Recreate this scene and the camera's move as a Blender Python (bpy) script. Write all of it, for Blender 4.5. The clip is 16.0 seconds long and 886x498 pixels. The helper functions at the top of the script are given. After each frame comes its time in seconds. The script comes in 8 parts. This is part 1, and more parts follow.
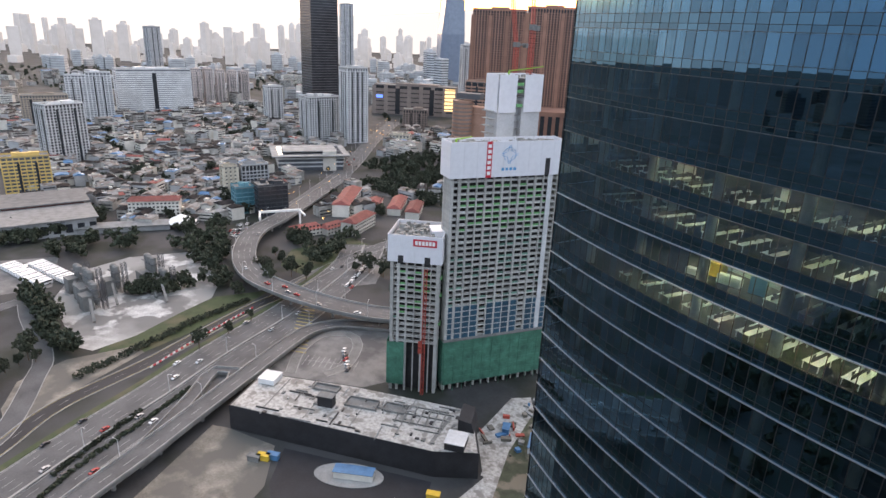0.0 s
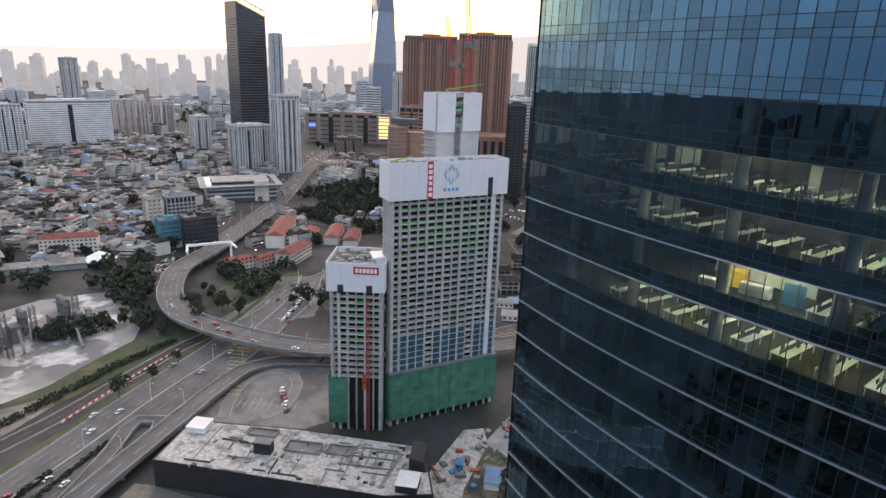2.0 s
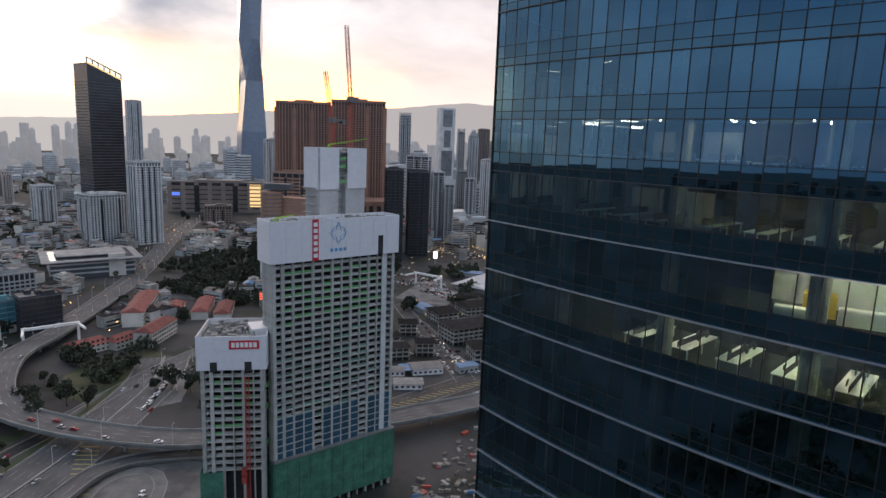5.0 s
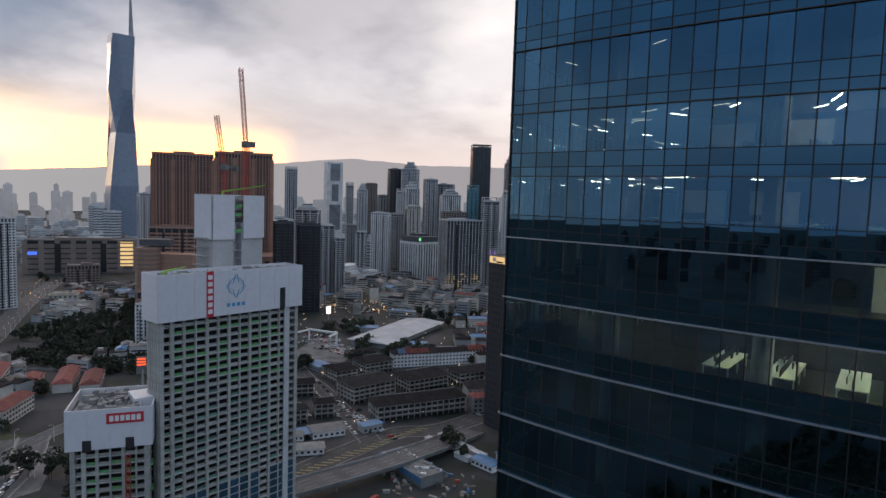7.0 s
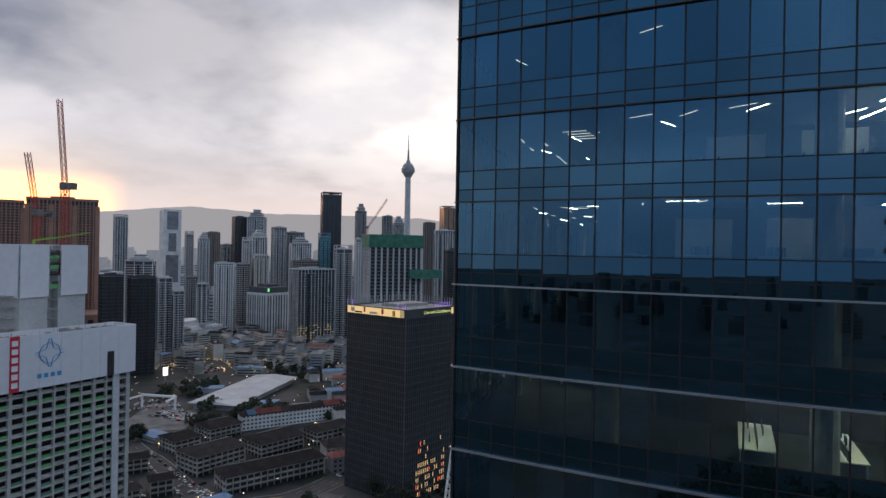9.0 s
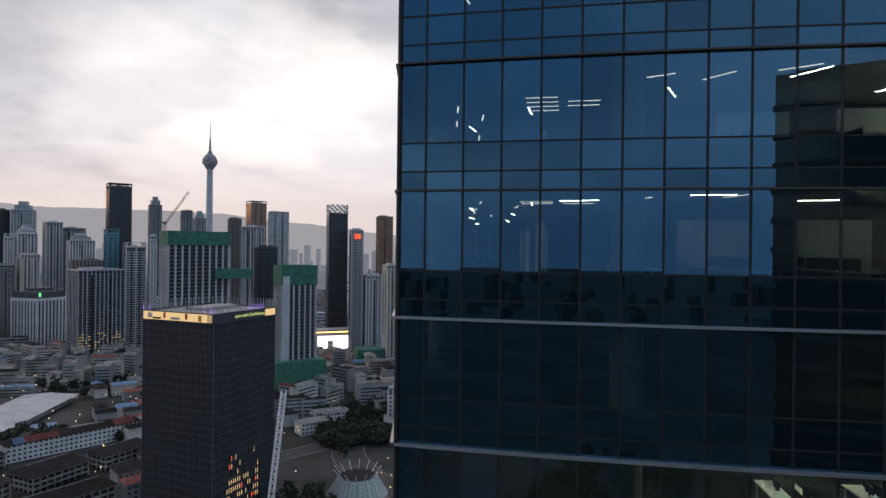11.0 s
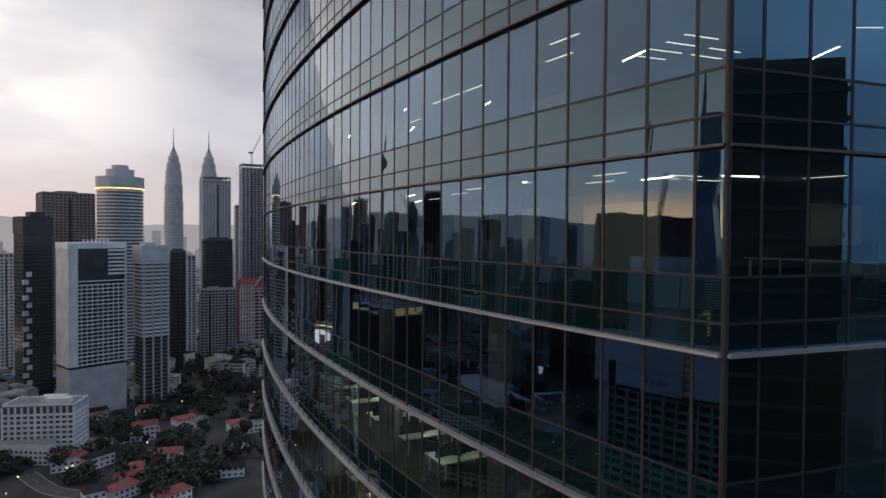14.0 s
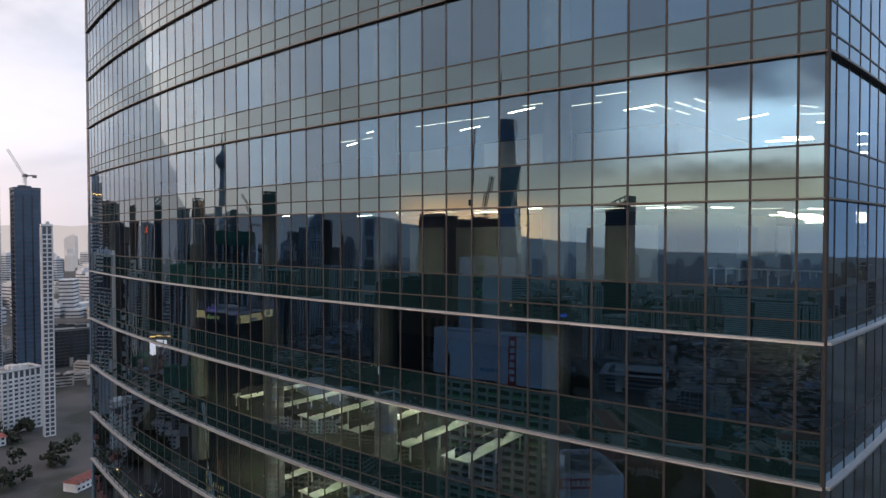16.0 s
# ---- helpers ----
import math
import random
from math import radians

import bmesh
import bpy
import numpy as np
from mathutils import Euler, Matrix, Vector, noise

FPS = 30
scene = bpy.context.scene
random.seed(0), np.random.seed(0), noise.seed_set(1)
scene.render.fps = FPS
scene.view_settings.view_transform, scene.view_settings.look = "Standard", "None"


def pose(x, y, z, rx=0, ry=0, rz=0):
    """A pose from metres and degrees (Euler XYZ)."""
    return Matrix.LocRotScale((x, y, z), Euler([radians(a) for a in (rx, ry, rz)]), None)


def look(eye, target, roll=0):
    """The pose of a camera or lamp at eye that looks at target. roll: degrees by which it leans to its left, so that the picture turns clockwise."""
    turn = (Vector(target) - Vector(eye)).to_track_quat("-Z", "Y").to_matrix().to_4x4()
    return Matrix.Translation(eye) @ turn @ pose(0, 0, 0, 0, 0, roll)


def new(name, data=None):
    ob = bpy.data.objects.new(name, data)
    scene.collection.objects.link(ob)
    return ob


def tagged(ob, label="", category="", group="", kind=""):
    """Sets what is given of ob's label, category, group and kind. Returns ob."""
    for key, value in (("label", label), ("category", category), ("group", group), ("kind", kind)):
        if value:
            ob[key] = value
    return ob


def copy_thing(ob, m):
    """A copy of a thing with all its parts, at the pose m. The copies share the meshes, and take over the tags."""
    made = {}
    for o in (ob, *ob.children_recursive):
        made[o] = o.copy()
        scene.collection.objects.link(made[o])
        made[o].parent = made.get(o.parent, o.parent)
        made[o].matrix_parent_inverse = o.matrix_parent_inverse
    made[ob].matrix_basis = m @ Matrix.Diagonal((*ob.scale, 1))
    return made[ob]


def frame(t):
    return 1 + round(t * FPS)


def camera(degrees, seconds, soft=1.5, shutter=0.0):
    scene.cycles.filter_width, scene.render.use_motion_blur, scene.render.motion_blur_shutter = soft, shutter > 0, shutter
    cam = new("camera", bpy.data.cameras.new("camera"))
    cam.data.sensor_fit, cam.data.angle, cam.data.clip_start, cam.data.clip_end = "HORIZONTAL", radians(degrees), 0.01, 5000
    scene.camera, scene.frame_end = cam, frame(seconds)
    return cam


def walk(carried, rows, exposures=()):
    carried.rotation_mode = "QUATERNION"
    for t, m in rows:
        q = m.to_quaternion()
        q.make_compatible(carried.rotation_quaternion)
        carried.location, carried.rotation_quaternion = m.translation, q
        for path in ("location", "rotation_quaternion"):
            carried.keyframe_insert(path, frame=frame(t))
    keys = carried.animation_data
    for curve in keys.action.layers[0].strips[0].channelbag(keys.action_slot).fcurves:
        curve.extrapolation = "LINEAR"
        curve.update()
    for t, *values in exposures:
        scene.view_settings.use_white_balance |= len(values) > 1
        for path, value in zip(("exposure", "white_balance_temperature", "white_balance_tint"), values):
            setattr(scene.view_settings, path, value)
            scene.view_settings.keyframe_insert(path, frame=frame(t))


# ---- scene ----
PATH = [
    (0, (43.938, -71.63, 170.006), (42.677, -70.224, 169.346), 2.5),
    (0.5, (41.025, -68.837, 168.626), (39.788, -67.402, 167.986), 2.2),
    (1, (38.509, -66.292, 167.258), (37.306, -64.82, 166.639), 2.2),
    (1.5, (36.232, -64.176, 165.872), (35.064, -62.666, 165.277), 2.1),
    (2, (33.904, -62.487, 164.28), (32.774, -60.938, 163.712), 2.0),
    (2.5, (31.381, -60.15, 162.91), (30.29, -58.563, 162.368), 1.9),
    (3, (28.799, -57.84, 161.546), (27.75, -56.215, 161.036), 1.9),
    (3.5, (26.252, -55.719, 160.18), (25.248, -54.056, 159.705), 1.8),
    (4, (24.085, -53.583, 159.085), (23.124, -51.883, 158.648), 1.8),
    (6.3, (10.635, -45.638, 153.854), (10.026, -43.747, 153.63), 2.0),
    (6.5, (9.428, -45.036, 153.571), (8.849, -43.133, 153.363), 1.9),
    (7, (6.643, -43.452, 152.525), (6.142, -41.522, 152.364), 1.8),
    (7.5, (4.518, -41.5, 152.021), (4.107, -39.547, 151.909), 1.6),
    (8, (2.717, -38.904, 151.798), (2.407, -36.931, 151.732), 1.3),
    (8.5, (1.14, -35.712, 151.709), (0.964, -33.72, 151.684), 1.2),
    (9, (-0.133, -32.128, 151.742), (-0.168, -30.128, 151.745), 1.0),
    (9.5, (-1.298, -29.091, 151.842), (-1.187, -27.094, 151.855), 0.7),
    (10, (-2.368, -26.238, 151.949), (-2.099, -24.256, 151.967), 0.5),
    (12.5, (-8.395, -12.06, 152.626), (-7.393, -10.33, 152.579), 0.9),
    (13, (-10.113, -9.451, 152.499), (-8.946, -7.829, 152.45), 0.6),
    (13.5, (-11.589, -6.591, 152.356), (-10.258, -5.099, 152.311), 0.6),
    (14, (-13.063, -4.157, 152.359), (-11.576, -2.821, 152.316), 0.4),
    (14.5, (-15.167, -1.937, 152.451), (-13.539, -0.776, 152.413), 0.5),
    (16, (-20.591, 4.712, 153.185), (-18.694, 5.346, 153.138), -0.1),
]
cam = camera(70.6, 16.0)
walk(cam, [(t, look(e, g, r)) for t, e, g, r in PATH], [(0, 1.25, 7850, 18), (2, 0.98, 7800, 18), (4, 0.46, 7500, 17), (6.5, -0.1, 7060, 15), (8, -0.2, 6880, 14), (12.5, -0.2, 6800, 15), (13.5, -0.22, 6850, 15), (14.5, -0.14, 7150, 16), (15.2, 0.24, 7350, 17), (16, 0.54, 7450, 18)])

# ---- sky and sun: a cloudy dusk, the sun just down behind the brown twin towers ----
SUNSET = radians(39)  # heading of the glow, left of +y
world = bpy.data.worlds.new("dusk")
scene.world = world
world.use_nodes = True
wn, wl = world.node_tree.nodes, world.node_tree.links
wn.clear()


def wnode(kind, **sets):
    n = wn.new(kind)
    for k, v in sets.items():
        n.inputs[k].default_value = v
    return n


def wmath(op, a, b=0.0, c=0.0, clamp=False):
    n = wn.new("ShaderNodeMath")
    n.operation, n.use_clamp = op, clamp
    for i, v in enumerate((a, b, c)):
        if isinstance(v, (int, float)):
            n.inputs[i].default_value = v
        else:
            wl.new(v, n.inputs[i])
    return n.outputs[0]


def wmix(fac, a, b):
    n = wn.new("ShaderNodeMix")
    n.data_type = "RGBA"
    for i, v in ((0, fac), (6, a), (7, b)):
        if isinstance(v, (int, float)):
            n.inputs[i].default_value = v
        elif isinstance(v, tuple):
            n.inputs[i].default_value = (*v, 1)
        else:
            wl.new(v, n.inputs[i])
    return n.outputs[2]


def wramp(x, lo, hi):
    n = wn.new("ShaderNodeMapRange")
    n.interpolation_type = "SMOOTHSTEP"
    wl.new(x, n.inputs[0])
    n.inputs[1].default_value, n.inputs[2].default_value = lo, hi
    return n.outputs[0]


way = wn.new("ShaderNodeTexCoord").outputs["Generated"]
sep = wn.new("ShaderNodeSeparateXYZ")
wl.new(way, sep.inputs[0])
dx, dy, dz = sep.outputs
flat = wmath("SQRT", wmath("ADD", wmath("MULTIPLY", dx, dx), wmath("MULTIPLY", dy, dy)))
west = wmath("DIVIDE", wmath("ADD", wmath("MULTIPLY", dx, -math.sin(SUNSET)), wmath("MULTIPLY", dy, math.cos(SUNSET))), wmath("MAXIMUM", flat, 0.01))
up = wmath("MAXIMUM", dz, 0.0)
# open sky: blue in the east, bright and pale in the west
high = wramp(up, 0.0, 0.75)
clear = wmix(wramp(west, -0.5, 0.95), (0.36, 0.48, 0.70), (0.96, 0.95, 1.0))
clear = wmix(high, clear, (0.36, 0.50, 0.70))
# a wide break in the clouds north of the sunset
GAP = radians(-4)
north = wmath("DIVIDE", wmath("ADD", wmath("MULTIPLY", dx, -math.sin(GAP)), wmath("MULTIPLY", dy, math.cos(GAP))), wmath("MAXIMUM", flat, 0.01))
opening = wmath("MULTIPLY", wramp(north, 0.91, 1.0), wmath("MULTIPLY", wramp(up, 0.02, 0.20), wmath("SUBTRACT", 1.0, wramp(up, 0.24, 0.45))))
# cloud deck, seen in perspective
deck = wmath("DIVIDE", 1.0, wmath("ADD", up, 0.25))
comb = wn.new("ShaderNodeCombineXYZ")
wl.new(wmath("MULTIPLY", dx, deck), comb.inputs[0])
wl.new(wmath("MULTIPLY", dy, deck), comb.inputs[1])
cloud = wnode("ShaderNodeTexNoise", Scale=0.75, Detail=9.0, Roughness=0.5, Distortion=0.15)
wl.new(comb.outputs[0], cloud.inputs["Vector"])
cover = wramp(wmath("SUBTRACT", cloud.outputs["Fac"], wmath("MULTIPLY", opening, 0.20)), 0.34, 0.52)
cloud2 = wnode("ShaderNodeTexNoise", Scale=1.5, Detail=9.0, Roughness=0.5)
wl.new(comb.outputs[0], cloud2.inputs["Vector"])
thick = wmix(wramp(cloud2.outputs["Fac"], 0.40, 0.62), (0.30, 0.32, 0.395), (0.64, 0.65, 0.715))
thick = wmix(wramp(west, -0.6, 0.7), wmix(0.8, thick, (0.50, 0.72, 1.00)), thick)
# heavier cloud high in the south-west
SW = radians(105)
south = wmath("ADD", wmath("MULTIPLY", dx, -math.sin(SW)), wmath("MULTIPLY", dy, math.cos(SW)))
thick = wmix(wmath("MULTIPLY", wramp(south, 0.12, 0.75), wramp(up, 0.08, 0.24)), thick, wmix(0.82, thick, (0.10, 0.21, 0.38)))
sky = wmix(wmath("MULTIPLY", cover, wramp(up, 0.03, 0.14)), clear, thick)
sky = wmix(wmath("MULTIPLY", wmath("MULTIPLY", wramp(south, 0.35, 0.85), wramp(up, 0.16, 0.32)), 0.6), sky, (0.19, 0.40, 0.66))
breaks = wramp(cloud2.outputs["Fac"], 0.40, 0.56)
sky = wmix(wmath("MULTIPLY", opening, wmath("MULTIPLY_ADD", breaks, 0.45, 0.25)), sky, (1.5, 1.46, 1.4))
# sunlit cloud through a second break, left of the sunset
LEFT = radians(75)
left = wmath("DIVIDE", wmath("ADD", wmath("MULTIPLY", dx, -math.sin(LEFT)), wmath("MULTIPLY", dy, math.cos(LEFT))), wmath("MAXIMUM", flat, 0.01))
lit = wmath("MULTIPLY", wramp(left, 0.90, 0.99), wmath("MULTIPLY", wramp(up, 0.05, 0.14), wmath("SUBTRACT", 1.0, wramp(up, 0.20, 0.32))))
sky = wmix(wmath("MULTIPLY", lit, wramp(cloud2.outputs["Fac"], 0.38, 0.56)), sky, (4.6, 4.5, 4.2))
# pale haze along the horizon, warm towards the set sun
low = wmath("SUBTRACT", 1.0, wramp(up, 0.0, 0.17))
haze = wmix(wramp(west, -0.4, 0.95), (0.17, 0.28, 0.43), (0.95, 0.81, 0.77))
sky = wmix(wmath("MULTIPLY", low, 0.8), sky, haze)
glow = wmath("MULTIPLY", wramp(west, 0.975, 1.0), wmath("SUBTRACT", 1.0, wramp(up, 0.02, 0.17)))
sky = wmix(wmath("MULTIPLY", glow, 0.8), sky, (1.45, 1.14, 0.84))
ember = wmath("MULTIPLY", wramp(west, 0.980, 0.998), wmath("SUBTRACT", 1.0, wramp(up, 0.055, 0.105)))
sky = wmix(wmath("MULTIPLY", ember, 0.9), sky, (6.5, 2.5, 0.8))
warm = wmath("MULTIPLY", wramp(left, 0.84, 0.98), wmath("MULTIPLY", wramp(up, 0.03, 0.06), wmath("SUBTRACT", 1.0, wramp(up, 0.09, 0.15))))
sky = wmix(wmath("MULTIPLY", warm, 0.7), sky, (3.0, 2.2, 1.3))
nishita = wn.new("ShaderNodeTexSky")
nishita.sky_type, nishita.sun_disc = "NISHITA", False
nishita.sun_elevation, nishita.sun_rotation = radians(-2.0), -SUNSET
bg_a, bg_b = wn.new("ShaderNodeBackground"), wn.new("ShaderNodeBackground")
wl.new(nishita.outputs[0], bg_a.inputs[0])
wl.new(sky, bg_b.inputs[0])
bg_a.inputs[1].default_value, bg_b.inputs[1].default_value = 0.05, 1.0
addsh, wout = wn.new("ShaderNodeAddShader"), wn.new("ShaderNodeOutputWorld")
wl.new(bg_a.outputs[0], addsh.inputs[0])
wl.new(bg_b.outputs[0], addsh.inputs[1])
wl.new(addsh.outputs[0], wout.inputs[0])

sun = new("sun", bpy.data.lights.new("sun", "SUN"))
sun.data.energy, sun.data.angle, sun.data.color = 1.6, radians(90), (1.0, 0.79, 0.66)
sun.matrix_world = look((0, 0, 600), (0 + math.sin(SUNSET) * 100, -math.cos(SUNSET) * 100, 600 - 50))


# ---- materials ----
def mat(name, color, rough=0.7, metal=0.0, vary=0.25, scale=0.3, fine=4.0, bump=0.1, per_object=0.0, spec=0.4):
    """A surface with stains at one scale and grain at another."""
    m = bpy.data.materials.new(name)
    m.use_nodes = True
    n, l = m.node_tree.nodes, m.node_tree.links
    b = n["Principled BSDF"]
    tc = n.new("ShaderNodeTexCoord")
    n1, n2 = n.new("ShaderNodeTexNoise"), n.new("ShaderNodeTexNoise")
    for t, s, d in ((n1, scale, 4.0), (n2, fine, 3.0)):
        t.inputs["Scale"].default_value, t.inputs["Detail"].default_value = s, d
        l.new(tc.outputs["Object"], t.inputs["Vector"])
    add = n.new("ShaderNodeMath")
    add.operation = "MULTIPLY_ADD"
    l.new(n2.outputs[0], add.inputs[0])
    add.inputs[1].default_value = 0.45
    l.new(n1.outputs[0], add.inputs[2])
    rng = n.new("ShaderNodeMapRange")
    l.new(add.outputs[0], rng.inputs[0])
    rng.inputs[1].default_value, rng.inputs[2].default_value = 0.45, 1.0
    rng.inputs[3].default_value, rng.inputs[4].default_value = 1 - vary, 1 + vary
    value = rng.outputs[0]
    if per_object:
        oi, mul = n.new("ShaderNodeObjectInfo"), n.new("ShaderNodeMath")
        r2 = n.new("ShaderNodeMapRange")
        l.new(oi.outputs["Random"], r2.inputs[0])
        r2.inputs[3].default_value, r2.inputs[4].default_value = 1 - per_object, 1 + per_object
        mul.operation = "MULTIPLY"
        l.new(value, mul.inputs[0])
        l.new(r2.outputs[0], mul.inputs[1])
        value = mul.outputs[0]
    col = n.new("ShaderNodeVectorMath")
    col.operation = "SCALE"
    col.inputs[0].default_value = color
    l.new(value, col.inputs["Scale"])
    l.new(col.outputs[0], b.inputs["Base Color"])
    b.inputs["Roughness"].default_value, b.inputs["Metallic"].default_value = rough, metal
    b.inputs["Specular IOR Level"].default_value = spec
    if bump:
        bp = n.new("ShaderNodeBump")
        bp.inputs["Strength"].default_value, bp.inputs["Distance"].default_value = bump, 0.05
        l.new(n2.outputs[0], bp.inputs["Height"])
        l.new(bp.outputs[0], b.inputs["Normal"])
    return m


def mix_mat(name, a, b, scale, lo, hi, rough=0.85, third=None, vary=0.3):
    """Two surfaces in blotches, as worn ground shows."""
    m = mat(name, a, rough, vary=vary, scale=scale * 3, fine=scale * 20)
    n, l = m.node_tree.nodes, m.node_tree.links
    bs = n["Principled BSDF"]
    src = bs.inputs["Base Color"].links[0].from_socket
    tc = n.new("ShaderNodeTexCoord")
    t = n.new("ShaderNodeTexNoise")
    t.inputs["Scale"].default_value, t.inputs["Detail"].default_value = scale, 8.0
    l.new(tc.outputs["Object"], t.inputs["Vector"])
    r = n.new("ShaderNodeMapRange")
    l.new(t.outputs[0], r.inputs[0])
    r.inputs[1].default_value, r.inputs[2].default_value = lo, hi
    x = n.new("ShaderNodeMix")
    x.data_type = "RGBA"
    l.new(r.outputs[0], x.inputs[0])
    l.new(src, x.inputs[6])
    x.inputs[7].default_value = (*b, 1)
    out = x.outputs[2]
    if third:
        t2 = n.new("ShaderNodeTexNoise")
        t2.inputs["Scale"].default_value, t2.inputs["Detail"].default_value = scale * 0.37, 6.0
        l.new(tc.outputs["Object"], t2.inputs["Vector"])
        r2 = n.new("ShaderNodeMapRange")
        l.new(t2.outputs[0], r2.inputs[0])
        r2.inputs[1].default_value, r2.inputs[2].default_value = 0.5, 0.6
        x2 = n.new("ShaderNodeMix")
        x2.data_type = "RGBA"
        l.new(r2.outputs[0], x2.inputs[0])
        l.new(out, x2.inputs[6])
        x2.inputs[7].default_value = (*third, 1)
        out = x2.outputs[2]
    l.new(out, bs.inputs["Base Color"])
    return m


def glow_mat(name, color, strength):
    m = bpy.data.materials.new(name)
    m.use_nodes = True
    n, l = m.node_tree.nodes, m.node_tree.links
    n.clear()
    e, o = n.new("ShaderNodeEmission"), n.new("ShaderNodeOutputMaterial")
    e.inputs[0].default_value, e.inputs[1].default_value = (*color, 1), strength
    l.new(e.outputs[0], o.inputs[0])
    return m


def coated_glass(name, through_tint, coat, backing=None, lean=0.0, tint=(0.12, 0.43, 0.78), ior=1.34):
    """Coated facade glass: a blue mirror coat, a clear gloss that rises towards grazing; the rest passes, or meets a painted back."""
    m = bpy.data.materials.new(name)
    m.use_nodes = True
    n, l = m.node_tree.nodes, m.node_tree.links
    n.clear()
    o = n.new("ShaderNodeOutputMaterial")
    blue, clear_gloss = n.new("ShaderNodeBsdfGlossy"), n.new("ShaderNodeBsdfGlossy")
    blue.inputs["Color"].default_value, blue.inputs["Roughness"].default_value = (*tint, 1), 0.0
    clear_gloss.inputs["Color"].default_value, clear_gloss.inputs["Roughness"].default_value = (0.76, 0.88, 1.0, 1), 0.0
    if backing:
        t = n.new("ShaderNodeBsdfDiffuse")
        t.inputs["Color"].default_value = (*backing, 1)
    else:
        t = n.new("ShaderNodeBsdfTransparent")
        t.inputs["Color"].default_value = (*through_tint, 1)
    under, over, f = n.new("ShaderNodeMixShader"), n.new("ShaderNodeMixShader"), n.new("ShaderNodeFresnel")
    under.inputs[0].default_value = coat
    f.inputs["IOR"].default_value = ior
    l.new(t.outputs[0], under.inputs[1])
    l.new(blue.outputs[0], under.inputs[2])
    l.new(f.outputs[0], over.inputs[0])
    l.new(under.outputs[0], over.inputs[1])
    l.new(clear_gloss.outputs[0], over.inputs[2])
    l.new(over.outputs[0], o.inputs[0])
    tc, w, bp = n.new("ShaderNodeTexCoord"), n.new("ShaderNodeTexNoise"), n.new("ShaderNodeBump")
    w.inputs["Scale"].default_value = 0.8
    l.new(tc.outputs["Object"], w.inputs["Vector"])
    bp.inputs["Strength"].default_value, bp.inputs["Distance"].default_value = 0.03, 0.02
    l.new(w.outputs[0], bp.inputs["Height"])
    # every pane sits a touch out of true and is coated a little differently
    ge, oi, cb, wn_ = n.new("ShaderNodeNewGeometry"), n.new("ShaderNodeObjectInfo"), n.new("ShaderNodeCombineXYZ"), n.new("ShaderNodeTexWhiteNoise")
    l.new(ge.outputs["Random Per Island"], cb.inputs[0])
    l.new(oi.outputs["Random"], cb.inputs[1])
    l.new(cb.outputs[0], wn_.inputs["Vector"])
    tilt, norm = n.new("ShaderNodeVectorMath"), n.new("ShaderNodeVectorMath")
    tilt.operation, norm.operation = "MULTIPLY_ADD", "NORMALIZE"
    off = n.new("ShaderNodeVectorMath")
    off.operation = "SUBTRACT"
    l.new(wn_.outputs["Color"], off.inputs[0])
    off.inputs[1].default_value = (0.5, 0.5, 0.5 - lean / 0.004)
    l.new(off.outputs[0], tilt.inputs[0])
    tilt.inputs[1].default_value = (0.004, 0.004, 0.004)
    l.new(bp.outputs[0], tilt.inputs[2])
    l.new(tilt.outputs[0], norm.inputs[0])
    cr = n.new("ShaderNodeMapRange")
    l.new(wn_.outputs["Value"], cr.inputs[0])
    cr.inputs[3].default_value, cr.inputs[4].default_value = coat * 0.75, coat * 1.25
    l.new(cr.outputs[0], under.inputs[0])
    for g in (blue, clear_gloss):
        l.new(norm.outputs[0], g.inputs["Normal"])
    return m


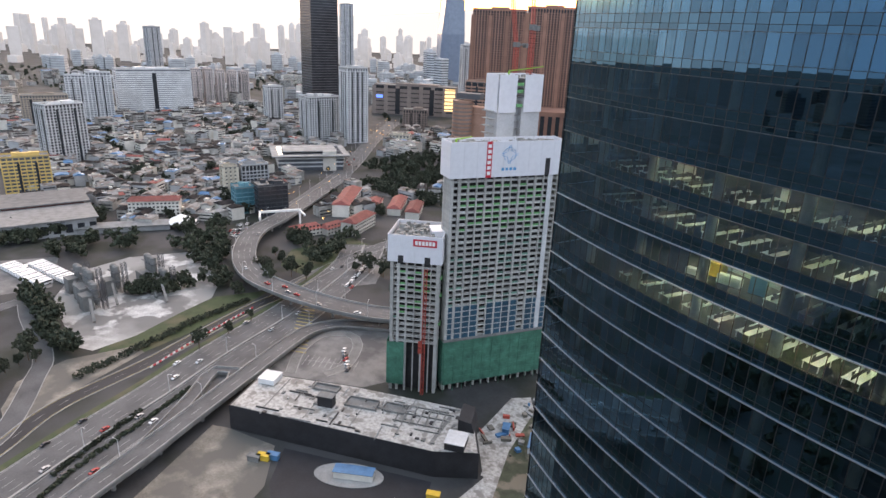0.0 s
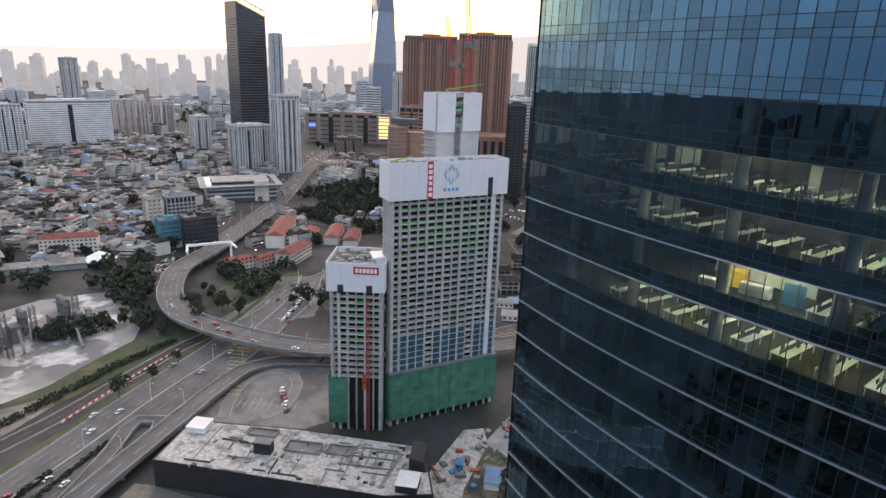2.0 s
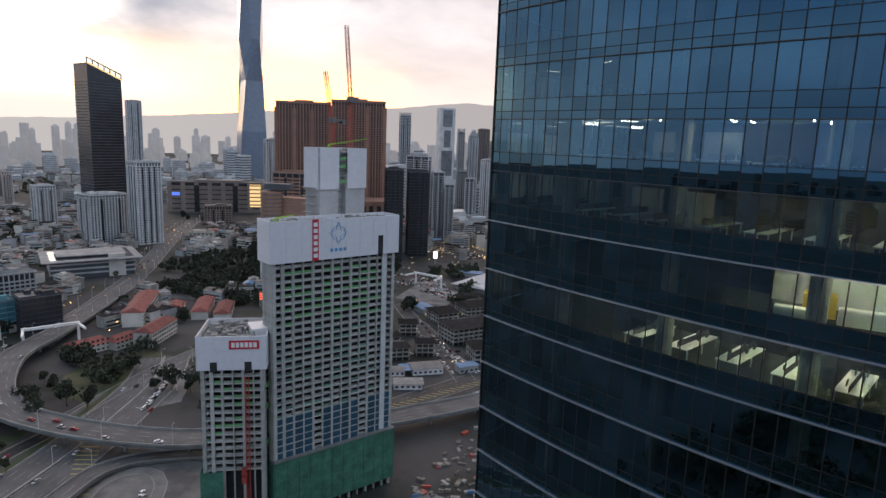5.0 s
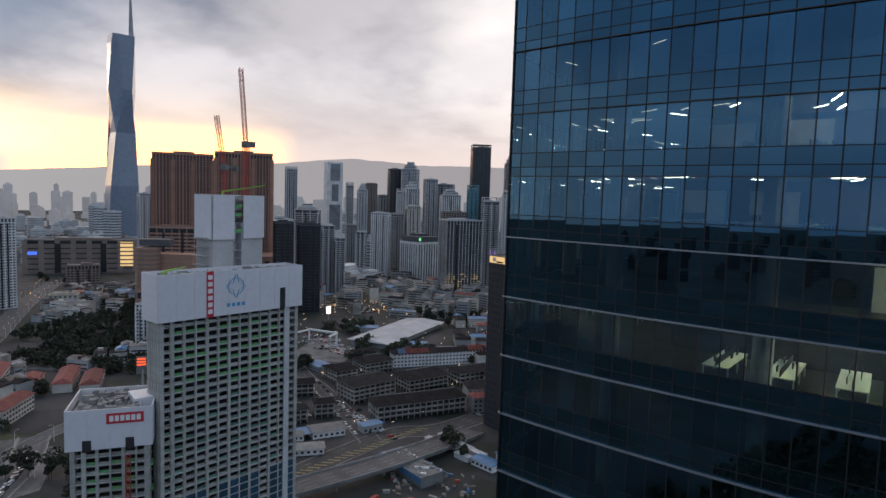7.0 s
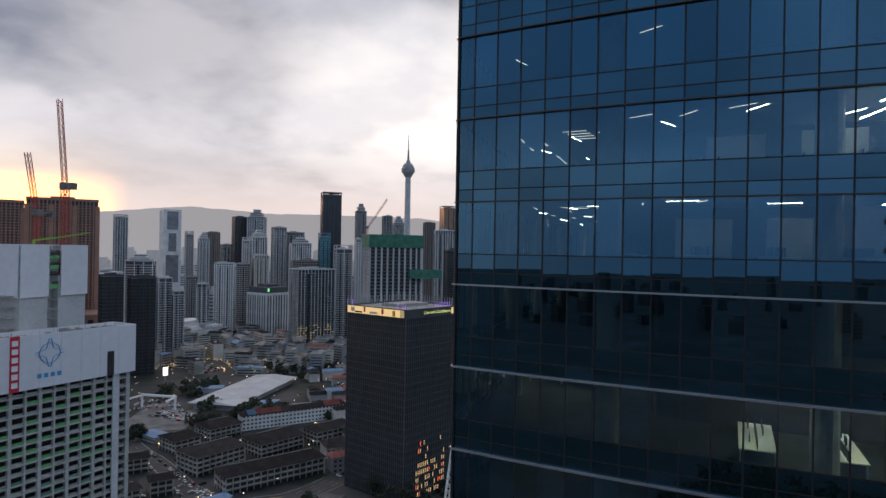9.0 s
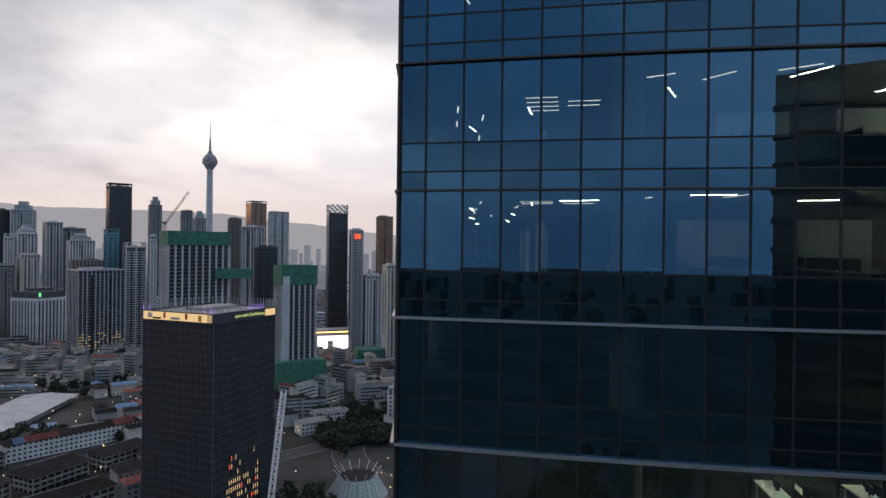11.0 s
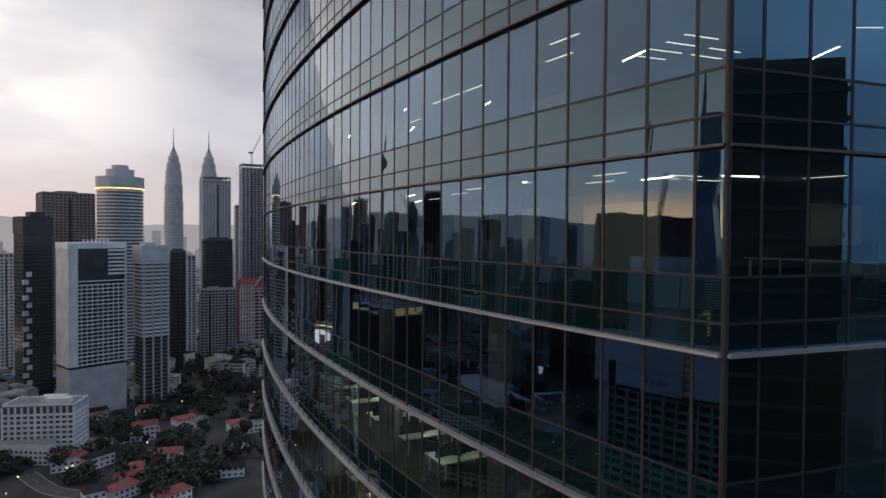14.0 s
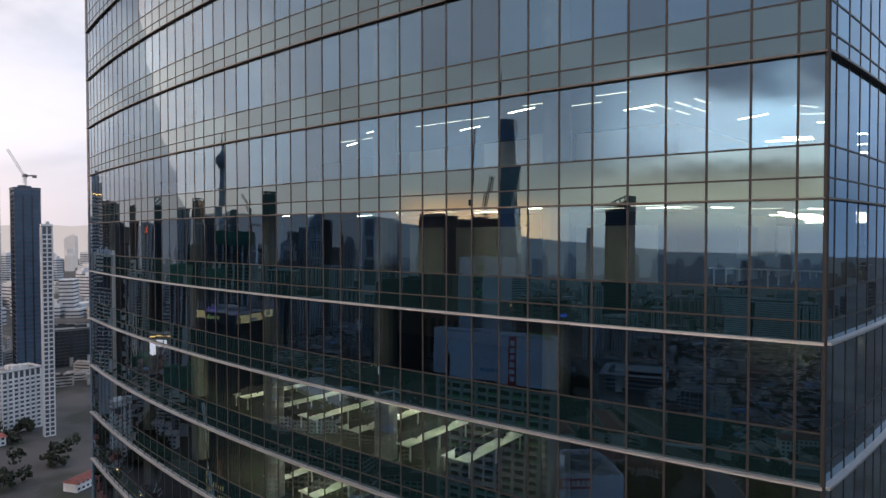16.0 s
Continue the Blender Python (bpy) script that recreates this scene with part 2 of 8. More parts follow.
M = dict(
    ground=mix_mat("ground", (0.036, 0.037, 0.039), (0.018, 0.023, 0.017), 0.03, 0.46, 0.56, third=(0.055, 0.055, 0.057)),
    asphalt=mat("asphalt", (0.092, 0.093, 0.096), 0.85, vary=0.35, scale=0.08, fine=1.2),
    asphalt_mid=mat("asphalt_mid", (0.055, 0.054, 0.053), 0.85, vary=0.35, scale=0.08, fine=1.2),
    asphalt_dark=mat("asphalt_dark", (0.02, 0.021, 0.025), 0.75, vary=0.35, scale=0.1, fine=1.0),
    concrete=mat("concrete", (0.27, 0.27, 0.265), 0.8, vary=0.3, scale=0.12, fine=1.5),
    concrete_dark=mat("concrete_dark", (0.17, 0.17, 0.165), 0.85, vary=0.35, scale=0.15, fine=1.2),
    concrete_raw=mat("concrete_raw", (0.29, 0.288, 0.275), 0.85, vary=0.28, scale=0.2, fine=1.6, per_object=0.12),
    concrete_light=mat("concrete_light", (0.40, 0.398, 0.38), 0.85, vary=0.3, scale=0.2, fine=1.6, per_object=0.15),
    slab_pale=mix_mat("slab_pale", (0.37, 0.362, 0.345), (0.21, 0.20, 0.185), 0.22, 0.52, 0.60, vary=0.45),
    dirt=mix_mat("dirt", (0.20, 0.182, 0.155), (0.12, 0.112, 0.10), 0.05, 0.46, 0.56, vary=0.45),
    chalk=mix_mat("chalk", (0.42, 0.42, 0.415), (0.15, 0.15, 0.148), 0.045, 0.46, 0.51, vary=0.5, third=(0.24, 0.24, 0.235)),
    scrub=mix_mat("scrub", (0.05, 0.058, 0.036), (0.17, 0.145, 0.11), 0.09, 0.5, 0.58, vary=0.4),
    grass=mix_mat("grass", (0.04, 0.058, 0.024), (0.085, 0.08, 0.045), 0.06, 0.5, 0.65),
    leaf=mat("leaf", (0.034, 0.043, 0.027), 0.8, vary=0.5, scale=0.5, fine=2.0, per_object=0.3),
    bark=mat("bark", (0.12, 0.09, 0.065), 0.9),
    black_wall=mat("black_wall", (0.022, 0.022, 0.025), 0.6, vary=0.4, scale=0.2, fine=1.5),
    white_panel=mat("white_panel", (0.68, 0.68, 0.715), 0.5, vary=0.06, scale=0.4, fine=2.0, bump=0.03),
    red_sign=mat("red_sign", (0.55, 0.03, 0.05), 0.5, vary=0.1),
    white_paint=mat("white_paint", (0.78, 0.78, 0.76), 0.6, vary=0.1, scale=0.3, fine=2.0),
    blue_paint=mat("blue_paint", (0.05, 0.30, 0.55), 0.5, vary=0.1),
    net_green=mat("net_green", (0.045, 0.165, 0.115), 0.8, vary=0.4, scale=0.25, fine=1.5, bump=0.3),
    net_teal=mat("net_teal", (0.13, 0.25, 0.20), 0.85, vary=0.5, scale=0.4, fine=1.5, per_object=0.3),
    net_bright=mat("net_bright", (0.13, 0.36, 0.15), 0.8, vary=0.5, scale=0.5, fine=2.0),
    tarp_blue=mat("tarp_blue", (0.014, 0.065, 0.105), 0.35, vary=0.3, scale=0.3, fine=1.5, per_object=0.2),
    # near-black colour standing for the shade inside unlit rooms and openings
    void_shade=mat("void_shade", (0.035, 0.035, 0.037), 0.9, vary=0.4),
    steel_red=mat("steel_red", (0.40, 0.07, 0.05), 0.5, vary=0.2),
    steel_yellow=mat("steel_yellow", (0.65, 0.42, 0.05), 0.5, vary=0.2),
    crane_green=mat("crane_green", (0.25, 0.5, 0.06), 0.5, vary=0.2),
    steel_white=mat("steel_white", (0.65, 0.65, 0.66), 0.5, vary=0.1),
    roof_red=mat("roof_red", (0.20, 0.060, 0.052), 0.8, vary=0.35, scale=0.3, fine=2.5, per_object=0.25),
    roof_dark=mat("roof_dark", (0.03, 0.027, 0.027), 0.95, vary=0.4, scale=0.2, fine=1.8, per_object=0.35, spec=0.1),
    roof_grey=mat("roof_grey", (0.18, 0.18, 0.178), 0.8, vary=0.3, scale=0.2, fine=1.8, per_object=0.3),
    roof_blue=mat("roof_blue", (0.055, 0.17, 0.32), 0.5, vary=0.25, scale=0.3, fine=2.0),
    tin_old=mix_mat("tin_old", (0.24, 0.235, 0.23), (0.13, 0.10, 0.085), 0.09, 0.46, 0.60, vary=0.45),
    wall_old=mix_mat("wall_old", (0.40, 0.385, 0.36), (0.24, 0.225, 0.205), 0.08, 0.46, 0.62, vary=0.35),
    charcoal=mat("charcoal", (0.085, 0.087, 0.095), 0.6, vary=0.2, scale=0.1, fine=0.8),
    wall_plain=mat("wall_plain", (0.5, 0.48, 0.45), 0.8, vary=0.3, scale=0.3, fine=2.0, per_object=0.25),
    line_white=mat("line_white", (0.36, 0.36, 0.35), 0.7, vary=0.25, scale=0.5, fine=3.0),
    line_yellow=mat("line_yellow", (0.33, 0.27, 0.11), 0.7, vary=0.3, scale=0.5, fine=3.0),
    fin=mat("fin", (0.38, 0.38, 0.39), 0.45, 0.75, vary=0.12, scale=0.5, fine=3.0, bump=0.02),
    # darker copy of the ledge metal, for ledges seen from below in shade
    ledge_shaded=mat("ledge_shaded", (0.07, 0.066, 0.064), 0.5, 0.4, vary=0.15, scale=0.5, fine=3.0, bump=0.02),
    mullion=mat("mullion", (0.014, 0.015, 0.017), 0.6, 0.0, vary=0.15, scale=0.5, bump=0.02),
    carpet=mat("carpet", (0.022, 0.025, 0.02), 0.95, vary=0.25, scale=0.5, fine=6.0),
    plaster=mat("plaster", (0.55, 0.56, 0.55), 0.9, vary=0.06),
    desk_white=mat("desk_white", (0.80, 0.82, 0.78), 0.5, vary=0.04),
    chair_dark=mat("chair_dark", (0.03, 0.03, 0.035), 0.6),
    core_wall=mat("core_wall", (0.05, 0.05, 0.052), 0.85, vary=0.15),
    car_glass=mat("car_glass", (0.02, 0.022, 0.025), 0.1, vary=0.1, bump=0, spec=0.6),
    tyre=mat("tyre", (0.02, 0.02, 0.02), 0.9),
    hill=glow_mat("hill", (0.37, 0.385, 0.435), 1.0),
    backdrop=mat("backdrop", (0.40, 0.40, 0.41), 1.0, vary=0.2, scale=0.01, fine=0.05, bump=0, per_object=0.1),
    strip=glow_mat("strip_light", (0.97, 1.0, 0.82), 150.0),
    strip_slim=glow_mat("strip_slim", (0.92, 1.0, 0.95), 45.0),
    strip_dim=glow_mat("strip_dim", (0.95, 1.0, 0.92), 2.6),
    lamp_warm=glow_mat("lamp_warm", (1.0, 0.58, 0.20), 4.0),
    lamp_dim=glow_mat("lamp_dim", (1.0, 0.80, 0.42), 0.42),
    lamp_shop=glow_mat("lamp_shop", (1.0, 0.82, 0.55), 2.5),
    lot_grey=mix_mat("lot_grey", (0.17, 0.168, 0.165), (0.09, 0.09, 0.092), 0.06, 0.45, 0.6, vary=0.25),
    screen=glow_mat("screen", (1.0, 0.93, 0.97), 2.2),
    screen_amber=glow_mat("screen_amber", (1.0, 0.72, 0.36), 0.9),
    sign_violet=glow_mat("sign_violet", (0.45, 0.25, 1.0), 1.0),
    sign_blue=glow_mat("sign_blue", (0.08, 0.2, 1.0), 1.2),
    sign_red=glow_mat("sign_red", (1.0, 0.12, 0.05), 1.5),
    sign_lime=glow_mat("sign_lime", (0.80, 0.95, 0.35), 0.8),
    sign_green=glow_mat("sign_green", (0.2, 1.0, 0.35), 1.2),
    vision=coated_glass("vision_glass", (0.44, 0.50, 0.47), 0.29, None, 0.0, (0.14, 0.42, 0.66)),
    spandrel=coated_glass("spandrel_glass", None, 0.27, (0.004, 0.010, 0.012), 0.0, (0.14, 0.41, 0.62)),
    vision_flank=coated_glass("vision_glass_flank", (0.38, 0.45, 0.42), 0.125, None, 0.018, (0.12, 0.42, 0.76), 1.48),
    spandrel_flank=coated_glass("spandrel_glass_flank", None, 0.10, (0.003, 0.011, 0.012), 0.018, (0.20, 0.46, 0.62), 1.42),
)
# horizon haze is put into the hills' glowing colour, paler to the west
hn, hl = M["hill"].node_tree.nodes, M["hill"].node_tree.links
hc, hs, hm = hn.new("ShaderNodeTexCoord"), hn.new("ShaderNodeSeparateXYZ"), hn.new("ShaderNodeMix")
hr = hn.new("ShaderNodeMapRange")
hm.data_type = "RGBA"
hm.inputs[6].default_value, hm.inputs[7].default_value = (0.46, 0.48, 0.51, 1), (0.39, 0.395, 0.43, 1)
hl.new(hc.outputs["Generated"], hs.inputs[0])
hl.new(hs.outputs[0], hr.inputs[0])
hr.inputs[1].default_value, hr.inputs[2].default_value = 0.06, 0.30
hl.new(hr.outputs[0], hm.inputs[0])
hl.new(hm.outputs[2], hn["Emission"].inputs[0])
# far skyline glows faintly: haze put into its pale colour and emission
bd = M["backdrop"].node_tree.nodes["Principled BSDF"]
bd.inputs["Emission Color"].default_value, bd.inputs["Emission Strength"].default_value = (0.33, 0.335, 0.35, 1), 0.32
for key, color in dict(white=(0.60, 0.60, 0.60), cream=(0.58, 0.55, 0.50), tan=(0.42, 0.34, 0.27), yellow=(0.58, 0.40, 0.14), pink=(0.56, 0.48, 0.45), grey=(0.33, 0.335, 0.34),
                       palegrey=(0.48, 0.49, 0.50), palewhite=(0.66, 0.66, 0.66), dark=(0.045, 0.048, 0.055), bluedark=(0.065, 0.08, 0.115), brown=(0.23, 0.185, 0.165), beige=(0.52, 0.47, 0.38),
                       terracotta=(0.30, 0.155, 0.112), orange=(0.33, 0.19, 0.14), teal=(0.10, 0.25, 0.30), redbrown=(0.30, 0.12, 0.11), cars=(0.5, 0.5, 0.5)).items():
    M["w_" + key] = mat("wall_" + key, color, 0.75, vary=0.22, scale=0.08, fine=0.9, per_object=0.16)
# glass_pale: window glass lightened for distance, haze put into the colour
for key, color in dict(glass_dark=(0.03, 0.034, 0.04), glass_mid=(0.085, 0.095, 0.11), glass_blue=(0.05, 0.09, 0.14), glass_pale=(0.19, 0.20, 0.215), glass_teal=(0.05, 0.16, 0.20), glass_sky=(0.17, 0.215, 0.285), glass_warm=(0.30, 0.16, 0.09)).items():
    M[key] = mat(key, color, 0.18, vary=0.12 if key == "glass_sky" else 0.3, scale=0.1, fine=0.6, bump=0.0, spec=0.6)


# ---- helpers for meshes ----
def box(bm, c, s, rz=0.0, mi=0):
    """A box of size s round c, turned by rz degrees."""
    r = bmesh.ops.create_cube(bm, size=1.0, matrix=pose(*c, 0, 0, rz) @ Matrix.Diagonal((*s, 1)))
    if mi:
        for v in r["verts"]:
            for f in v.link_faces:
                f.material_index = mi
    return r["verts"]


def beam(bm, a, b, w, h=None):
    """A square bar from a to b."""
    a, b = Vector(a), Vector(b)
    m = Matrix.Translation((a + b) / 2) @ (b - a).to_track_quat("Z", "Y").to_matrix().to_4x4() @ Matrix.Diagonal((w, h or w, (b - a).length, 1))
    return bmesh.ops.create_cube(bm, size=1.0, matrix=m)["verts"]


def rod(bm, a, b, r1, r2=None, seg=10):
    a, b = Vector(a), Vector(b)
    m = Matrix.Translation((a + b) / 2) @ (b - a).to_track_quat("Z", "Y").to_matrix().to_4x4()
    return bmesh.ops.create_cone(bm, cap_ends=True, segments=seg, radius1=r1, radius2=r1 if r2 is None else r2, depth=(b - a).length, matrix=m)["verts"]


def mesh_of(bm, name, *mats):
    me = bpy.data.meshes.new(name)
    bm.to_mesh(me)
    bm.free()
    for m in mats:
        me.materials.append(M[m] if isinstance(m, str) else m)
    return me


def part(name, bm, material, parent, label="", at=None):
    me = bm if isinstance(bm, bpy.types.Mesh) else mesh_of(bm, name, *(material if isinstance(material, tuple) else (material,)))
    ob = new(name, me)
    ob.parent = parent
    if at is not None:
        ob.matrix_basis = at
    if label:
        ob["label"] = label
    return ob


def thing(name, m, label, category, group="", kind=""):
    ob = new(name)
    ob.empty_display_size = 0.5
    ob.matrix_basis = m
    return tagged(ob, label, category, group, kind)


def solo(name, bm, material, label, category, group="", kind="", m=None):
    ob = new(name, mesh_of(bm, name, *(material if isinstance(material, tuple) else (material,))))
    if m is not None:
        ob.matrix_basis = m
    return tagged(ob, label, category, group, kind)


def smooth_line(pts, step=6.0):
    """A smooth line through the points."""
    out = []
    p = [Vector(q) for q in pts]
    p = [p[0] * 2 - p[1]] + p + [p[-1] * 2 - p[-2]]
    for i in range(1, len(p) - 2):
        n = max(1, int((p[i + 1] - p[i]).length / step))
        for k in range(n):
            t = k / n
            out.append(0.5 * (2 * p[i] + (p[i + 1] - p[i - 1]) * t + (2 * p[i - 1] - 5 * p[i] + 4 * p[i + 1] - p[i + 2]) * t * t
                              + (3 * p[i] - p[i - 1] - 3 * p[i + 1] + p[i + 2]) * t ** 3))
    return out + [p[-2]]


def sides(line):
    out = []
    for i, q in enumerate(line):
        d = line[min(i + 1, len(line) - 1)] - line[max(i - 1, 0)]
        d.z = 0
        d.normalize()
        out.append(Vector((d.y, -d.x, 0)))
    return out


def strip(bm, line, a, b, top, bottom):
    """A band along the line from a to b metres to its right, with a top and an underside."""
    nr = sides(line)
    rows = []
    for q, n in zip(line, nr):
        rows.append([bm.verts.new(q + n * s + Vector((0, 0, z))) for s, z in ((a, top), (b, top), (b, bottom), (a, bottom))])
    for r, s in zip(rows, rows[1:]):
        for i in range(4):
            bm.faces.new((r[i], r[(i + 1) % 4], s[(i + 1) % 4], s[i]))
    bm.faces.new(rows[0])
    bm.faces.new(rows[-1][::-1])


class Soup:
    """A quick heap of faces for things too many to count."""

    def __init__(self):
        self.v, self.f, self.mi = [], [], []

    def add(self, verts, faces, mi=0, m=None):
        k = len(self.v)
        self.v += [tuple(m @ Vector(v)) if m else tuple(v) for v in verts]
        self.f += [tuple(k + i for i in f) for f in faces]
        self.mi += [mi] * len(faces)

    def box(self, c, s, mi=0, m=None, rz=0.0):
        x, y, z = (a / 2 for a in s)
        ca, sa = math.cos(radians(rz)), math.sin(radians(rz))
        vs = [(c[0] + i * x * ca - j * y * sa, c[1] + i * x * sa + j * y * ca, c[2] + k * z) for k in (-1, 1) for i, j in ((-1, -1), (1, -1), (1, 1), (-1, 1))]
        self.add(vs, ((3, 2, 1, 0), (4, 5, 6, 7), (0, 1, 5, 4), (1, 2, 6, 5), (2, 3, 7, 6), (3, 0, 4, 7)), mi, m)

    def solo(self, name, mats, label, category, kind="stuff"):
        me = bpy.data.meshes.new(name)
        me.from_pydata(self.v, [], self.f)
        me.polygons.foreach_set("material_index", self.mi)
        for q in mats:
            me.materials.append(M[q])
        return tagged(new(name, me), label, category, kind=kind)


# ---- ground, hills, distance ----
bm = bmesh.new()
bmesh.ops.create_circle(bm, cap_ends=True, segments=96, radius=4800)
solo("ground", bm, "ground", "Dusky city ground of asphalt, soil and scrub", "ground", kind="structure")

rnd = random.Random(5)
bm = bmesh.new()
ring = []
# rise of the ridge, in degrees above the eye, by heading
RIDGE = ((-110, 0.2), (-60, 0.5), (-48, 1.3), (-39, 2.2), (-33, 2.4), (-28, 2.9), (-23, 3.5), (-17, 3.0), (-10, 3.1), (-3, 2.9), (1, 2.4), (4, 2.2), (7, 1.8), (12, 1.3), (20, 0.8), (35, 0.8), (121, 0.3))
for i in range(481):
    deg = -110 + i * 230 / 480
    a = radians(deg)
    rise = float(np.interp(deg, [p for p, _ in RIDGE], [v for _, v in RIDGE])) + 0.16 * noise.noise((a * 14, 2, 0)) + 0.07 * noise.noise((a * 60, 7, 0))
    h, d = 152 + 4600 * math.tan(radians(rise)), 4600
    ring.append([bm.verts.new((d * math.sin(a) * k, d * math.cos(a) * k, z)) for k, z in ((1, -2), (1, h * 0.75), (1.03, h))])
for r, s in zip(ring, ring[1:]):
    for i in range(2):
        bm.faces.new((r[i], s[i], s[i + 1], r[i + 1]))
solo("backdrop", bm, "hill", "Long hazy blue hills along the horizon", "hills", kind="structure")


def far_city(name, seed, d0, d1, a0, a1, n, h0, h1, material, windows, label):
    """Crowds of far blocks, too many to count."""
    r = random.Random(seed)
    b = Soup()
    for _ in range(n):
        a, d = radians(r.uniform(a0, a1)), r.uniform(d0, d1)
        w, dp, h = r.uniform(16, 42), r.uniform(14, 34), h0 + (h1 - h0) * r.random() ** 2.6
        x, y, rz = d * math.sin(a), d * math.cos(a), r.uniform(0, 90)
        b.box((x, y, h / 2), (w, dp, h), rz=rz)
        for i in range(int(h / 7)):
            b.box((x, y, 7 * i + 4), (w + 0.8, dp + 0.8, 2.6), 1, rz=rz)
        if r.random() < 0.5:
            b.box((x, y, h + 3), (w * 0.5, dp * 0.5, 8), rz=rz)
    b.solo(name, (material, windows), label, "far buildings")


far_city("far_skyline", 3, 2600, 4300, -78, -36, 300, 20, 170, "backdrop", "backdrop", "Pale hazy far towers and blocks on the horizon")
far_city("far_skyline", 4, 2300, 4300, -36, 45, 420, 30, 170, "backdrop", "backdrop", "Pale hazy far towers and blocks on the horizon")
far_city("far_blocks", 8, 1500, 2600, -75, -45, 110, 14, 60, "w_palegrey", "w_grey", "Pale blocks among far low streets")
far_city("far_blocks", 9, 1300, 2400, -45, 45, 330, 15, 100, "w_palegrey", "glass_mid", "Grey mid-rise blocks of the inner city")


# the town behind the camera, which the glass mirrors
far_city("far_blocks", 11, 1300, 2800, 55, 230, 260, 20, 75, "w_dark", "glass_dark", "Dark blocks and towers of the eastern town at dusk")


# ---- glass office tower ----
class Arc:
    def __init__(self, heading, curve, side):
        self.th, self.k, self.side = radians(heading), curve, side

    def at(self, s, off=0.0):
        a, k = self.th, self.k
        b = a + k * s
        x, y = (math.sin(b) - math.sin(a)) / k, -(math.cos(b) - math.cos(a)) / k
        return Vector((x + off * self.side * math.sin(b), y - off * self.side * math.cos(b), 0))

    def turn(self, s):
        return self.th + self.k * s


FLOOR, BASE, PANEL = 4.2, 150.0, 1.25
FLOORS = range(-35, 11)
SILL, TRANSOM = 1.56, 0.62
front = Arc(-29.5, 1 / 140, 1)
flank = Arc(75.9, -1 / 181, -1)
front_s = [0.0] + [0.9 + PANEL * i for i in range(52)]
flank_s = [0.0] + [0.7 + PANEL * i for i in range(46)]
END_A, END_B = front_s[-1], flank_s[-1]
BACK = Vector((88, 52, 0))
office = thing("glass_office_tower", pose(0, 0, 0), "Curved office tower of dark blue coated glass", "office tower")

pane_levels = ((0.0, TRANSOM, "spandrel"), (TRANSOM, SILL, "spandrel"), (SILL, FLOOR, "vision"))
pane_mesh = {}
for lo, hi, m in pane_levels:
    for tail in ("", "_flank"):
        b = bmesh.new()
        h = hi - lo
        vs = [b.verts.new(v) for v in ((-PANEL / 2, 0, 0), (PANEL / 2, 0, 0), (PANEL / 2, 0, h), (-PANEL / 2, 0, h))]
        b.faces.new(vs)
        pane_mesh[lo, tail] = mesh_of(b, "pane", m + tail)
near_panes = []
for arc, ss, tail in ((front, front_s, ""), (flank, flank_s, "_flank")):
    rest = {"spandrel": bmesh.new(), "vision": bmesh.new()}
    for i, (s0, s1) in enumerate(zip(ss, ss[1:])):
        p, q = arc.at(s0), arc.at(s1)
        if arc is flank:
            p, q = q, p
        for k in FLOORS:
            z = BASE + FLOOR * k
            for lo, hi, m in pane_levels:
                if 1 <= i <= 10 and -2 <= k <= 2:
                    near_panes.append((pane_mesh[lo, tail], (p + q) / 2 + Vector((0, 0, z + lo)), math.atan2(q.y - p.y, q.x - p.x)))
                    continue
                b = rest[m]
                b.faces.new([b.verts.new(v + Vector((0, 0, zz))) for v, zz in ((p, z + lo), (q, z + lo), (q, z + hi), (p, z + hi))])
    tagged(part("vision_glazing", rest["vision"], "vision" + tail, office, "clear coated window glass"), kind="stuff")
    tagged(part("spandrel_glazing", rest["spandrel"], "spandrel" + tail, office, "dark teal spandrel glass"), kind="stuff")


def run(bm, arc, s0, s1, inner, outer, z0, z1, step=1.25):
    """A rail along a facade."""
    n = max(1, round((s1 - s0) / step))
    rows = []
    for i in range(n + 1):
        s = s0 + (s1 - s0) * i / n
        a, c = arc.at(s, inner), arc.at(s, outer)
        rows.append([bm.verts.new((v.x, v.y, z)) for v, z in ((a, z0), (c, z0), (c, z1), (a, z1))])
    for r, s in zip(rows, rows[1:]):
        for i in range(4):
            bm.faces.new((r[i], r[(i + 1) % 4], s[(i + 1) % 4], s[i]))
    bm.faces.new(rows[0])
    bm.faces.new(rows[-1][::-1])


for arc, end, nm in ((front, END_A, "front"), (flank, END_B, "flank")):
    b = bmesh.new()
    run(b, arc, -0.02, end, -0.03, 0.22, -0.035, 0.035)
    ledge = mesh_of(b, "ledge", "fin")
    # ledges above eye level: thinner, the shade underneath put into their colour
    b = bmesh.new()
    run(b, arc, -0.02, end, -0.03, 0.16, -0.03, 0.03)
    shaded_ledge = mesh_of(b, "ledge", "ledge_shaded")
    b = bmesh.new()
    run(b, arc, 0, end, -0.02, 0.018, -0.028, 0.028)
    rail = mesh_of(b, "transom", "mullion")
    for k in FLOORS:
        z = BASE + FLOOR * k
        part("ledge", shaded_ledge if k > 0 else ledge, None, office, "ledge coloured dark for its shaded underside" if k > 0 else "silver aluminium ledge", pose(0, 0, z))
        for zz in (TRANSOM, SILL):
            part("transom", rail, None, office, "", pose(0, 0, z + zz))
Z_LOW, Z_TOP = BASE + FLOOR * FLOORS[0], BASE + FLOOR * (FLOORS[-1] + 1)
b = bmesh.new()
box(b, (0, 0, (Z_LOW + Z_TOP) / 2), (0.075, 0.03, Z_TOP - Z_LOW))
post = mesh_of(b, "mullion", "mullion")
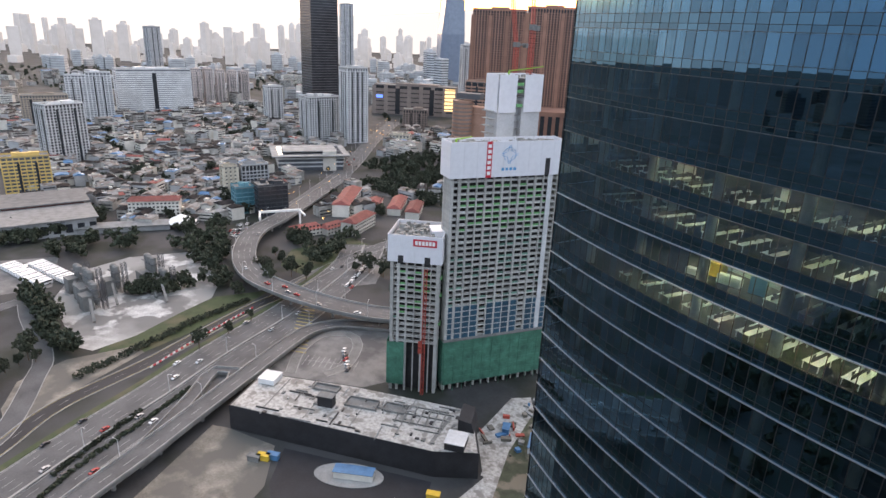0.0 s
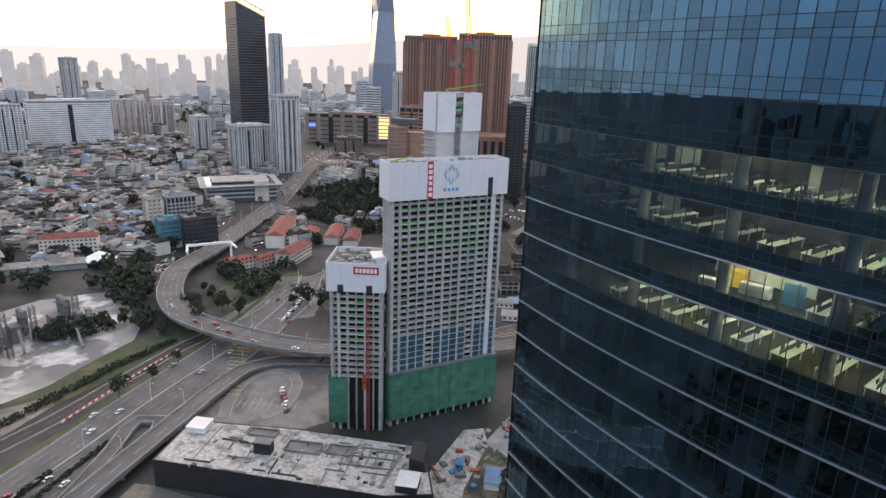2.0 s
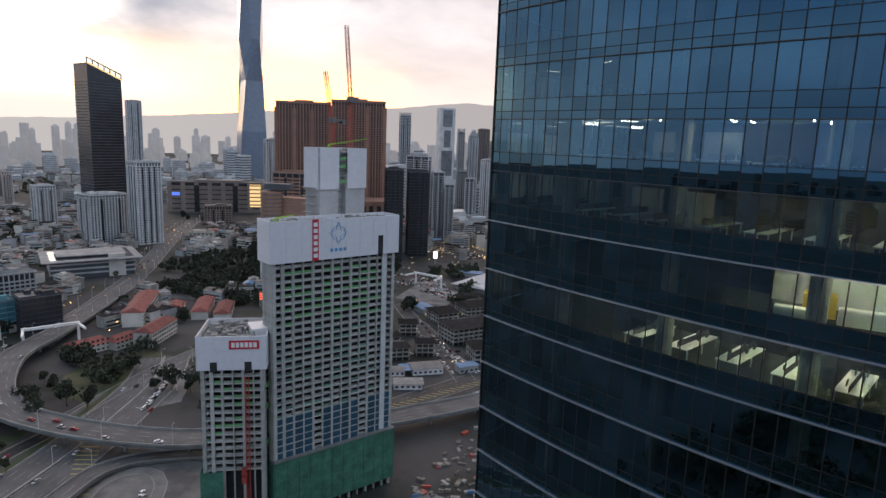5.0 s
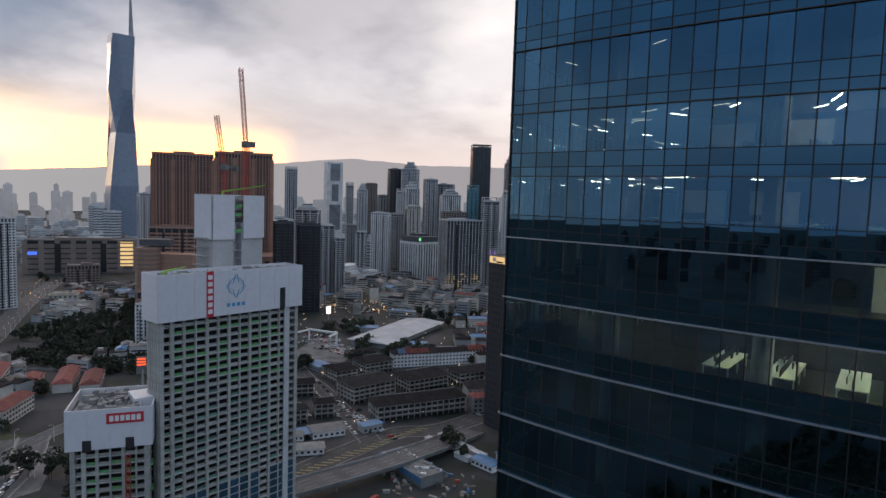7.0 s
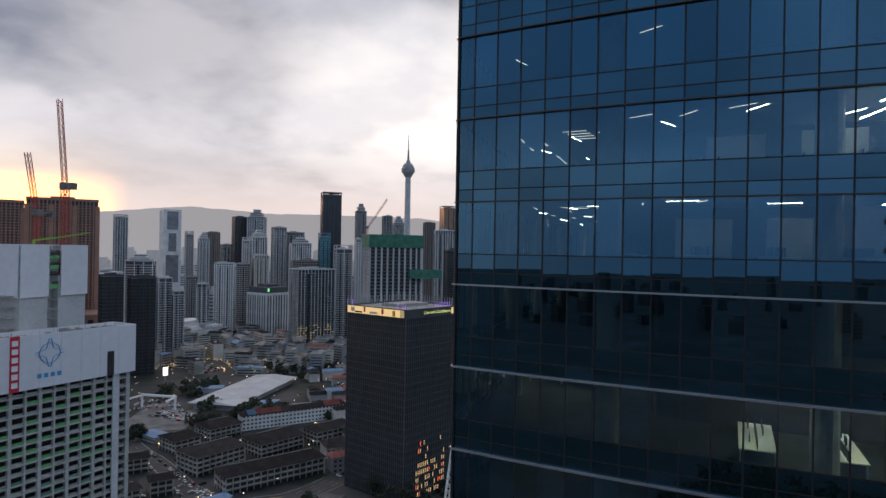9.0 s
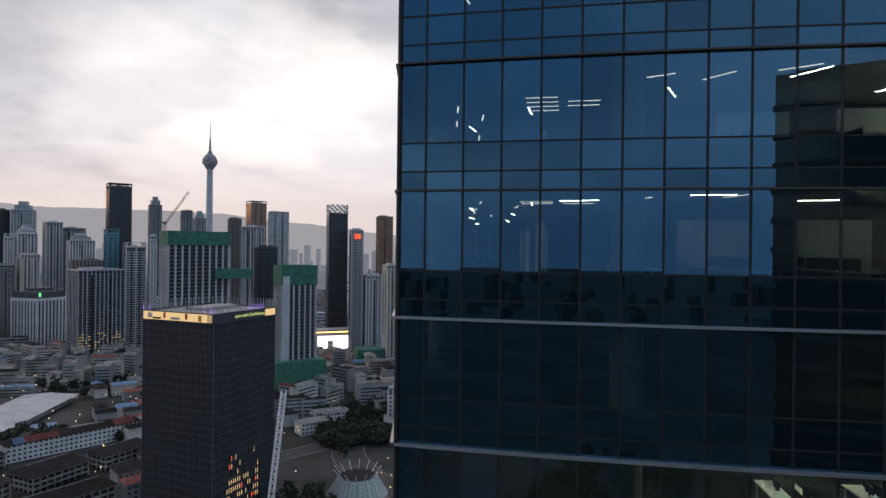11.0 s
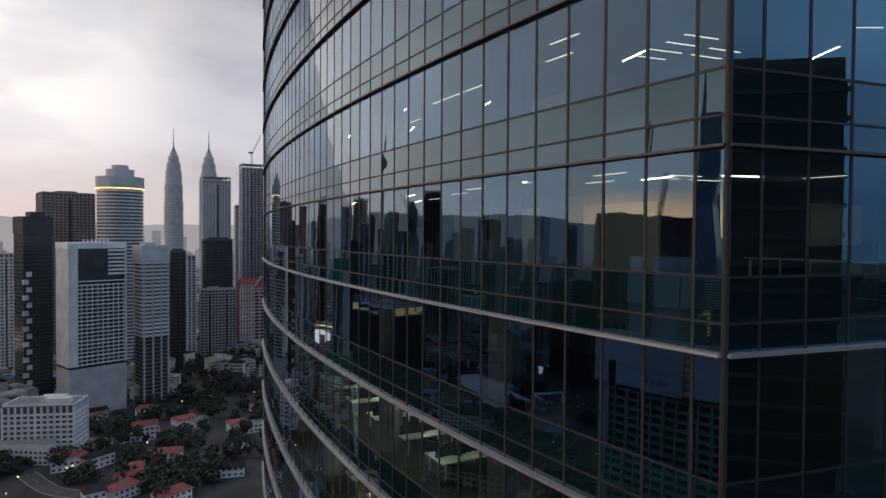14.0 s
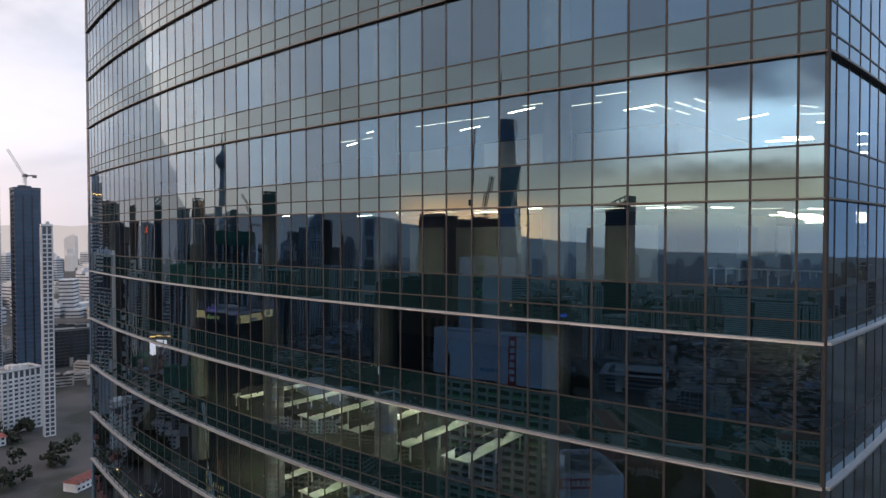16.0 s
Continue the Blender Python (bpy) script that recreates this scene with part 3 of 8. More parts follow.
for arc, ss in ((front, front_s), (flank, flank_s)):
    for s in ss[1:]:
        v = arc.at(s)
        part("mullion", post, None, office, "", pose(v.x, v.y, 0, 0, 0, math.degrees(arc.turn(s))))
b = bmesh.new()
rod(b, (-0.03, -0.03, Z_LOW), (-0.03, -0.03, Z_TOP), 0.075, seg=12)
part("corner_post", b, "mullion", office)

outline = [front.at(s, -0.15) for s in np.linspace(0.3, END_A, 22)] + [BACK] + [flank.at(s, -0.15) for s in np.linspace(END_B, 0.3, 18)]
b = bmesh.new()
lo = [b.verts.new((v.x, v.y, 0.12)) for v in outline]
hi = [b.verts.new((v.x, v.y, 0.95)) for v in outline]
b.faces.new(hi)
f = b.faces.new(lo[::-1])
f.material_index = 1
for i in range(len(lo)):
    f = b.faces.new((lo[i - 1], lo[i], hi[i], hi[i - 1]))
    f.material_index = 1
slab = mesh_of(b, "floor_slab", "carpet", "plaster")
for k in FLOORS:
    part("floor_slab", slab, None, office, "", pose(0, 0, BASE + FLOOR * k))
mid = sum(outline, Vector()) / len(outline)
b = bmesh.new()
ring_lo = [b.verts.new((*(mid + (v - mid) * 0.5).xy, Z_LOW)) for v in outline]
ring_hi = [b.verts.new((*(mid + (v - mid) * 0.5).xy, Z_TOP)) for v in outline]
for i in range(len(ring_lo)):
    b.faces.new((ring_lo[i - 1], ring_lo[i], ring_hi[i], ring_hi[i - 1]))
part("core_wall", b, "core_wall", office, "grey core walls deep inside")
b = bmesh.new()
ea, eb = front.at(END_A), flank.at(END_B)
for p, q in ((ea, BACK), (BACK, eb)):
    c, d = (p + q) / 2, q - p
    box(b, (c.x, c.y, (Z_LOW + Z_TOP) / 2), (d.length, 0.4, Z_TOP - Z_LOW), math.degrees(math.atan2(d.y, d.x)))
part("back_wall", b, "glass_blue", office, "dark rear glazing")
b = bmesh.new()
lo = [b.verts.new((v.x, v.y, Z_TOP + 0.05)) for v in outline]
hi = [b.verts.new((v.x, v.y, Z_TOP + 0.8)) for v in outline]
b.faces.new(hi)
b.faces.new(lo[::-1])
for i in range(len(lo)):
    b.faces.new((lo[i - 1], lo[i], hi[i], hi[i - 1]))
part("roof", b, "concrete", office)
b = bmesh.new()
box(b, (0, 0, Z_LOW / 2), (6, 6, Z_LOW))
part("lobby_core", b, "concrete", office, at=pose(mid.x, mid.y, 0))
b = bmesh.new()
rod(b, (0, 0, Z_LOW), (0, 0, Z_TOP), 0.55, seg=14)
column = mesh_of(b, "column", "concrete")
for arc, first, end in ((front, 7.5, END_A), (flank, 9.0, END_B)):
    s = first
    while s < end - 2:
        v = arc.at(s, -1.5)
        part("column", column, None, office, "", pose(v.x, v.y, 0))
        s += 9.0

# ---- inside the offices ----
def bench_desk():
    d = thing("bench_desk", pose(0, 0, 0), "White double bench desk with grey screen divider", "desk", "office desks")
    b = bmesh.new()
    vs = box(b, (0, 0, 0.73), (1.5, 4.8, 0.04))
    bmesh.ops.bevel(b, geom=list({e for v in vs for e in v.link_edges}), offset=0.01, segments=1, affect="EDGES")
    part("desktop", b, "desk_white", d)
    b = bmesh.new()
    box(b, (0, 0, 0.95), (0.04, 4.6, 0.42))
    part("divider", b, "core_wall", d, "grey fabric divider")
    for y in (-2.2, 0, 2.2):
        b = bmesh.new()
        for x in (-0.68, 0.68):
            box(b, (x, y, 0.355), (0.06, 0.06, 0.71))
        box(b, (0, y, 0.68), (1.36, 0.05, 0.05))
        part("leg", b, "steel_white", d)
    b = bmesh.new()
    for x, y in ((-0.3, -1.2), (0.3, 0.2), (-0.3, 1.3), (0.3, 1.5)):
        box(b, (x, y, 1.0), (0.04, 0.55, 0.33))
        box(b, (x, y, 0.80), (0.05, 0.06, 0.1))
    part("monitor", b, "chair_dark", d, "black monitors")
    return d


def swivel_chair():
    c = thing("swivel_chair", pose(0, 0, 0), "Black mesh swivel chair at a bench desk", "chair", "office chairs")
    b = bmesh.new()
    vs = box(b, (0, 0, 0.47), (0.5, 0.5, 0.09))
    bmesh.ops.bevel(b, geom=list({e for v in vs for e in v.link_edges}), offset=0.03, segments=2, affect="EDGES")
    part("seat", b, "chair_dark", c)
    b = bmesh.new()
    vs = box(b, (0, 0.25, 0.82), (0.46, 0.06, 0.55))
    bmesh.ops.bevel(b, geom=list({e for v in vs for e in v.link_edges}), offset=0.025, segments=2, affect="EDGES")
    part("backrest", b, "chair_dark", c)
    b = bmesh.new()
    rod(b, (0, 0, 0.08), (0, 0, 0.43), 0.03, seg=8)
    for i in range(5):
        a = i * math.tau / 5
        beam(b, (0, 0, 0.08), (0.3 * math.cos(a), 0.3 * math.sin(a), 0.03), 0.04)
    part("base", b, "steel_white", c, "five-star base")
    return c


def linear_light(glow, label, length, width=0.05):
    c = thing("ceiling_light", pose(0, 0, 0), label, "ceiling light", "office ceiling lights")
    b = bmesh.new()
    box(b, (0, 0, -0.02), (0.16, length + 0.04, 0.04))
    part("housing", b, "steel_white", c)
    b = bmesh.new()
    box(b, (0, 0, -0.05), (width, length, 0.012))
    part("diffuser", b, glow, c, "glowing diffuser")
    return c


desk0, chair0, light0, dim0 = bench_desk(), swivel_chair(), linear_light("strip", "Bright linear ceiling light, switched on", 2.36), linear_light("strip_dim", "Faint linear ceiling light near the glass", 1.3)
slim0 = linear_light("strip_slim", "Slim linear ceiling light, switched on", 1.5, 0.022)
placed = {"desk": 0, "chair": 0, "light": 0, "dim": 0, "slim": 0}


def put(kind, ob, m):
    if placed[kind] == 0:
        ob.matrix_basis = m
    else:
        copy_thing(ob, m)
    placed[kind] += 1


def inside(arc, s, depth, z, turn=0.0):
    v = arc.at(s, -depth)
    return pose(v.x, v.y, z, 0, 0, math.degrees(arc.turn(s)) + turn)


rnd = random.Random(11)
for arc, k, s0, s1, chairs in ((front, 1, 8, 50, True), (front, 0, 8, 50, False), (front, -2, 14, 50, False), (flank, -2, 14, 32, False), (front, -1, 33, 50, False), (flank, -3, 14, 30, False)):
    z = BASE + FLOOR * k + 0.955
    s = s0
    while s < s1:
        put("desk", desk0, inside(arc, s, 4.0, z))
        if chairs:
            for d in (2.6, 4.9):
                put("chair", chair0, inside(arc, s + 1.05, d + rnd.uniform(-0.2, 0.2), z, rnd.uniform(60, 120)))
        s += 3.4
for arc, k, s0, s1, gap in ((front, 1, 19, 52, 4.8), (front, 0, 20, 52, 4.8), (front, -1, 23, 32, 2.2), (front, -2, 14, 52, 3.4), (flank, -2, 14, 34, 3.4), (flank, -3, 14, 32, 3.4)):
    s = s0
    while s < s1:
        for d in (2.4, 6.0):
            put("light", light0, inside(arc, s, d, BASE + FLOOR * (k + 1) + 0.118, 15))
        s += gap
# the two storeys above the silver ledge: single slim strips, set askew
for arc, k, s0, s1, gap in ((front, 1, 9.6, 19, 4.2), (front, 0, 6.0, 20, 4.6), (flank, 1, 7.0, 30, 4.4), (flank, 0, 6.0, 30, 4.4)):
    s, n = s0, 0
    while s < s1:
        put("slim", slim0, inside(arc, s, 3.0 if n % 2 else 5.4, BASE + FLOOR * (k + 1) + 0.118, (75 if arc is flank else 35 if n % 3 else -20) if k else 80))
        s, n = s + gap, n + 1
for arc, k, s, d, turn in ((front, 1, 4.4, 5.6, 90), (front, 1, 4.4, 6.4, 90), (front, 1, 4.4, 7.2, 90), (front, 1, 4.4, 8.0, 90), (front, 1, 6.2, 6.4, 90), (front, 1, 6.2, 7.2, 90), (front, 1, 8.6, 3.0, 65), (front, 1, 10.8, 3.2, 40), (front, 1, 13.2, 2.4, 60), (front, 0, 4.2, 6.0, 90), (front, 0, 4.2, 7.0, 90), (front, 0, 6.0, 7.0, 90), (front, 0, 8.5, 4.5, 10), (front, 0, 11.5, 3.5, 20),
                           (flank, 1, 7.0, 2.2, 90), (flank, 1, 8.6, 3.4, 90), (flank, 1, 10.2, 2.2, 90), (flank, 1, 14, 3.4, 90), (flank, 1, 15.5, 3.4, 90), (flank, 1, 17, 3.4, 90), (flank, 1, 22, 4.5, 90), (flank, 1, 24, 4.5, 90), (flank, 0, 6.0, 3.2, 90), (flank, 0, 8.2, 5.0, 90), (flank, 0, 10.5, 3.2, 90), (flank, 0, 13.5, 3.2, 90), (flank, 0, 16.5, 4.2, 90), (flank, 0, 21, 5.2, 90), (flank, 2, 5.0, 2.4, 70), (front, 2, 9.0, 3.0, 60)):
    put("dim", dim0, inside(arc, s, d, BASE + FLOOR * (k + 1) + 0.118, turn))
# bright lounge behind the glass
for nm, lab, cat, s, d, size, mm in (("yellow_booth", "Yellow padded booth seat in a bright lounge", "booth", 25.0, 4.2, (1.8, 1.2, 1.5), "steel_yellow"), ("counter", "White curved counter in a bright lounge", "counter", 27.5, 3.2, (2.4, 0.8, 1.05), "desk_white"), ("sofa", "Pale sofa in a bright lounge", "sofa", 24.0, 2.2, (1.9, 0.8, 0.75), "desk_white"), ("notice_screen", "Blue standing screen in a bright lounge", "screen", 30.5, 3.4, (1.6, 0.2, 1.9), "roof_blue")):
    t = thing(nm, inside(front, s, d, BASE - FLOOR + 0.955, 12), lab, cat)
    b = bmesh.new()
    vs = box(b, (0, 0, size[2] / 2), size)
    bmesh.ops.bevel(b, geom=list({e for v in vs for e in v.link_edges}), offset=0.06, segments=2, affect="EDGES")
    part("body", b, mm, t)
    b = bmesh.new()
    box(b, (0, 0, -0.002 + 0.04), (size[0] + 0.06, size[1] + 0.06, 0.08))
    part("plinth", b, "chair_dark", t)
for arc, k, s, w, d in (*[(front, k, 7.0 + 4.4 * i + 1.5 * k, 2.7, 5.6 + 0.5 * (i % 2)) for k in (0, 1) for i in range(1, 3)], *[(flank, k, 9.0 + 5.2 * i, 2.4, 6.2) for k in (0, 1) for i in range(3)], (front, -1, 26, 9.0, 7.0), (front, 0, 12.5, 2.2, 8.5), (front, 1, 27, 3.0, 8.5), (flank, 0, 7.5, 2.2, 6.0), (flank, 1, 11, 2.0, 5.0), (flank, 0, 17, 2.5, 7.5), (front, -2, 26, 3.0, 9.0)):
    b = bmesh.new()
    vs = box(b, (0, 0, 1.3), (w, 0.12, 2.6))
    bmesh.ops.bevel(b, geom=list({e for v in vs for e in v.link_edges}), offset=0.015, segments=1, affect="EDGES")
    solo("partition", b, "plaster", "Free-standing white partition wall in an office", "partition", "office partitions", m=inside(arc, s, d, BASE + FLOOR * k + 0.955))


# ---- towers of the city ----
STYLES = {  # wall, glass, floor height, band height, bay, pier width
    "white": ("w_white", "glass_mid", 3.4, 1.5, 4.0, 1.3), "cream": ("w_cream", "glass_mid", 3.4, 1.7, 4.0, 1.6), "tan": ("w_tan", "glass_mid", 3.3, 1.6, 4.0, 1.6),
    "yellow": ("w_yellow", "glass_mid", 3.4, 1.5, 5.0, 1.0), "pink": ("w_pink", "glass_pale", 3.2, 1.5, 4.0, 1.6), "grey": ("w_grey", "glass_dark", 3.5, 1.3, 4.0, 0.9),
    # palegrey, palewhite: far towers paled in wall and glass, standing for haze
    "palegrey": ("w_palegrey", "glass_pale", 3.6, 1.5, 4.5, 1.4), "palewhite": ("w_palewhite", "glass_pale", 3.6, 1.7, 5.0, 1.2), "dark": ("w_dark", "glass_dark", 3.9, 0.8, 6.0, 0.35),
    "bluedark": ("w_bluedark", "glass_blue", 3.9, 0.8, 6.0, 0.3), "brown": ("w_brown", "glass_dark", 3.7, 1.5, 4.5, 1.5), "beige": ("w_beige", "glass_mid", 3.8, 2.2, 5.0, 2.8),
    "redwhite": ("w_white", "glass_dark", 3.4, 1.5, 5.0, 0.7), "teal": ("w_teal", "glass_teal", 3.9, 0.9, 5.0, 0.4), "orange": ("w_orange", "glass_dark", 4.2, 2.2, 9.0, 0.8),
    "whitedark": ("w_white", "glass_dark", 3.4, 1.0, 4.2, 1.5), "striped": ("w_white", "glass_dark", 3.6, 0.3, 3.4, 1.5), "darkstripe": ("w_palegrey", "glass_dark", 3.8, 0.4, 5.2, 0.7),
    # orangeglass: warm dusk light on the panes is put into the glass colour
    "orangeglass": ("w_brown", "glass_warm", 3.9, 0.8, 6.0, 0.4), "darkbalc": ("w_dark", "glass_dark", 3.3, 1.1, 7.0, 1.2), "whiteband": ("w_white", "glass_mid", 3.4, 0.9, 14.0, 0.9),
    "blank": ("w_brown", "glass_dark", 9.0, 7.2, 24.0, 8.0),
    "louvre": ("w_palewhite", "glass_pale", 3.6, 2.5, 140.0, 0.6),
    "greyband": ("w_palegrey", "glass_mid", 3.4, 1.0, 5.5, 0.8),
}


def ring_mesh(w, d, h, t, name, material):
    """A square ring of four bars."""
    b = bmesh.new()
    for c, s in (((0, -d / 2 + t / 2, 0), (w, t, h)), ((0, d / 2 - t / 2, 0), (w, t, h)), ((-w / 2 + t / 2, 0, 0), (t, d - 2 * t, h)), ((w / 2 - t / 2, 0, 0), (t, d - 2 * t, h))):
        box(b, c, s)
    return mesh_of(b, name, material)


def bays(w, d, bay):
    """Where piers stand round a plan: x, y, turn."""
    out = []
    for length, other, turn in ((w, d, 0), (d, w, 90)):
        n = max(2, round(length / bay))
        for i in range(n + 1):
            if turn and i in (0, n):
                continue
            u = -length / 2 + length * i / n
            for side in (-1, 1):
                out.append(((u, side * other / 2, 0) if not turn else (side * other / 2, u, 90)))
    return out


def tower(name, x, y, w, d, h, rz, style, label, near=0, group="", form=""):
    wall, glass, fh, band, bay, pier = STYLES[style]
    t = thing(name, pose(x, y, 0, 0, 0, rz), label, name.replace("_", " "), group)
    b = bmesh.new()
    box(b, (0, 0, h / 2), (w - 0.7, d - 0.7, h))
    part("glazing", b, glass, t, "dark window glass")
    n = max(1, int(h / fh))
    me = ring_mesh(w, d, band, 0.5, "wall_band", wall)
    if near:
        for i in range(n):
            part("wall_band", me, None, t, "", pose(0, 0, fh * i + band / 2))
    else:
        b = bmesh.new()
        for i in range(n):
            for cx, cy, sx, sy in ((0, -d / 2 + 0.25, w, 0.5), (0, d / 2 - 0.25, w, 0.5), (-w / 2 + 0.25, 0, 0.5, d - 1), (w / 2 - 0.25, 0, 0.5, d - 1)):
                box(b, (cx, cy, fh * i + band / 2), (sx, sy, band))
        tagged(part("wall_band", b, wall, t), kind="stuff")
    spots = bays(w, d, bay)
    b = bmesh.new()
    if near:
        box(b, (0, 0, h / 2), (pier, 0.56, h))
        me = mesh_of(b, "pier", wall)
        for px, py, turn in spots:
            part("pier", me, None, t, "", pose(px * (1 - 0.3 / w), py * (1 - 0.3 / d), 0, 0, 0, turn))
    else:
        for px, py, turn in spots:
            box(b, (px * (1 - 0.3 / w), py * (1 - 0.3 / d), h / 2), (pier, 0.56, h), turn)
        tagged(part("pier", b, wall, t), kind="stuff")
    b = bmesh.new()
    box(b, (0, 0, h + 0.3), (w + 0.3, d + 0.3, 0.6))
    roof = part("roof", b, "concrete_dark", t)
    part("parapet", ring_mesh(w + 0.3, d + 0.3, 1.4, 0.3, "parapet", wall), None, roof, "", pose(0, 0, h + 1.3))
    r = random.Random(int(abs(x) * 7 + abs(y)))
    b = bmesh.new()
    for _ in range(3):
        box(b, (r.uniform(-0.25, 0.25) * w, r.uniform(-0.25, 0.25) * d, h + 2.2), (w * r.uniform(0.15, 0.35), d * r.uniform(0.2, 0.35), 3.4))
    part("roof_plant", b, wall, roof, "rooftop plant rooms")
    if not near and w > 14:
        # dark strips proud of the faces, coloured as shade in lift-lobby and drying-yard recesses
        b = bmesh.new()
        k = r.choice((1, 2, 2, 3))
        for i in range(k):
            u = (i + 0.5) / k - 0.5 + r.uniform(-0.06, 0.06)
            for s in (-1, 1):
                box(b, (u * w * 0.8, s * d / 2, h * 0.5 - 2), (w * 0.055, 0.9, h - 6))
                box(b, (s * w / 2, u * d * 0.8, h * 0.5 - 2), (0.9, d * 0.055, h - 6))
        tagged(part("window_slot", b, "glass_dark", t, "dark vertical strips standing for recesses"), kind="stuff")
    if form == "step":
        for k, z in ((0.72, h * 0.05), (0.42, h * 0.085)):
            b = bmesh.new()
            box(b, (0, 0, h + z / 2), (w * k, d * k, z))
            for i in range(int(z / fh)):
                box(b, (0, 0, h + fh * i + 1.8), (w * k + 0.5, d * k + 0.5, 1.2), 0, 1)
            part("setback_storey", b, (wall, glass), t, "stepped upper storeys")
    if form == "cap":
        b = bmesh.new()
        for sx in (-1, 1):
            for sy in (-1, 1):
                box(b, (sx * (w / 2 - 0.9), sy * (d / 2 - 0.9), h + 3.6), (1.8, 1.8, 6))
        box(b, (0, 0, h + 6.8), (w + 0.8, d + 0.8, 1.2))
        part("crown", b, wall, t, "open framed crown")
    return t


tower("apartment_block", -662.9, 100.0, 39.8, 19.9, 37.5, 76.3, "yellow", "Ochre yellow apartment block with white window rows", 0)
tower("apartment_tower", -805.3, 178.9, 44.7, 26.8, 68.5, 98.5, "whitedark", "White apartment tower with dark window bays", 0)
tower("apartment_block", -1101.2, 247.3, 63.7, 25.5, 47.8, 74.4, "tan", "Tan apartment slab hazy in distance", 0)
tower("apartment_block", -1144.3, 329.9, 32.0, 19.2, 46.4, 71.3, "tan", "Tan apartment tower hazy in distance", 0)
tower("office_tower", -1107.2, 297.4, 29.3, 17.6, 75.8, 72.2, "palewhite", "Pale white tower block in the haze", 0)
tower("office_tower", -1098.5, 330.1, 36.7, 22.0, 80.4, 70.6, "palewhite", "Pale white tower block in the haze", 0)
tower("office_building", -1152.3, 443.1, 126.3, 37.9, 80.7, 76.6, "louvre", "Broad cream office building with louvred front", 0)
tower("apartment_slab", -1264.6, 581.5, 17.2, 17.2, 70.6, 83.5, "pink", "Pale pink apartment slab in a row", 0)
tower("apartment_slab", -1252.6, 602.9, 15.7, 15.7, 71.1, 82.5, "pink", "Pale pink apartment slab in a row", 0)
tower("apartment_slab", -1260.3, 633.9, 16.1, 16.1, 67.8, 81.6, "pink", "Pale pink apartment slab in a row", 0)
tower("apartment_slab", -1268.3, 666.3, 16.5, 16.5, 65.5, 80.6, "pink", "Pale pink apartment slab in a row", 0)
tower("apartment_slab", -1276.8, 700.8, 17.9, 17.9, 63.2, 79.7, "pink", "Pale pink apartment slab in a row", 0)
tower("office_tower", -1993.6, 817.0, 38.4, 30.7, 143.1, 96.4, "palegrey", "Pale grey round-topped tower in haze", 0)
tower("apartment_tower", -936.0, 556.5, 27.2, 21.8, 64.8, 77.3, "white", "Small white apartment tower among shophouses", 0)
tower("hotel", -770.3, 534.1, 53.2, 37.2, 64.8, 78.5, "whitedark", "White hotel block with square dark windows", 0)
tower("hotel", -718.4, 558.5, 33.2, 29.9, 110.6, 75.5, "white", "Tall white hotel tower with narrow windows", 0)
tower("office_building", -478.3, 225.4, 17.0, 17.0, 24.3, 75.4, "teal", "Low blue glass office building", 1)
tower("office_building", -459.3, 242.9, 27.6, 22.1, 27.9, 73.0, "dark", "Low black glass office building", 1)
tower("office_building", -537.3, 245.5, 13.8, 11.0, 30.4, 76.4, "beige", "Beige rendered building with plain gable", 1)
tower("office_building", -532.2, 269.6, 27.1, 16.2, 30.8, 74.3, "grey", "Grey stepped office building", 1)
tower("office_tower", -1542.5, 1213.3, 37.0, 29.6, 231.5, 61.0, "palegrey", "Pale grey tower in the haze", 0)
tower("apartment_tower", -758.6, 867.5, 22.8, 18.3, 144.3, 55.4, "white", "White apartment tower beside brown twin towers", 0)
t = thing("shopping_centre", pose(-449.5, 502.5, 0, 0, 0, 20), "Round terracotta shopping centre with banded front and dark roof block", "shopping centre")
b = bmesh.new()
rod(b, (0, 0, 0), (0, 0, 92), 11.4, seg=36)
part("glazing", b, "w_brown", t)
b = bmesh.new()
bmesh.ops.create_cone(b, cap_ends=True, segments=36, radius1=12.1, radius2=12.1, depth=2.6)
me = mesh_of(b, "floor_band", "w_orange")
for i in range(21):
    part("floor_band", me, None, t, "", pose(0, 0, 4.5 * i + 1.5))
b = bmesh.new()
box(b, (7, 6, 98), (29, 17, 6.5))
part("roof_block", b, "charcoal", t, "dark roof block")
b = bmesh.new()
box(b, (24, 14, 42.5), (38, 20, 85))
part("wing", b, "w_orange", t, "plain terracotta wing")
b = bmesh.new()
box(b, (0, 0, 0), (38.6, 20.6, 1.0))
me = mesh_of(b, "cornice", "w_orange")
for z in (62, 78, 85):
    part("cornice", me, None, t, "", pose(24, 14, z))
tower("shopping_centre", -484.3, 588.0, 50.0, 22.0, 107.8, 22.9, "orange", "Terracotta shopping centre wing with banded front", 0)
tower("office_building", -420.2, 459.0, 10.8, 8.6, 54.3, 50.3, "orange", "Narrow dull orange block behind a white one", 0)
tower("apartment_block", -408.0, 449.0, 15.0, 8.5, 44.2, 12.0, "white", "Small white apartment block beside park trees", 0)
t = tower("shopping_centre", -905.0, 882.0, 171.0, 44.0, 58.0, 37.6, "blank", "Long dark shopping mall with blank walls", 0)
b = bmesh.new()
box(b, (72, -22.4, 34), (21, 0.5, 44))
part("display", b, "screen_amber", t, "tall amber lit facade panel")
b = bmesh.new()
for i in range(6):
    box(b, (72, -22.8, 16 + 7.5 * i), (21.4, 0.5, 2.2))
part("facade_rail", b, "w_brown", t, "dark rails across the lit panel")
b = bmesh.new()
box(b, (-74, -22.5, 36), (14, 0.4, 6))
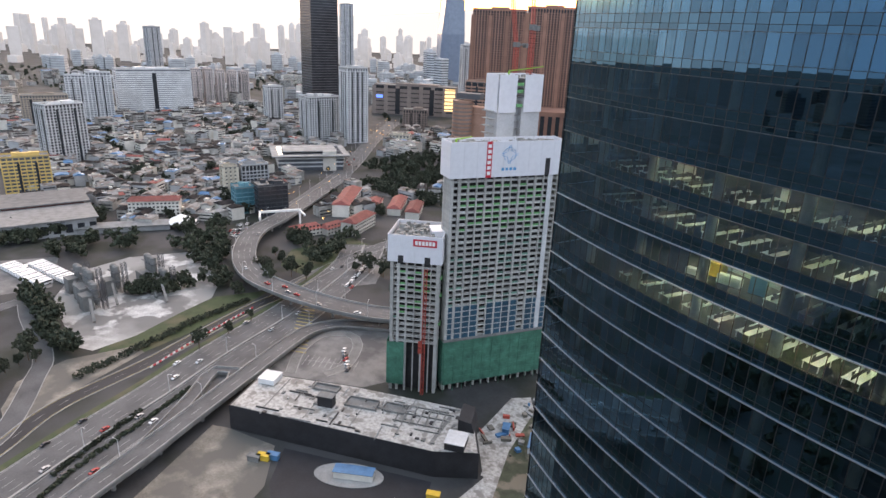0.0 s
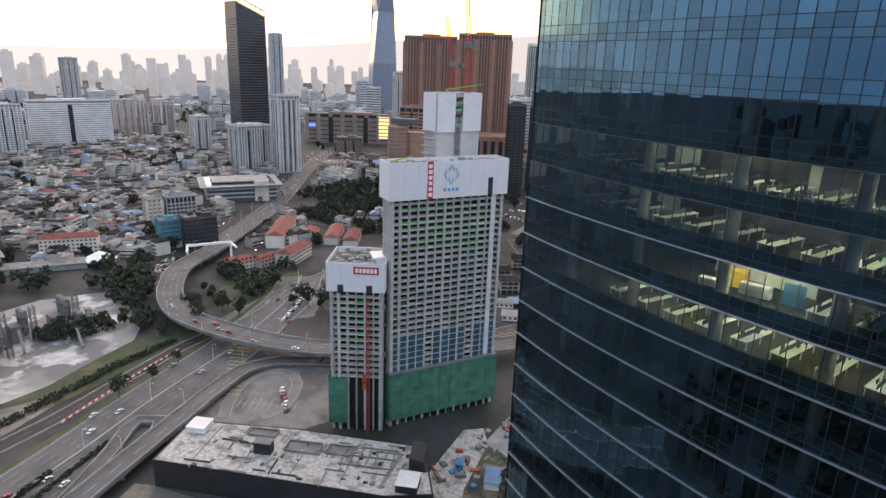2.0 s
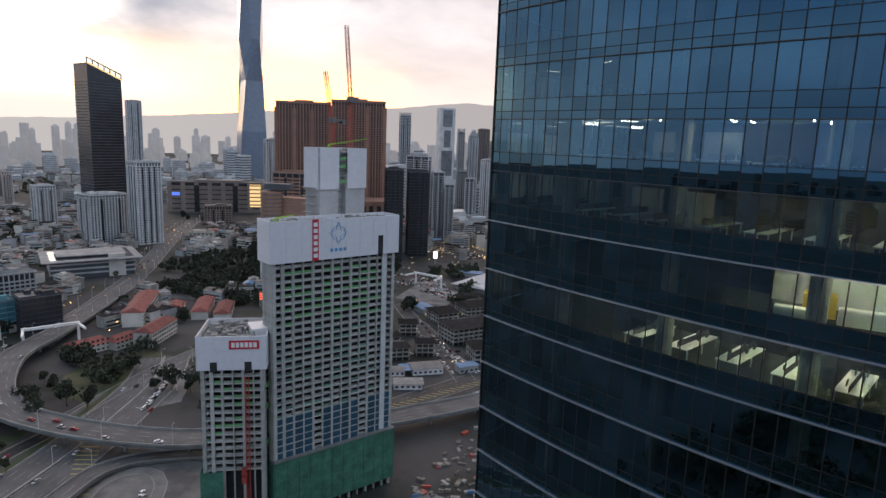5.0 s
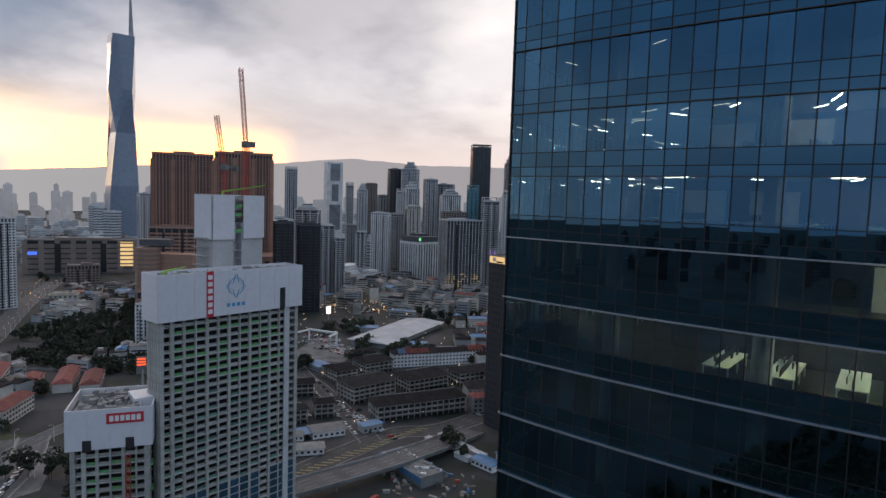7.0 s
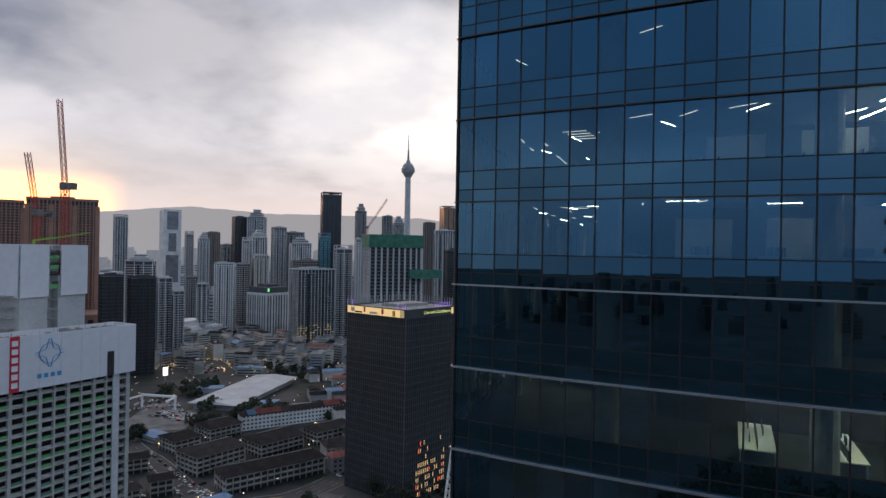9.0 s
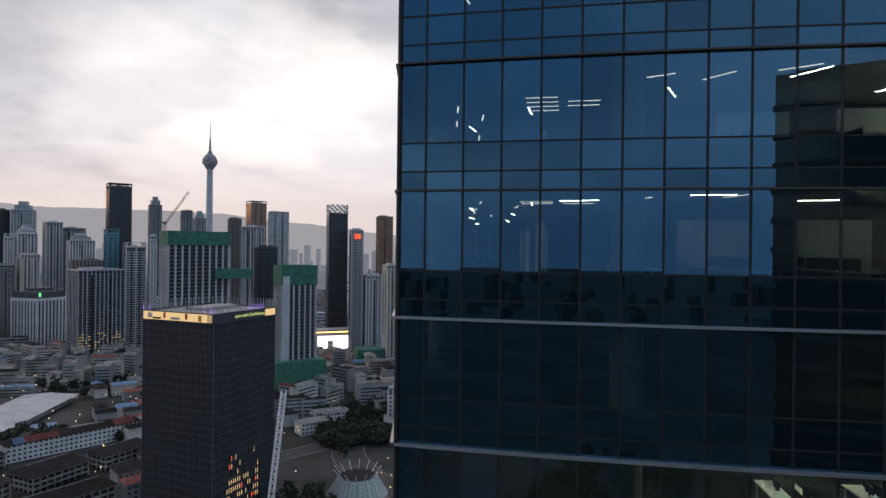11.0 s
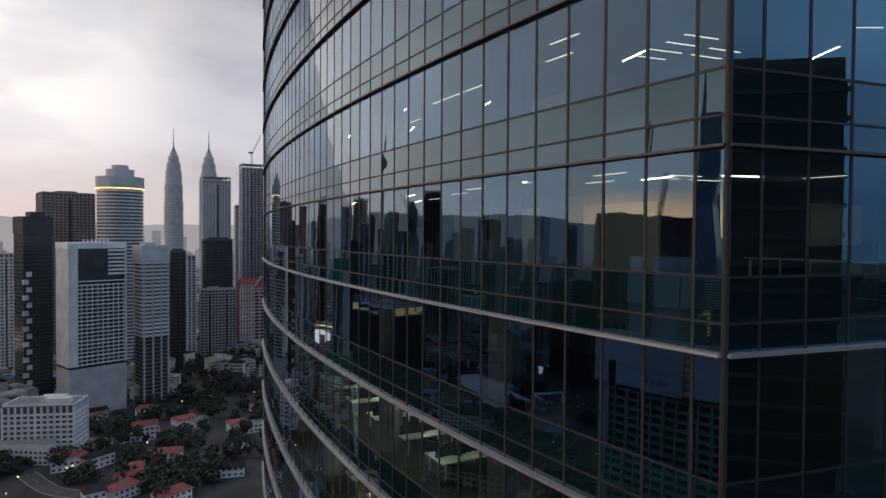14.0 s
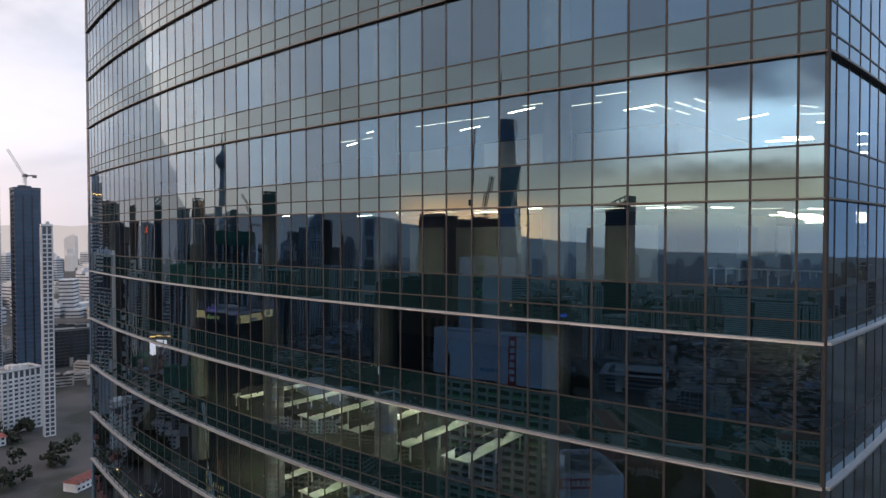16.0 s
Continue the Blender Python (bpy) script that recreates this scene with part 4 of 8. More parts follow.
part("sign", b, "sign_blue", t, "small blue lit sign")
tower("office_building", -749.0, 724.0, 42.0, 30.0, 36.0, 42.0, "brown", "Dull brown block beside the long mall", 0)
tower("office_building", -651.0, 593.0, 32.0, 18.0, 16.0, 39.0, "beige", "Low beige building near park trees", 0)
tower("apartment_tower", -717.9, 1301.5, 25.0, 22.5, 208.4, 38.3, "greyband", "Thin pale apartment tower far off", 0, form="cap")
tower("office_tower", -373.0, 643.4, 21.0, 16.8, 116.8, 43.9, "dark", "Dark glass office block", 0)
tower("office_tower", -365.4, 695.2, 26.6, 21.3, 112.7, 38.7, "dark", "Black glass office block with flat roof", 0)
tower("office_building", -447.5, 855.6, 36.3, 21.8, 127.6, 12.8, "whiteband", "White office building with ribbon windows", 0, form="step")
tower("office_building", -409.2, 847.0, 18.3, 12.8, 104.4, 39.0, "whiteband", "White stepped office building with long balconies", 0)
tower("office_building", -387.9, 844.2, 14.3, 10.0, 86.4, 37.9, "whiteband", "Low white wing of a stepped office building", 0)
tower("apartment_tower", -533.6, 1219.2, 14.0, 14.0, 173.2, 35.1, "greyband", "Slender grey apartment tower with pale bands", 0, form="cap")
tower("apartment_tower", -490.1, 1184.5, 18.6, 16.7, 164.5, 31.9, "palegrey", "Grey apartment tower with balconies far off", 0, form="step")
tower("apartment_block", -490.5, 1130.0, 20.3, 16.2, 92.6, 32.9, "grey", "Grey block among mid-rise towers", 0)
tower("office_building", -395.4, 950.1, 15.8, 11.1, 90.8, 1.9, "whiteband", "Small white office block with black ribbon windows", 0)
tower("office_building", -377.7, 996.0, 30.0, 24.0, 122.6, 10.2, "white", "White mid-rise block with small windows", 0)
tower("apartment_tower", -691.9, 1753.5, 33.5, 23.4, 189.5, 31.2, "brown", "Brown apartment tower far off", 0)
tower("apartment_tower", -589.5, 1576.3, 24.3, 19.4, 155.2, 35.1, "grey", "Grey apartment tower in the haze", 0)
tower("apartment_tower", -494.2, 1397.8, 27.6, 19.3, 217.9, 39.1, "darkbalc", "Dark glazed apartment tower in a cluster", 0)
tower("apartment_tower", -452.6, 1395.5, 35.9, 28.7, 218.2, 2.6, "greyband", "Grey apartment tower with dark slots", 0, form="step")
tower("apartment_tower", -400.1, 1161.8, 11.7, 11.7, 162.1, 23.5, "white", "Narrow white apartment tower", 0, form="cap")
tower("apartment_tower", -372.7, 1154.9, 27.2, 21.8, 168.6, 29.4, "whitedark", "White stepped apartment tower", 0, form="step")
tower("apartment_tower", -345.8, 1079.7, 24.6, 22.1, 135.5, 31.3, "cream", "Cream apartment tower with tall ribs", 0)
tower("apartment_block", -373.0, 1068.4, 21.9, 17.5, 119.8, 26.7, "grey", "Grey mid-rise apartment block", 0)
tower("apartment_tower", -356.1, 1232.1, 25.4, 20.3, 190.3, 33.7, "greyband", "Grey apartment tower with balconies", 0)
tower("apartment_tower", -330.0, 1260.0, 34.4, 20.6, 181.3, 2.3, "grey", "Grey apartment slab with dark windows", 0)
tower("apartment_tower", -292.3, 1152.0, 36.5, 32.8, 158.1, 23.8, "whitedark", "White round-shouldered apartment tower", 0, form="step")
tower("office_tower", -206.0, 957.4, 16.6, 15.0, 168.1, 23.7, "teal", "Slim teal glass tower", 0, form="cap")
tower("office_tower", -276.6, 1362.2, 40.6, 36.5, 267.9, 21.2, "dark", "Tall dark glass office tower with flat crown", 0, form="cap")
tower("office_tower", -254.9, 1664.2, 27.1, 24.4, 251.7, 18.5, "grey", "Grey office tower in the haze", 0, form="step")
tower("office_building", -174.1, 946.0, 25.6, 20.5, 149.3, 22.1, "whiteband", "White block with curved balcony bands", 0, form="cap")
tower("office_building", -146.9, 924.4, 7.7, 9.2, 164.9, 18.7, "white", "Narrow white office block", 0)
tower("office_building", -235.3, 953.5, 40.2, 20.1, 129.5, 23.4, "brown", "Dull brown block behind a finned tower", 0)
tower("apartment_tower", -162.0, 1472.2, 22.0, 19.8, 229.4, 16.1, "grey", "Grey tower behind green nets", 0)
tower("apartment_tower", -144.4, 1576.3, 26.0, 23.4, 218.0, 15.1, "greyband", "Grey round-topped tower behind green nets", 0, form="step")
tower("office_tower", -15.7, 1689.6, 41.7, 37.5, 264.3, 20.5, "orangeglass", "Tapered glass tower with warm light put into its colour", 0, form="cap")
tower("apartment_tower", -16.3, 1030.8, 33.4, 20.0, 183.3, 8.8, "whitedark", "White slab with square windows", 0)
tower("office_tower", -56.9, 1379.6, 24.5, 19.6, 210.9, 12.3, "brown", "Brown office tower far off", 0)
tower("apartment_tower", 46.0, 1887.1, 55.9, 33.5, 254.4, 6.6, "palegrey", "Pale apartment slab in the haze", 0)
tower("apartment_block", 2.1, 780.6, 24.4, 19.5, 150.8, 9.8, "darkbalc", "Dark open-framed block under construction", 0)
t = thing("hotel", pose(-311.2, 1014.5, 0, 0, 0, 57), "White and black vertically striped tower with dark crown", "hotel")
b = bmesh.new()
box(b, (0, 0, 37), (47, 47, 74))
part("glazing", b, "glass_dark", t, "black glass between piers")
b = bmesh.new()
box(b, (0, 0, 38), (3.0, 1.6, 70))
me = mesh_of(b, "pier", "w_palewhite")
for i in range(9):
    u = -23 + 46 * i / 8
    for px, py, turn in ((u, -23.6, 0), (u, 23.6, 0), (-23.6, u, 90), (23.6, u, 90)):
        part("pier", me, None, t, "", pose(px, py, 0, 0, 0, turn))
part("cornice", ring_mesh(49, 49, 4.0, 1.6, "cornice", "w_palewhite"), None, t, "", pose(0, 0, 74))
b = bmesh.new()
box(b, (0, 0, 80), (44, 44, 10))
box(b, (3, 4, 87), (26, 22, 5))
part("crown", b, "charcoal", t, "dark plant storey")
b = bmesh.new()
box(b, (-18, -22.3, 81), (3.4, 0.4, 5.5))
part("sign", b, "sign_green", t, "small green lit sign")
t = tower("office_tower", -211.0, 897.8, 56.5, 39.5, 119.0, 32.9, "darkstripe", "Dark glass block with pale vertical fins", 0)
b = bmesh.new()
box(b, (0, 0, 0), (2.2, 0.3, 1.3))
me = mesh_of(b, "lit_window", "lamp_dim")
rr = random.Random(44)
for k in range(9):
    for i in range(15):
        if rr.random() < 0.42:
            part("lit_window", me, None, t, "dim warm lit window", pose(-26 + 52 * i / 14, -20.0, 9 + 3.7 * k))
        if rr.random() < 0.3 and i < 9:
            part("lit_window", me, None, t, "dim warm lit window", pose(28.5, -17 + 34 * i / 8, 9 + 3.7 * k, 0, 0, 90))
t = thing("shopping_centre", pose(-408.5, 920, 0, 0, 0, 72), "Low white shopping centre with stepped roofs and louvred end", "shopping centre")
b = bmesh.new()
box(b, (0, 0, 12.5), (95, 80, 25))
part("wall", b, "w_palewhite", t, "blank pale front")
# panel painted near-black for the shade between the louvres
b = bmesh.new()
box(b, (-47.6, 0, 13.5), (0.6, 76, 22))
part("car_deck", b, "void_shade", t, "dark panel for shaded parking decks")
b = bmesh.new()
box(b, (0, 0, 0), (1.0, 79, 1.5))
me = mesh_of(b, "louvre", "w_palewhite")
for i in range(6):
    part("louvre", me, None, t, "", pose(-48.0, 0, 4 + 4.0 * i))
b = bmesh.new()
box(b, (0, 0, 25.2), (93, 78, 0.5))
part("roof", b, "roof_grey", t)
for c, s_, mm in (((8, 6, 28), (70, 50, 6), "w_grey"), ((14, 14, 33), (56, 30, 5), "w_palewhite"), ((-22, 10, 30), (24, 26, 9), "charcoal"), ((30, -26, 27), (22, 16, 4), "w_palewhite"), ((-30, -24, 27), (14, 10, 4), "concrete_dark")):
    b = bmesh.new()
    box(b, c, s_)
    part("roof_storey", b, mm, t)
b = bmesh.new()
bmesh.ops.create_cone(b, cap_ends=True, segments=28, radius1=17, radius2=13, depth=5, matrix=Matrix.Translation((-8, -14, 28)))
part("skylight", b, "w_palegrey", t, "shallow round skylight")
t = tower("office_tower", 122.0, 836.7, 16.3, 14.7, 175.7, 1.3, "palegrey", "Slim pale grey tower", 0)
b = bmesh.new()
box(b, (0, -7.6, 168), (9, 0.4, 7))
part("display", b, "sign_red", t, "small red lit display")
tower("office_tower", 227.2, 1180.2, 28.9, 26.0, 212.3, -1.2, "orangeglass", "Glass tower with warm light painted orange in its glass", 0)
tower("apartment_block", 146.3, 836.8, 24.9, 20.0, 113.6, 4.7, "whitedark", "White block with a grid of windows", 0)
tower("apartment_tower", 155.1, 747.2, 21.0, 18.9, 130.1, 7.8, "cream", "Cream apartment tower with small windows", 0)
tower("office_tower", 255.1, 874.1, 56.8, 39.8, 200.2, -6.6, "brown", "Brown stepped office tower", 0)
tower("hotel", 122.0, 479.8, 44.4, 22.2, 36.7, -39.9, "white", "Low white hotel with small square windows", 1)
tower("construction_tower", 474.0, 804.7, 31.3, 25.1, 244.8, -21.4, "greyband", "Tower under construction with open floors and cranes", 0, form="cap")
tower("office_tower", 477.7, 743.9, 33.2, 26.6, 256.1, -25.6, "bluedark", "Tall dark blue glass tower with stepped flat top", 0, form="step")
tower("apartment_tower", 502.1, 732.7, 15.7, 15.7, 254.7, -27.3, "greyband", "Grey banded wing of a tall dark tower", 0)
tower("apartment_tower", 489.3, 939.0, 41.7, 33.3, 235.4, -18.3, "palegrey", "Pale ribbed tower with a plain cap", 0, form="cap")
tower("office_tower", 420.1, 803.1, 35.4, 28.3, 143.9, -18.6, "dark", "Dark glass tower in front of twin spires", 0)
tower("office_tower", 589.6, 1042.2, 12.7, 11.5, 202.8, -20.2, "whiteband", "Slim white tower with ribbon windows", 0)
tower("office_tower", 312.3, 692.2, 16.0, 12.8, 131.6, -15.5, "dark", "Black glass block with flat roof", 0)
tower("apartment_block", 341.9, 719.5, 9.7, 7.8, 125.6, -16.5, "whiteband", "White banded slab beside a black block", 0)
tower("office_building", 371.3, 711.1, 40.4, 20.2, 84.0, -22.7, "grey", "Low grey office podium with framed front", 0)
tower("construction_tower", 376.3, 515.7, 19.5, 15.6, 191.7, -25.6, "bluedark", "Dark tower under construction with blue top", 0)
tower("apartment_tower", 334.3, 440.7, 7.1, 5.7, 159.5, -28.9, "whiteband", "White apartment tower with balconies", 0)
tower("shopping_centre", 544.0, 668.7, 73.0, 51.1, 41.7, -30.5, "dark", "Dark low shopping centre with flat roof", 0)
tower("hotel", 338.2, 480.5, 28.3, 19.8, 47.2, -12.1, "white", "White hotel block with small windows", 1)


# ---- towers under construction ----
def lattice(bm, a, b, w, n, r=0.12):
    """A square lattice mast or jib from a to b."""
    a, b = Vector(a), Vector(b)
    q = (b - a).to_track_quat("Z", "Y")
    x, y = q @ Vector((w / 2, 0, 0)), q @ Vector((0, w / 2, 0))
    cs = [x + y, x - y, -x - y, -x + y]
    for c in cs:
        beam(bm, a + c, b + c, r)
    for i in range(n):
        p, s = a + (b - a) * i / n, a + (b - a) * (i + 1) / n
        for j in range(4):
            c, e = cs[j], cs[(j + 1) % 4]
            beam(bm, p + c, s + e, r * 0.6)
            beam(bm, p + c, p + e, r * 0.6)


def shell_tower(label, x, y, rz, w, d, z_rows, fh, rows, z_panel, z_top, bays_n, blue_rows, greens, seed):
    """A bare concrete frame tower: origin at the front left foot, x along its front, y to the back."""
    r = random.Random(seed)
    t = thing("construction_tower", pose(x, y, 0, 0, 0, rz), label, "construction tower")
    # solid box; the shade of the empty rooms is in its colour
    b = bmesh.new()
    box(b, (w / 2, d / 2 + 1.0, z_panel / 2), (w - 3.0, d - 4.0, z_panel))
    part("inner_wall", b, "void_shade", t, "near-black box for unlit rooms behind the frame")
    b = bmesh.new()
    box(b, (w / 2, d / 2, 0), (w + 0.3, d + 0.3, 0.42))
    slab_me = mesh_of(b, "floor_slab", "concrete_light")
    b = bmesh.new()
    box(b, (w / 2, 0.9, 0.5), (w - 0.4, 0.2, 0.6))
    box(b, (0.25, d / 2, 0.62), (0.16, d - 1, 1.0))
    box(b, (w - 0.25, d / 2, 0.62), (0.16, d - 1, 1.0))
    rail_me = mesh_of(b, "upstand", "concrete_light")
    bay = w / bays_n
    for i in range(rows + 1):
        z = z_rows + fh * i
        part("floor_slab", slab_me, None, t, "", pose(0, 0, z))
        if i < rows:
            part("upstand", rail_me, None, t, "", pose(0, 0, z))
    i = 0
    for j in range(bays_n + 1):
        b = bmesh.new()
        wide = 1.3 if j in (0, 1, bays_n) else (0.95, 0.5)[j % 2]
        box(b, (0, 0, z_panel / 2), (wide, 1.1, z_panel))
        part("column", b, "concrete_light", t, "", pose(min(max(j * bay, 0.7), w - 0.7), 0.33, 0))
    for j in range(6):
        b = bmesh.new()
        box(b, (0, 0, z_panel / 2), (0.7, 0.9, z_panel))
        me = mesh_of(b, "column", "concrete_light")
        for xx in (0.1, w - 0.1):
            part("column", me, None, t, "", pose(xx, 1.0 + (d - 2) * j / 5, 0))
    b = bmesh.new()
    box(b, (0, 0, 0), (bay * 0.86, 0.08, 0.95))
    gm = mesh_of(b.copy(), "safety_net", "net_bright")
    tm = mesh_of(b, "safety_net", "net_teal")
    for i in range(rows):
        top = i >= rows - 9
        for j in range(1 if top else 0, bays_n - 1):
            k = r.random()
            if top and i < rows - 1 and k < 0.5:
                part("safety_net", gm, None, t, "bright green safety net", pose(bay * (j + 0.5), 0.3, z_rows + fh * i + 0.72))
            elif k < 0.34 and i < rows - 1 and i > 2:
                part("safety_net", tm, None, t, "dull teal green safety net", pose(bay * (j + 0.5), 0.42, z_rows + fh * i + 0.7))
    for i in greens:
        b = bmesh.new()
        box(b, (w + 0.5, d / 2, z_rows + fh * i + 0.4), (1.2, d * 0.8, 0.15))
        part("catch_net", b, "net_bright", t, "green catch net")
    if blue_rows:
        lo, hi = z_rows, z_rows + fh * blue_rows
        b = bmesh.new()
        box(b, (0, 0, (lo + hi) / 2), (bay * 0.93, 0.1, hi - lo))
        bl = mesh_of(b, "blue_sheet", "tarp_blue")
        for j in range(bays_n):
            if j not in (4, 9):
                part("blue_sheet", bl, None, t, "blue glazing sheet", pose(bay * (j + 0.5), -0.06, 0))
    # climbing screen panels
    n = max(3, round(w / 6.0))
    b = bmesh.new()
    box(b, (0, 0, 0), ((w + 2.5) / n - 0.05, 0.35, z_top - z_panel))
    pm = mesh_of(b, "screen_panel", "white_panel")
    b = bmesh.new()
    box(b, (0, 0, 0), ((d + 1.8) / 4 - 0.06, 0.35, z_top - z_panel))
    sm = mesh_of(b, "screen_panel", "white_panel")
    zc = (z_panel + z_top) / 2
    for j in range(n):
        u = (w + 2.5) * (j + 0.5) / n - 1.25
        part("screen_panel", pm, None, t, "white climbing screen panel", pose(u, -1.1, zc))
        part("screen_panel", pm, None, t, "white climbing screen panel", pose(u, d + 1.1, zc))
    for j in range(4):
        for xx in (-1.1, w + 1.1):
            part("screen_panel", sm, None, t, "white climbing screen panel", pose(xx, (d + 1.8) * (j + 0.5) / 4 - 0.9, zc, 0, 0, 90))
    b = bmesh.new()
    box(b, (w / 2, d / 2, z_top - 2.5), (w, d, 0.3))
    for _ in range(60):
        box(b, (r.uniform(2, w - 2), r.uniform(1.5, d - 1.5), z_top - 1.8 + r.uniform(0, 1.0)), (r.uniform(0.3, 4), r.uniform(0.2, 1.6), r.uniform(0.4, 2.2)), r.choice((0, 90, 0, 90, 35)))
    for _ in range(14):
        x0, y0 = r.uniform(2, w - 2), r.uniform(2, d - 2)
        rod(b, (x0, y0, z_top - 2.4), (x0 + r.uniform(-0.3, 0.3), y0, z_top + r.uniform(-0.4, 1.2)), 0.07, seg=5)
    part("working_deck", b, "concrete_raw", t, "cluttered concrete working deck")
    return t


def bars(bm, x, y, z, w, h, n):
    """Plain bars in place of lettering, in a plane facing -y."""
    for i in range(n):
        box(bm, (x - w / 2 + w * (i + 0.5) / n, y, z), (w / n * 0.58, 0.06, h))


A1 = 63.6
t1 = shell_tower("Bare concrete tower under construction with white climbing screens", -136.4, 132.9, A1, 55.6, 9.5, 27.6, 2.9, 28, 108.0, 124.2, 13, 6, (11, 13, 15, 17, 19, 21, 22, 24, 25, 26, 27), 3)
b = bmesh.new()
box(b, (17.4, -1.36, 116.1), (2.7, 0.10, 16.4))
sign = part("sign_board", b, "red_sign", t1, "tall red sign board")
b = bmesh.new()
box(b, (0, 0, 0), (1.7, 0.06, 1.6))
me = mesh_of(b, "lettering_bar", "white_paint")
for i in range(6):
    part("lettering_bar", me, None, sign, "", pose(17.4, -1.45, 110.0 + i * 2.45))
b = bmesh.new()
for i in range(24):
    a0, a1_ = i * math.tau / 24, (i + 1) * math.tau / 24
    beam(b, (27.5 + 3.1 * math.cos(a0), -1.33, 118.3 + 3.1 * math.sin(a0)), (27.5 + 3.1 * math.cos(a1_), -1.33, 118.3 + 3.1 * math.sin(a1_)), 0.42, 0.08)
for a in (0, 90, 180, 270):
    ca, sa = math.cos(radians(a)), math.sin(radians(a))
    for e in (-1, 1):
        beam(b, (27.5 + 1.3 * ca - e * 1.1 * sa, -1.33, 118.3 + 1.3 * sa + e * 1.1 * ca), (27.5 + 4.3 * ca - e * 0.3 * sa, -1.33, 118.3 + 4.3 * sa + e * 0.3 * ca), 0.42, 0.09)
part("emblem", b, "blue_paint", t1, "pale blue round emblem")
b = bmesh.new()
box(b, (0, 0, 0), (1.3, 0.06, 1.3))
me = mesh_of(b, "lettering_bar", "blue_paint")
for i in range(4):
    part("lettering_bar", me, None, t1, "", pose(24.5 + 2.0 * i, -1.33, 111.6))
b = bmesh.new()
box(b, (27.8, -1.6, 15.4), (57, 0.2, 23.4))
for s in (-0.9, 56.5):
    box(b, (s, 4.2, 15.4), (0.2, 11.4, 23.4))
for i in range(19):
    box(b, (-0.6 + i * 3.15, -1.72, 15.4), (0.16, 0.1, 23.4))
for i in range(8):
    box(b, (27.8, -1.73, 4.6 + i * 3.0), (57, 0.1, 0.22))
net = part("debris_net", b, "net_green", t1, "dark green debris net")
for j in range(12):
    b = bmesh.new()
    rod(b, (56 * j / 11 - 0.2, -1.9, 0), (56 * j / 11 - 0.2, -1.9, 28), 0.1, seg=6)
    part("scaffold_pole", b, "net_green", t1)
b = bmesh.new()
box(b, (27.8, -0.6, 27.6), (57, 3.2, 0.5))
part("work_platform", b, "concrete_dark", t1)
b = bmesh.new()
box(b, (50.2, -0.35, 68), (2.2, 0.5, 80))
part("shear_wall", b, "w_palegrey", t1, "smooth grey vertical wall strip")

A2 = 34.4
# plate on the screen face, painted dark as the shade of a notch
b = bmesh.new()
box(b, (47.6, -1.32, 112.0), (2.4, 0.14, 8.0))
part("screen_opening", b, "void_shade", t1, "dark plate standing for a notch in the screen")
t2 = shell_tower("Lower concrete tower under construction with white screens", -155.8, 115.0, A2, 23, 22, 27.0, 2.95, 14, 68.3, 81.5, 6, 0, (3, 8, 11), 4)
b = bmesh.new()
box(b, (16.2, -1.36, 78.2), (11.0, 0.10, 3.4))
sign = part("sign_board", b, "red_sign", t2, "wide red sign board")
b = bmesh.new()
box(b, (0, 0, 0), (1.2, 0.06, 1.9))
me = mesh_of(b, "lettering_bar", "white_paint")
for i in range(6):
    part("lettering_bar", me, None, sign, "", pose(12.2 + 1.6 * i, -1.45, 78.2))
b = bmesh.new()
box(b, (3.2, -1.5, 15.5), (8.5, 0.2, 23))
box(b, (-1.2, 8, 15.5), (0.2, 16, 23))
part("debris_net", b, "net_green", t2, "dark green debris net")
# plates on the screen face, painted dark as shaded openings
for x in (5.0, 17.5):
    b = bmesh.new()
    box(b, (x, -1.32, 69.6), (2.6, 0.14, 3.8))
    part("screen_opening", b, "void_shade", t2, "dark plate standing for an opening in the screen")
# hoist mast and dark link block beside it
b = bmesh.new()
lattice(b, (17, -2.0, 0), (17, -2.0, 66), 1.4, 44, 0.16)
part("hoist_mast", b, "steel_red", t2, "red hoist mast")
b = bmesh.new()
for z in (24.0, 27.5):
    box(b, (15.4, -2.2, z), (1.6, 1.6, 2.6))
part("hoist_cage", b, "steel_red", t2)
link = thing("link_block", pose(-143.2, 129.6, 0, 0, 0, 52), "Dark bare concrete link between the two towers", "building")
# near-black box, painted as the shade between the link's slabs
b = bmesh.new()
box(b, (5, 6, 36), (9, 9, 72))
part("inner_wall", b, "void_shade", link)
b = bmesh.new()
box(b, (5, 6, 0), (10, 10, 0.5))
me = mesh_of(b, "floor_slab", "concrete_dark")
for i in range(22):
    part("floor_slab", me, None, link, "", pose(0, 0, 3.3 * i))
b = bmesh.new()
box(b, (5, 6, 76), (10.4, 10.4, 12))
part("screen_panel", b, "white_panel", link)

core = thing("lift_core_tower", pose(-144.6, 174.0, 0, 0, 0, 74), "Concrete lift core tower with white climbing screens", "construction tower")
b = bmesh.new()
for x0, x1 in ((0, 10.4), (14.6, 26)):
    box(b, ((x0 + x1) / 2, 5, 70), (x1 - x0, 10, 140))
box(b, (12.5, 6.5, 70), (4.2, 7, 140))
part("core_wall", b, "w_palegrey", core)
for x, w_ in ((4.9, 10.6), (20.6, 11.2)):
    b = bmesh.new()
    box(b, (x, -0.6, 142.2), (w_, 0.4, 18))
    part("screen_panel", b, "white_panel", core)
for x in (-0.7, 26.7):
    b = bmesh.new()
    box(b, (x, 5, 142.2), (0.4, 10, 18))
    part("screen_panel", b, "white_panel", core)
b = bmesh.new()
box(b, (13, 10.6, 142.2), (26, 0.4, 18))
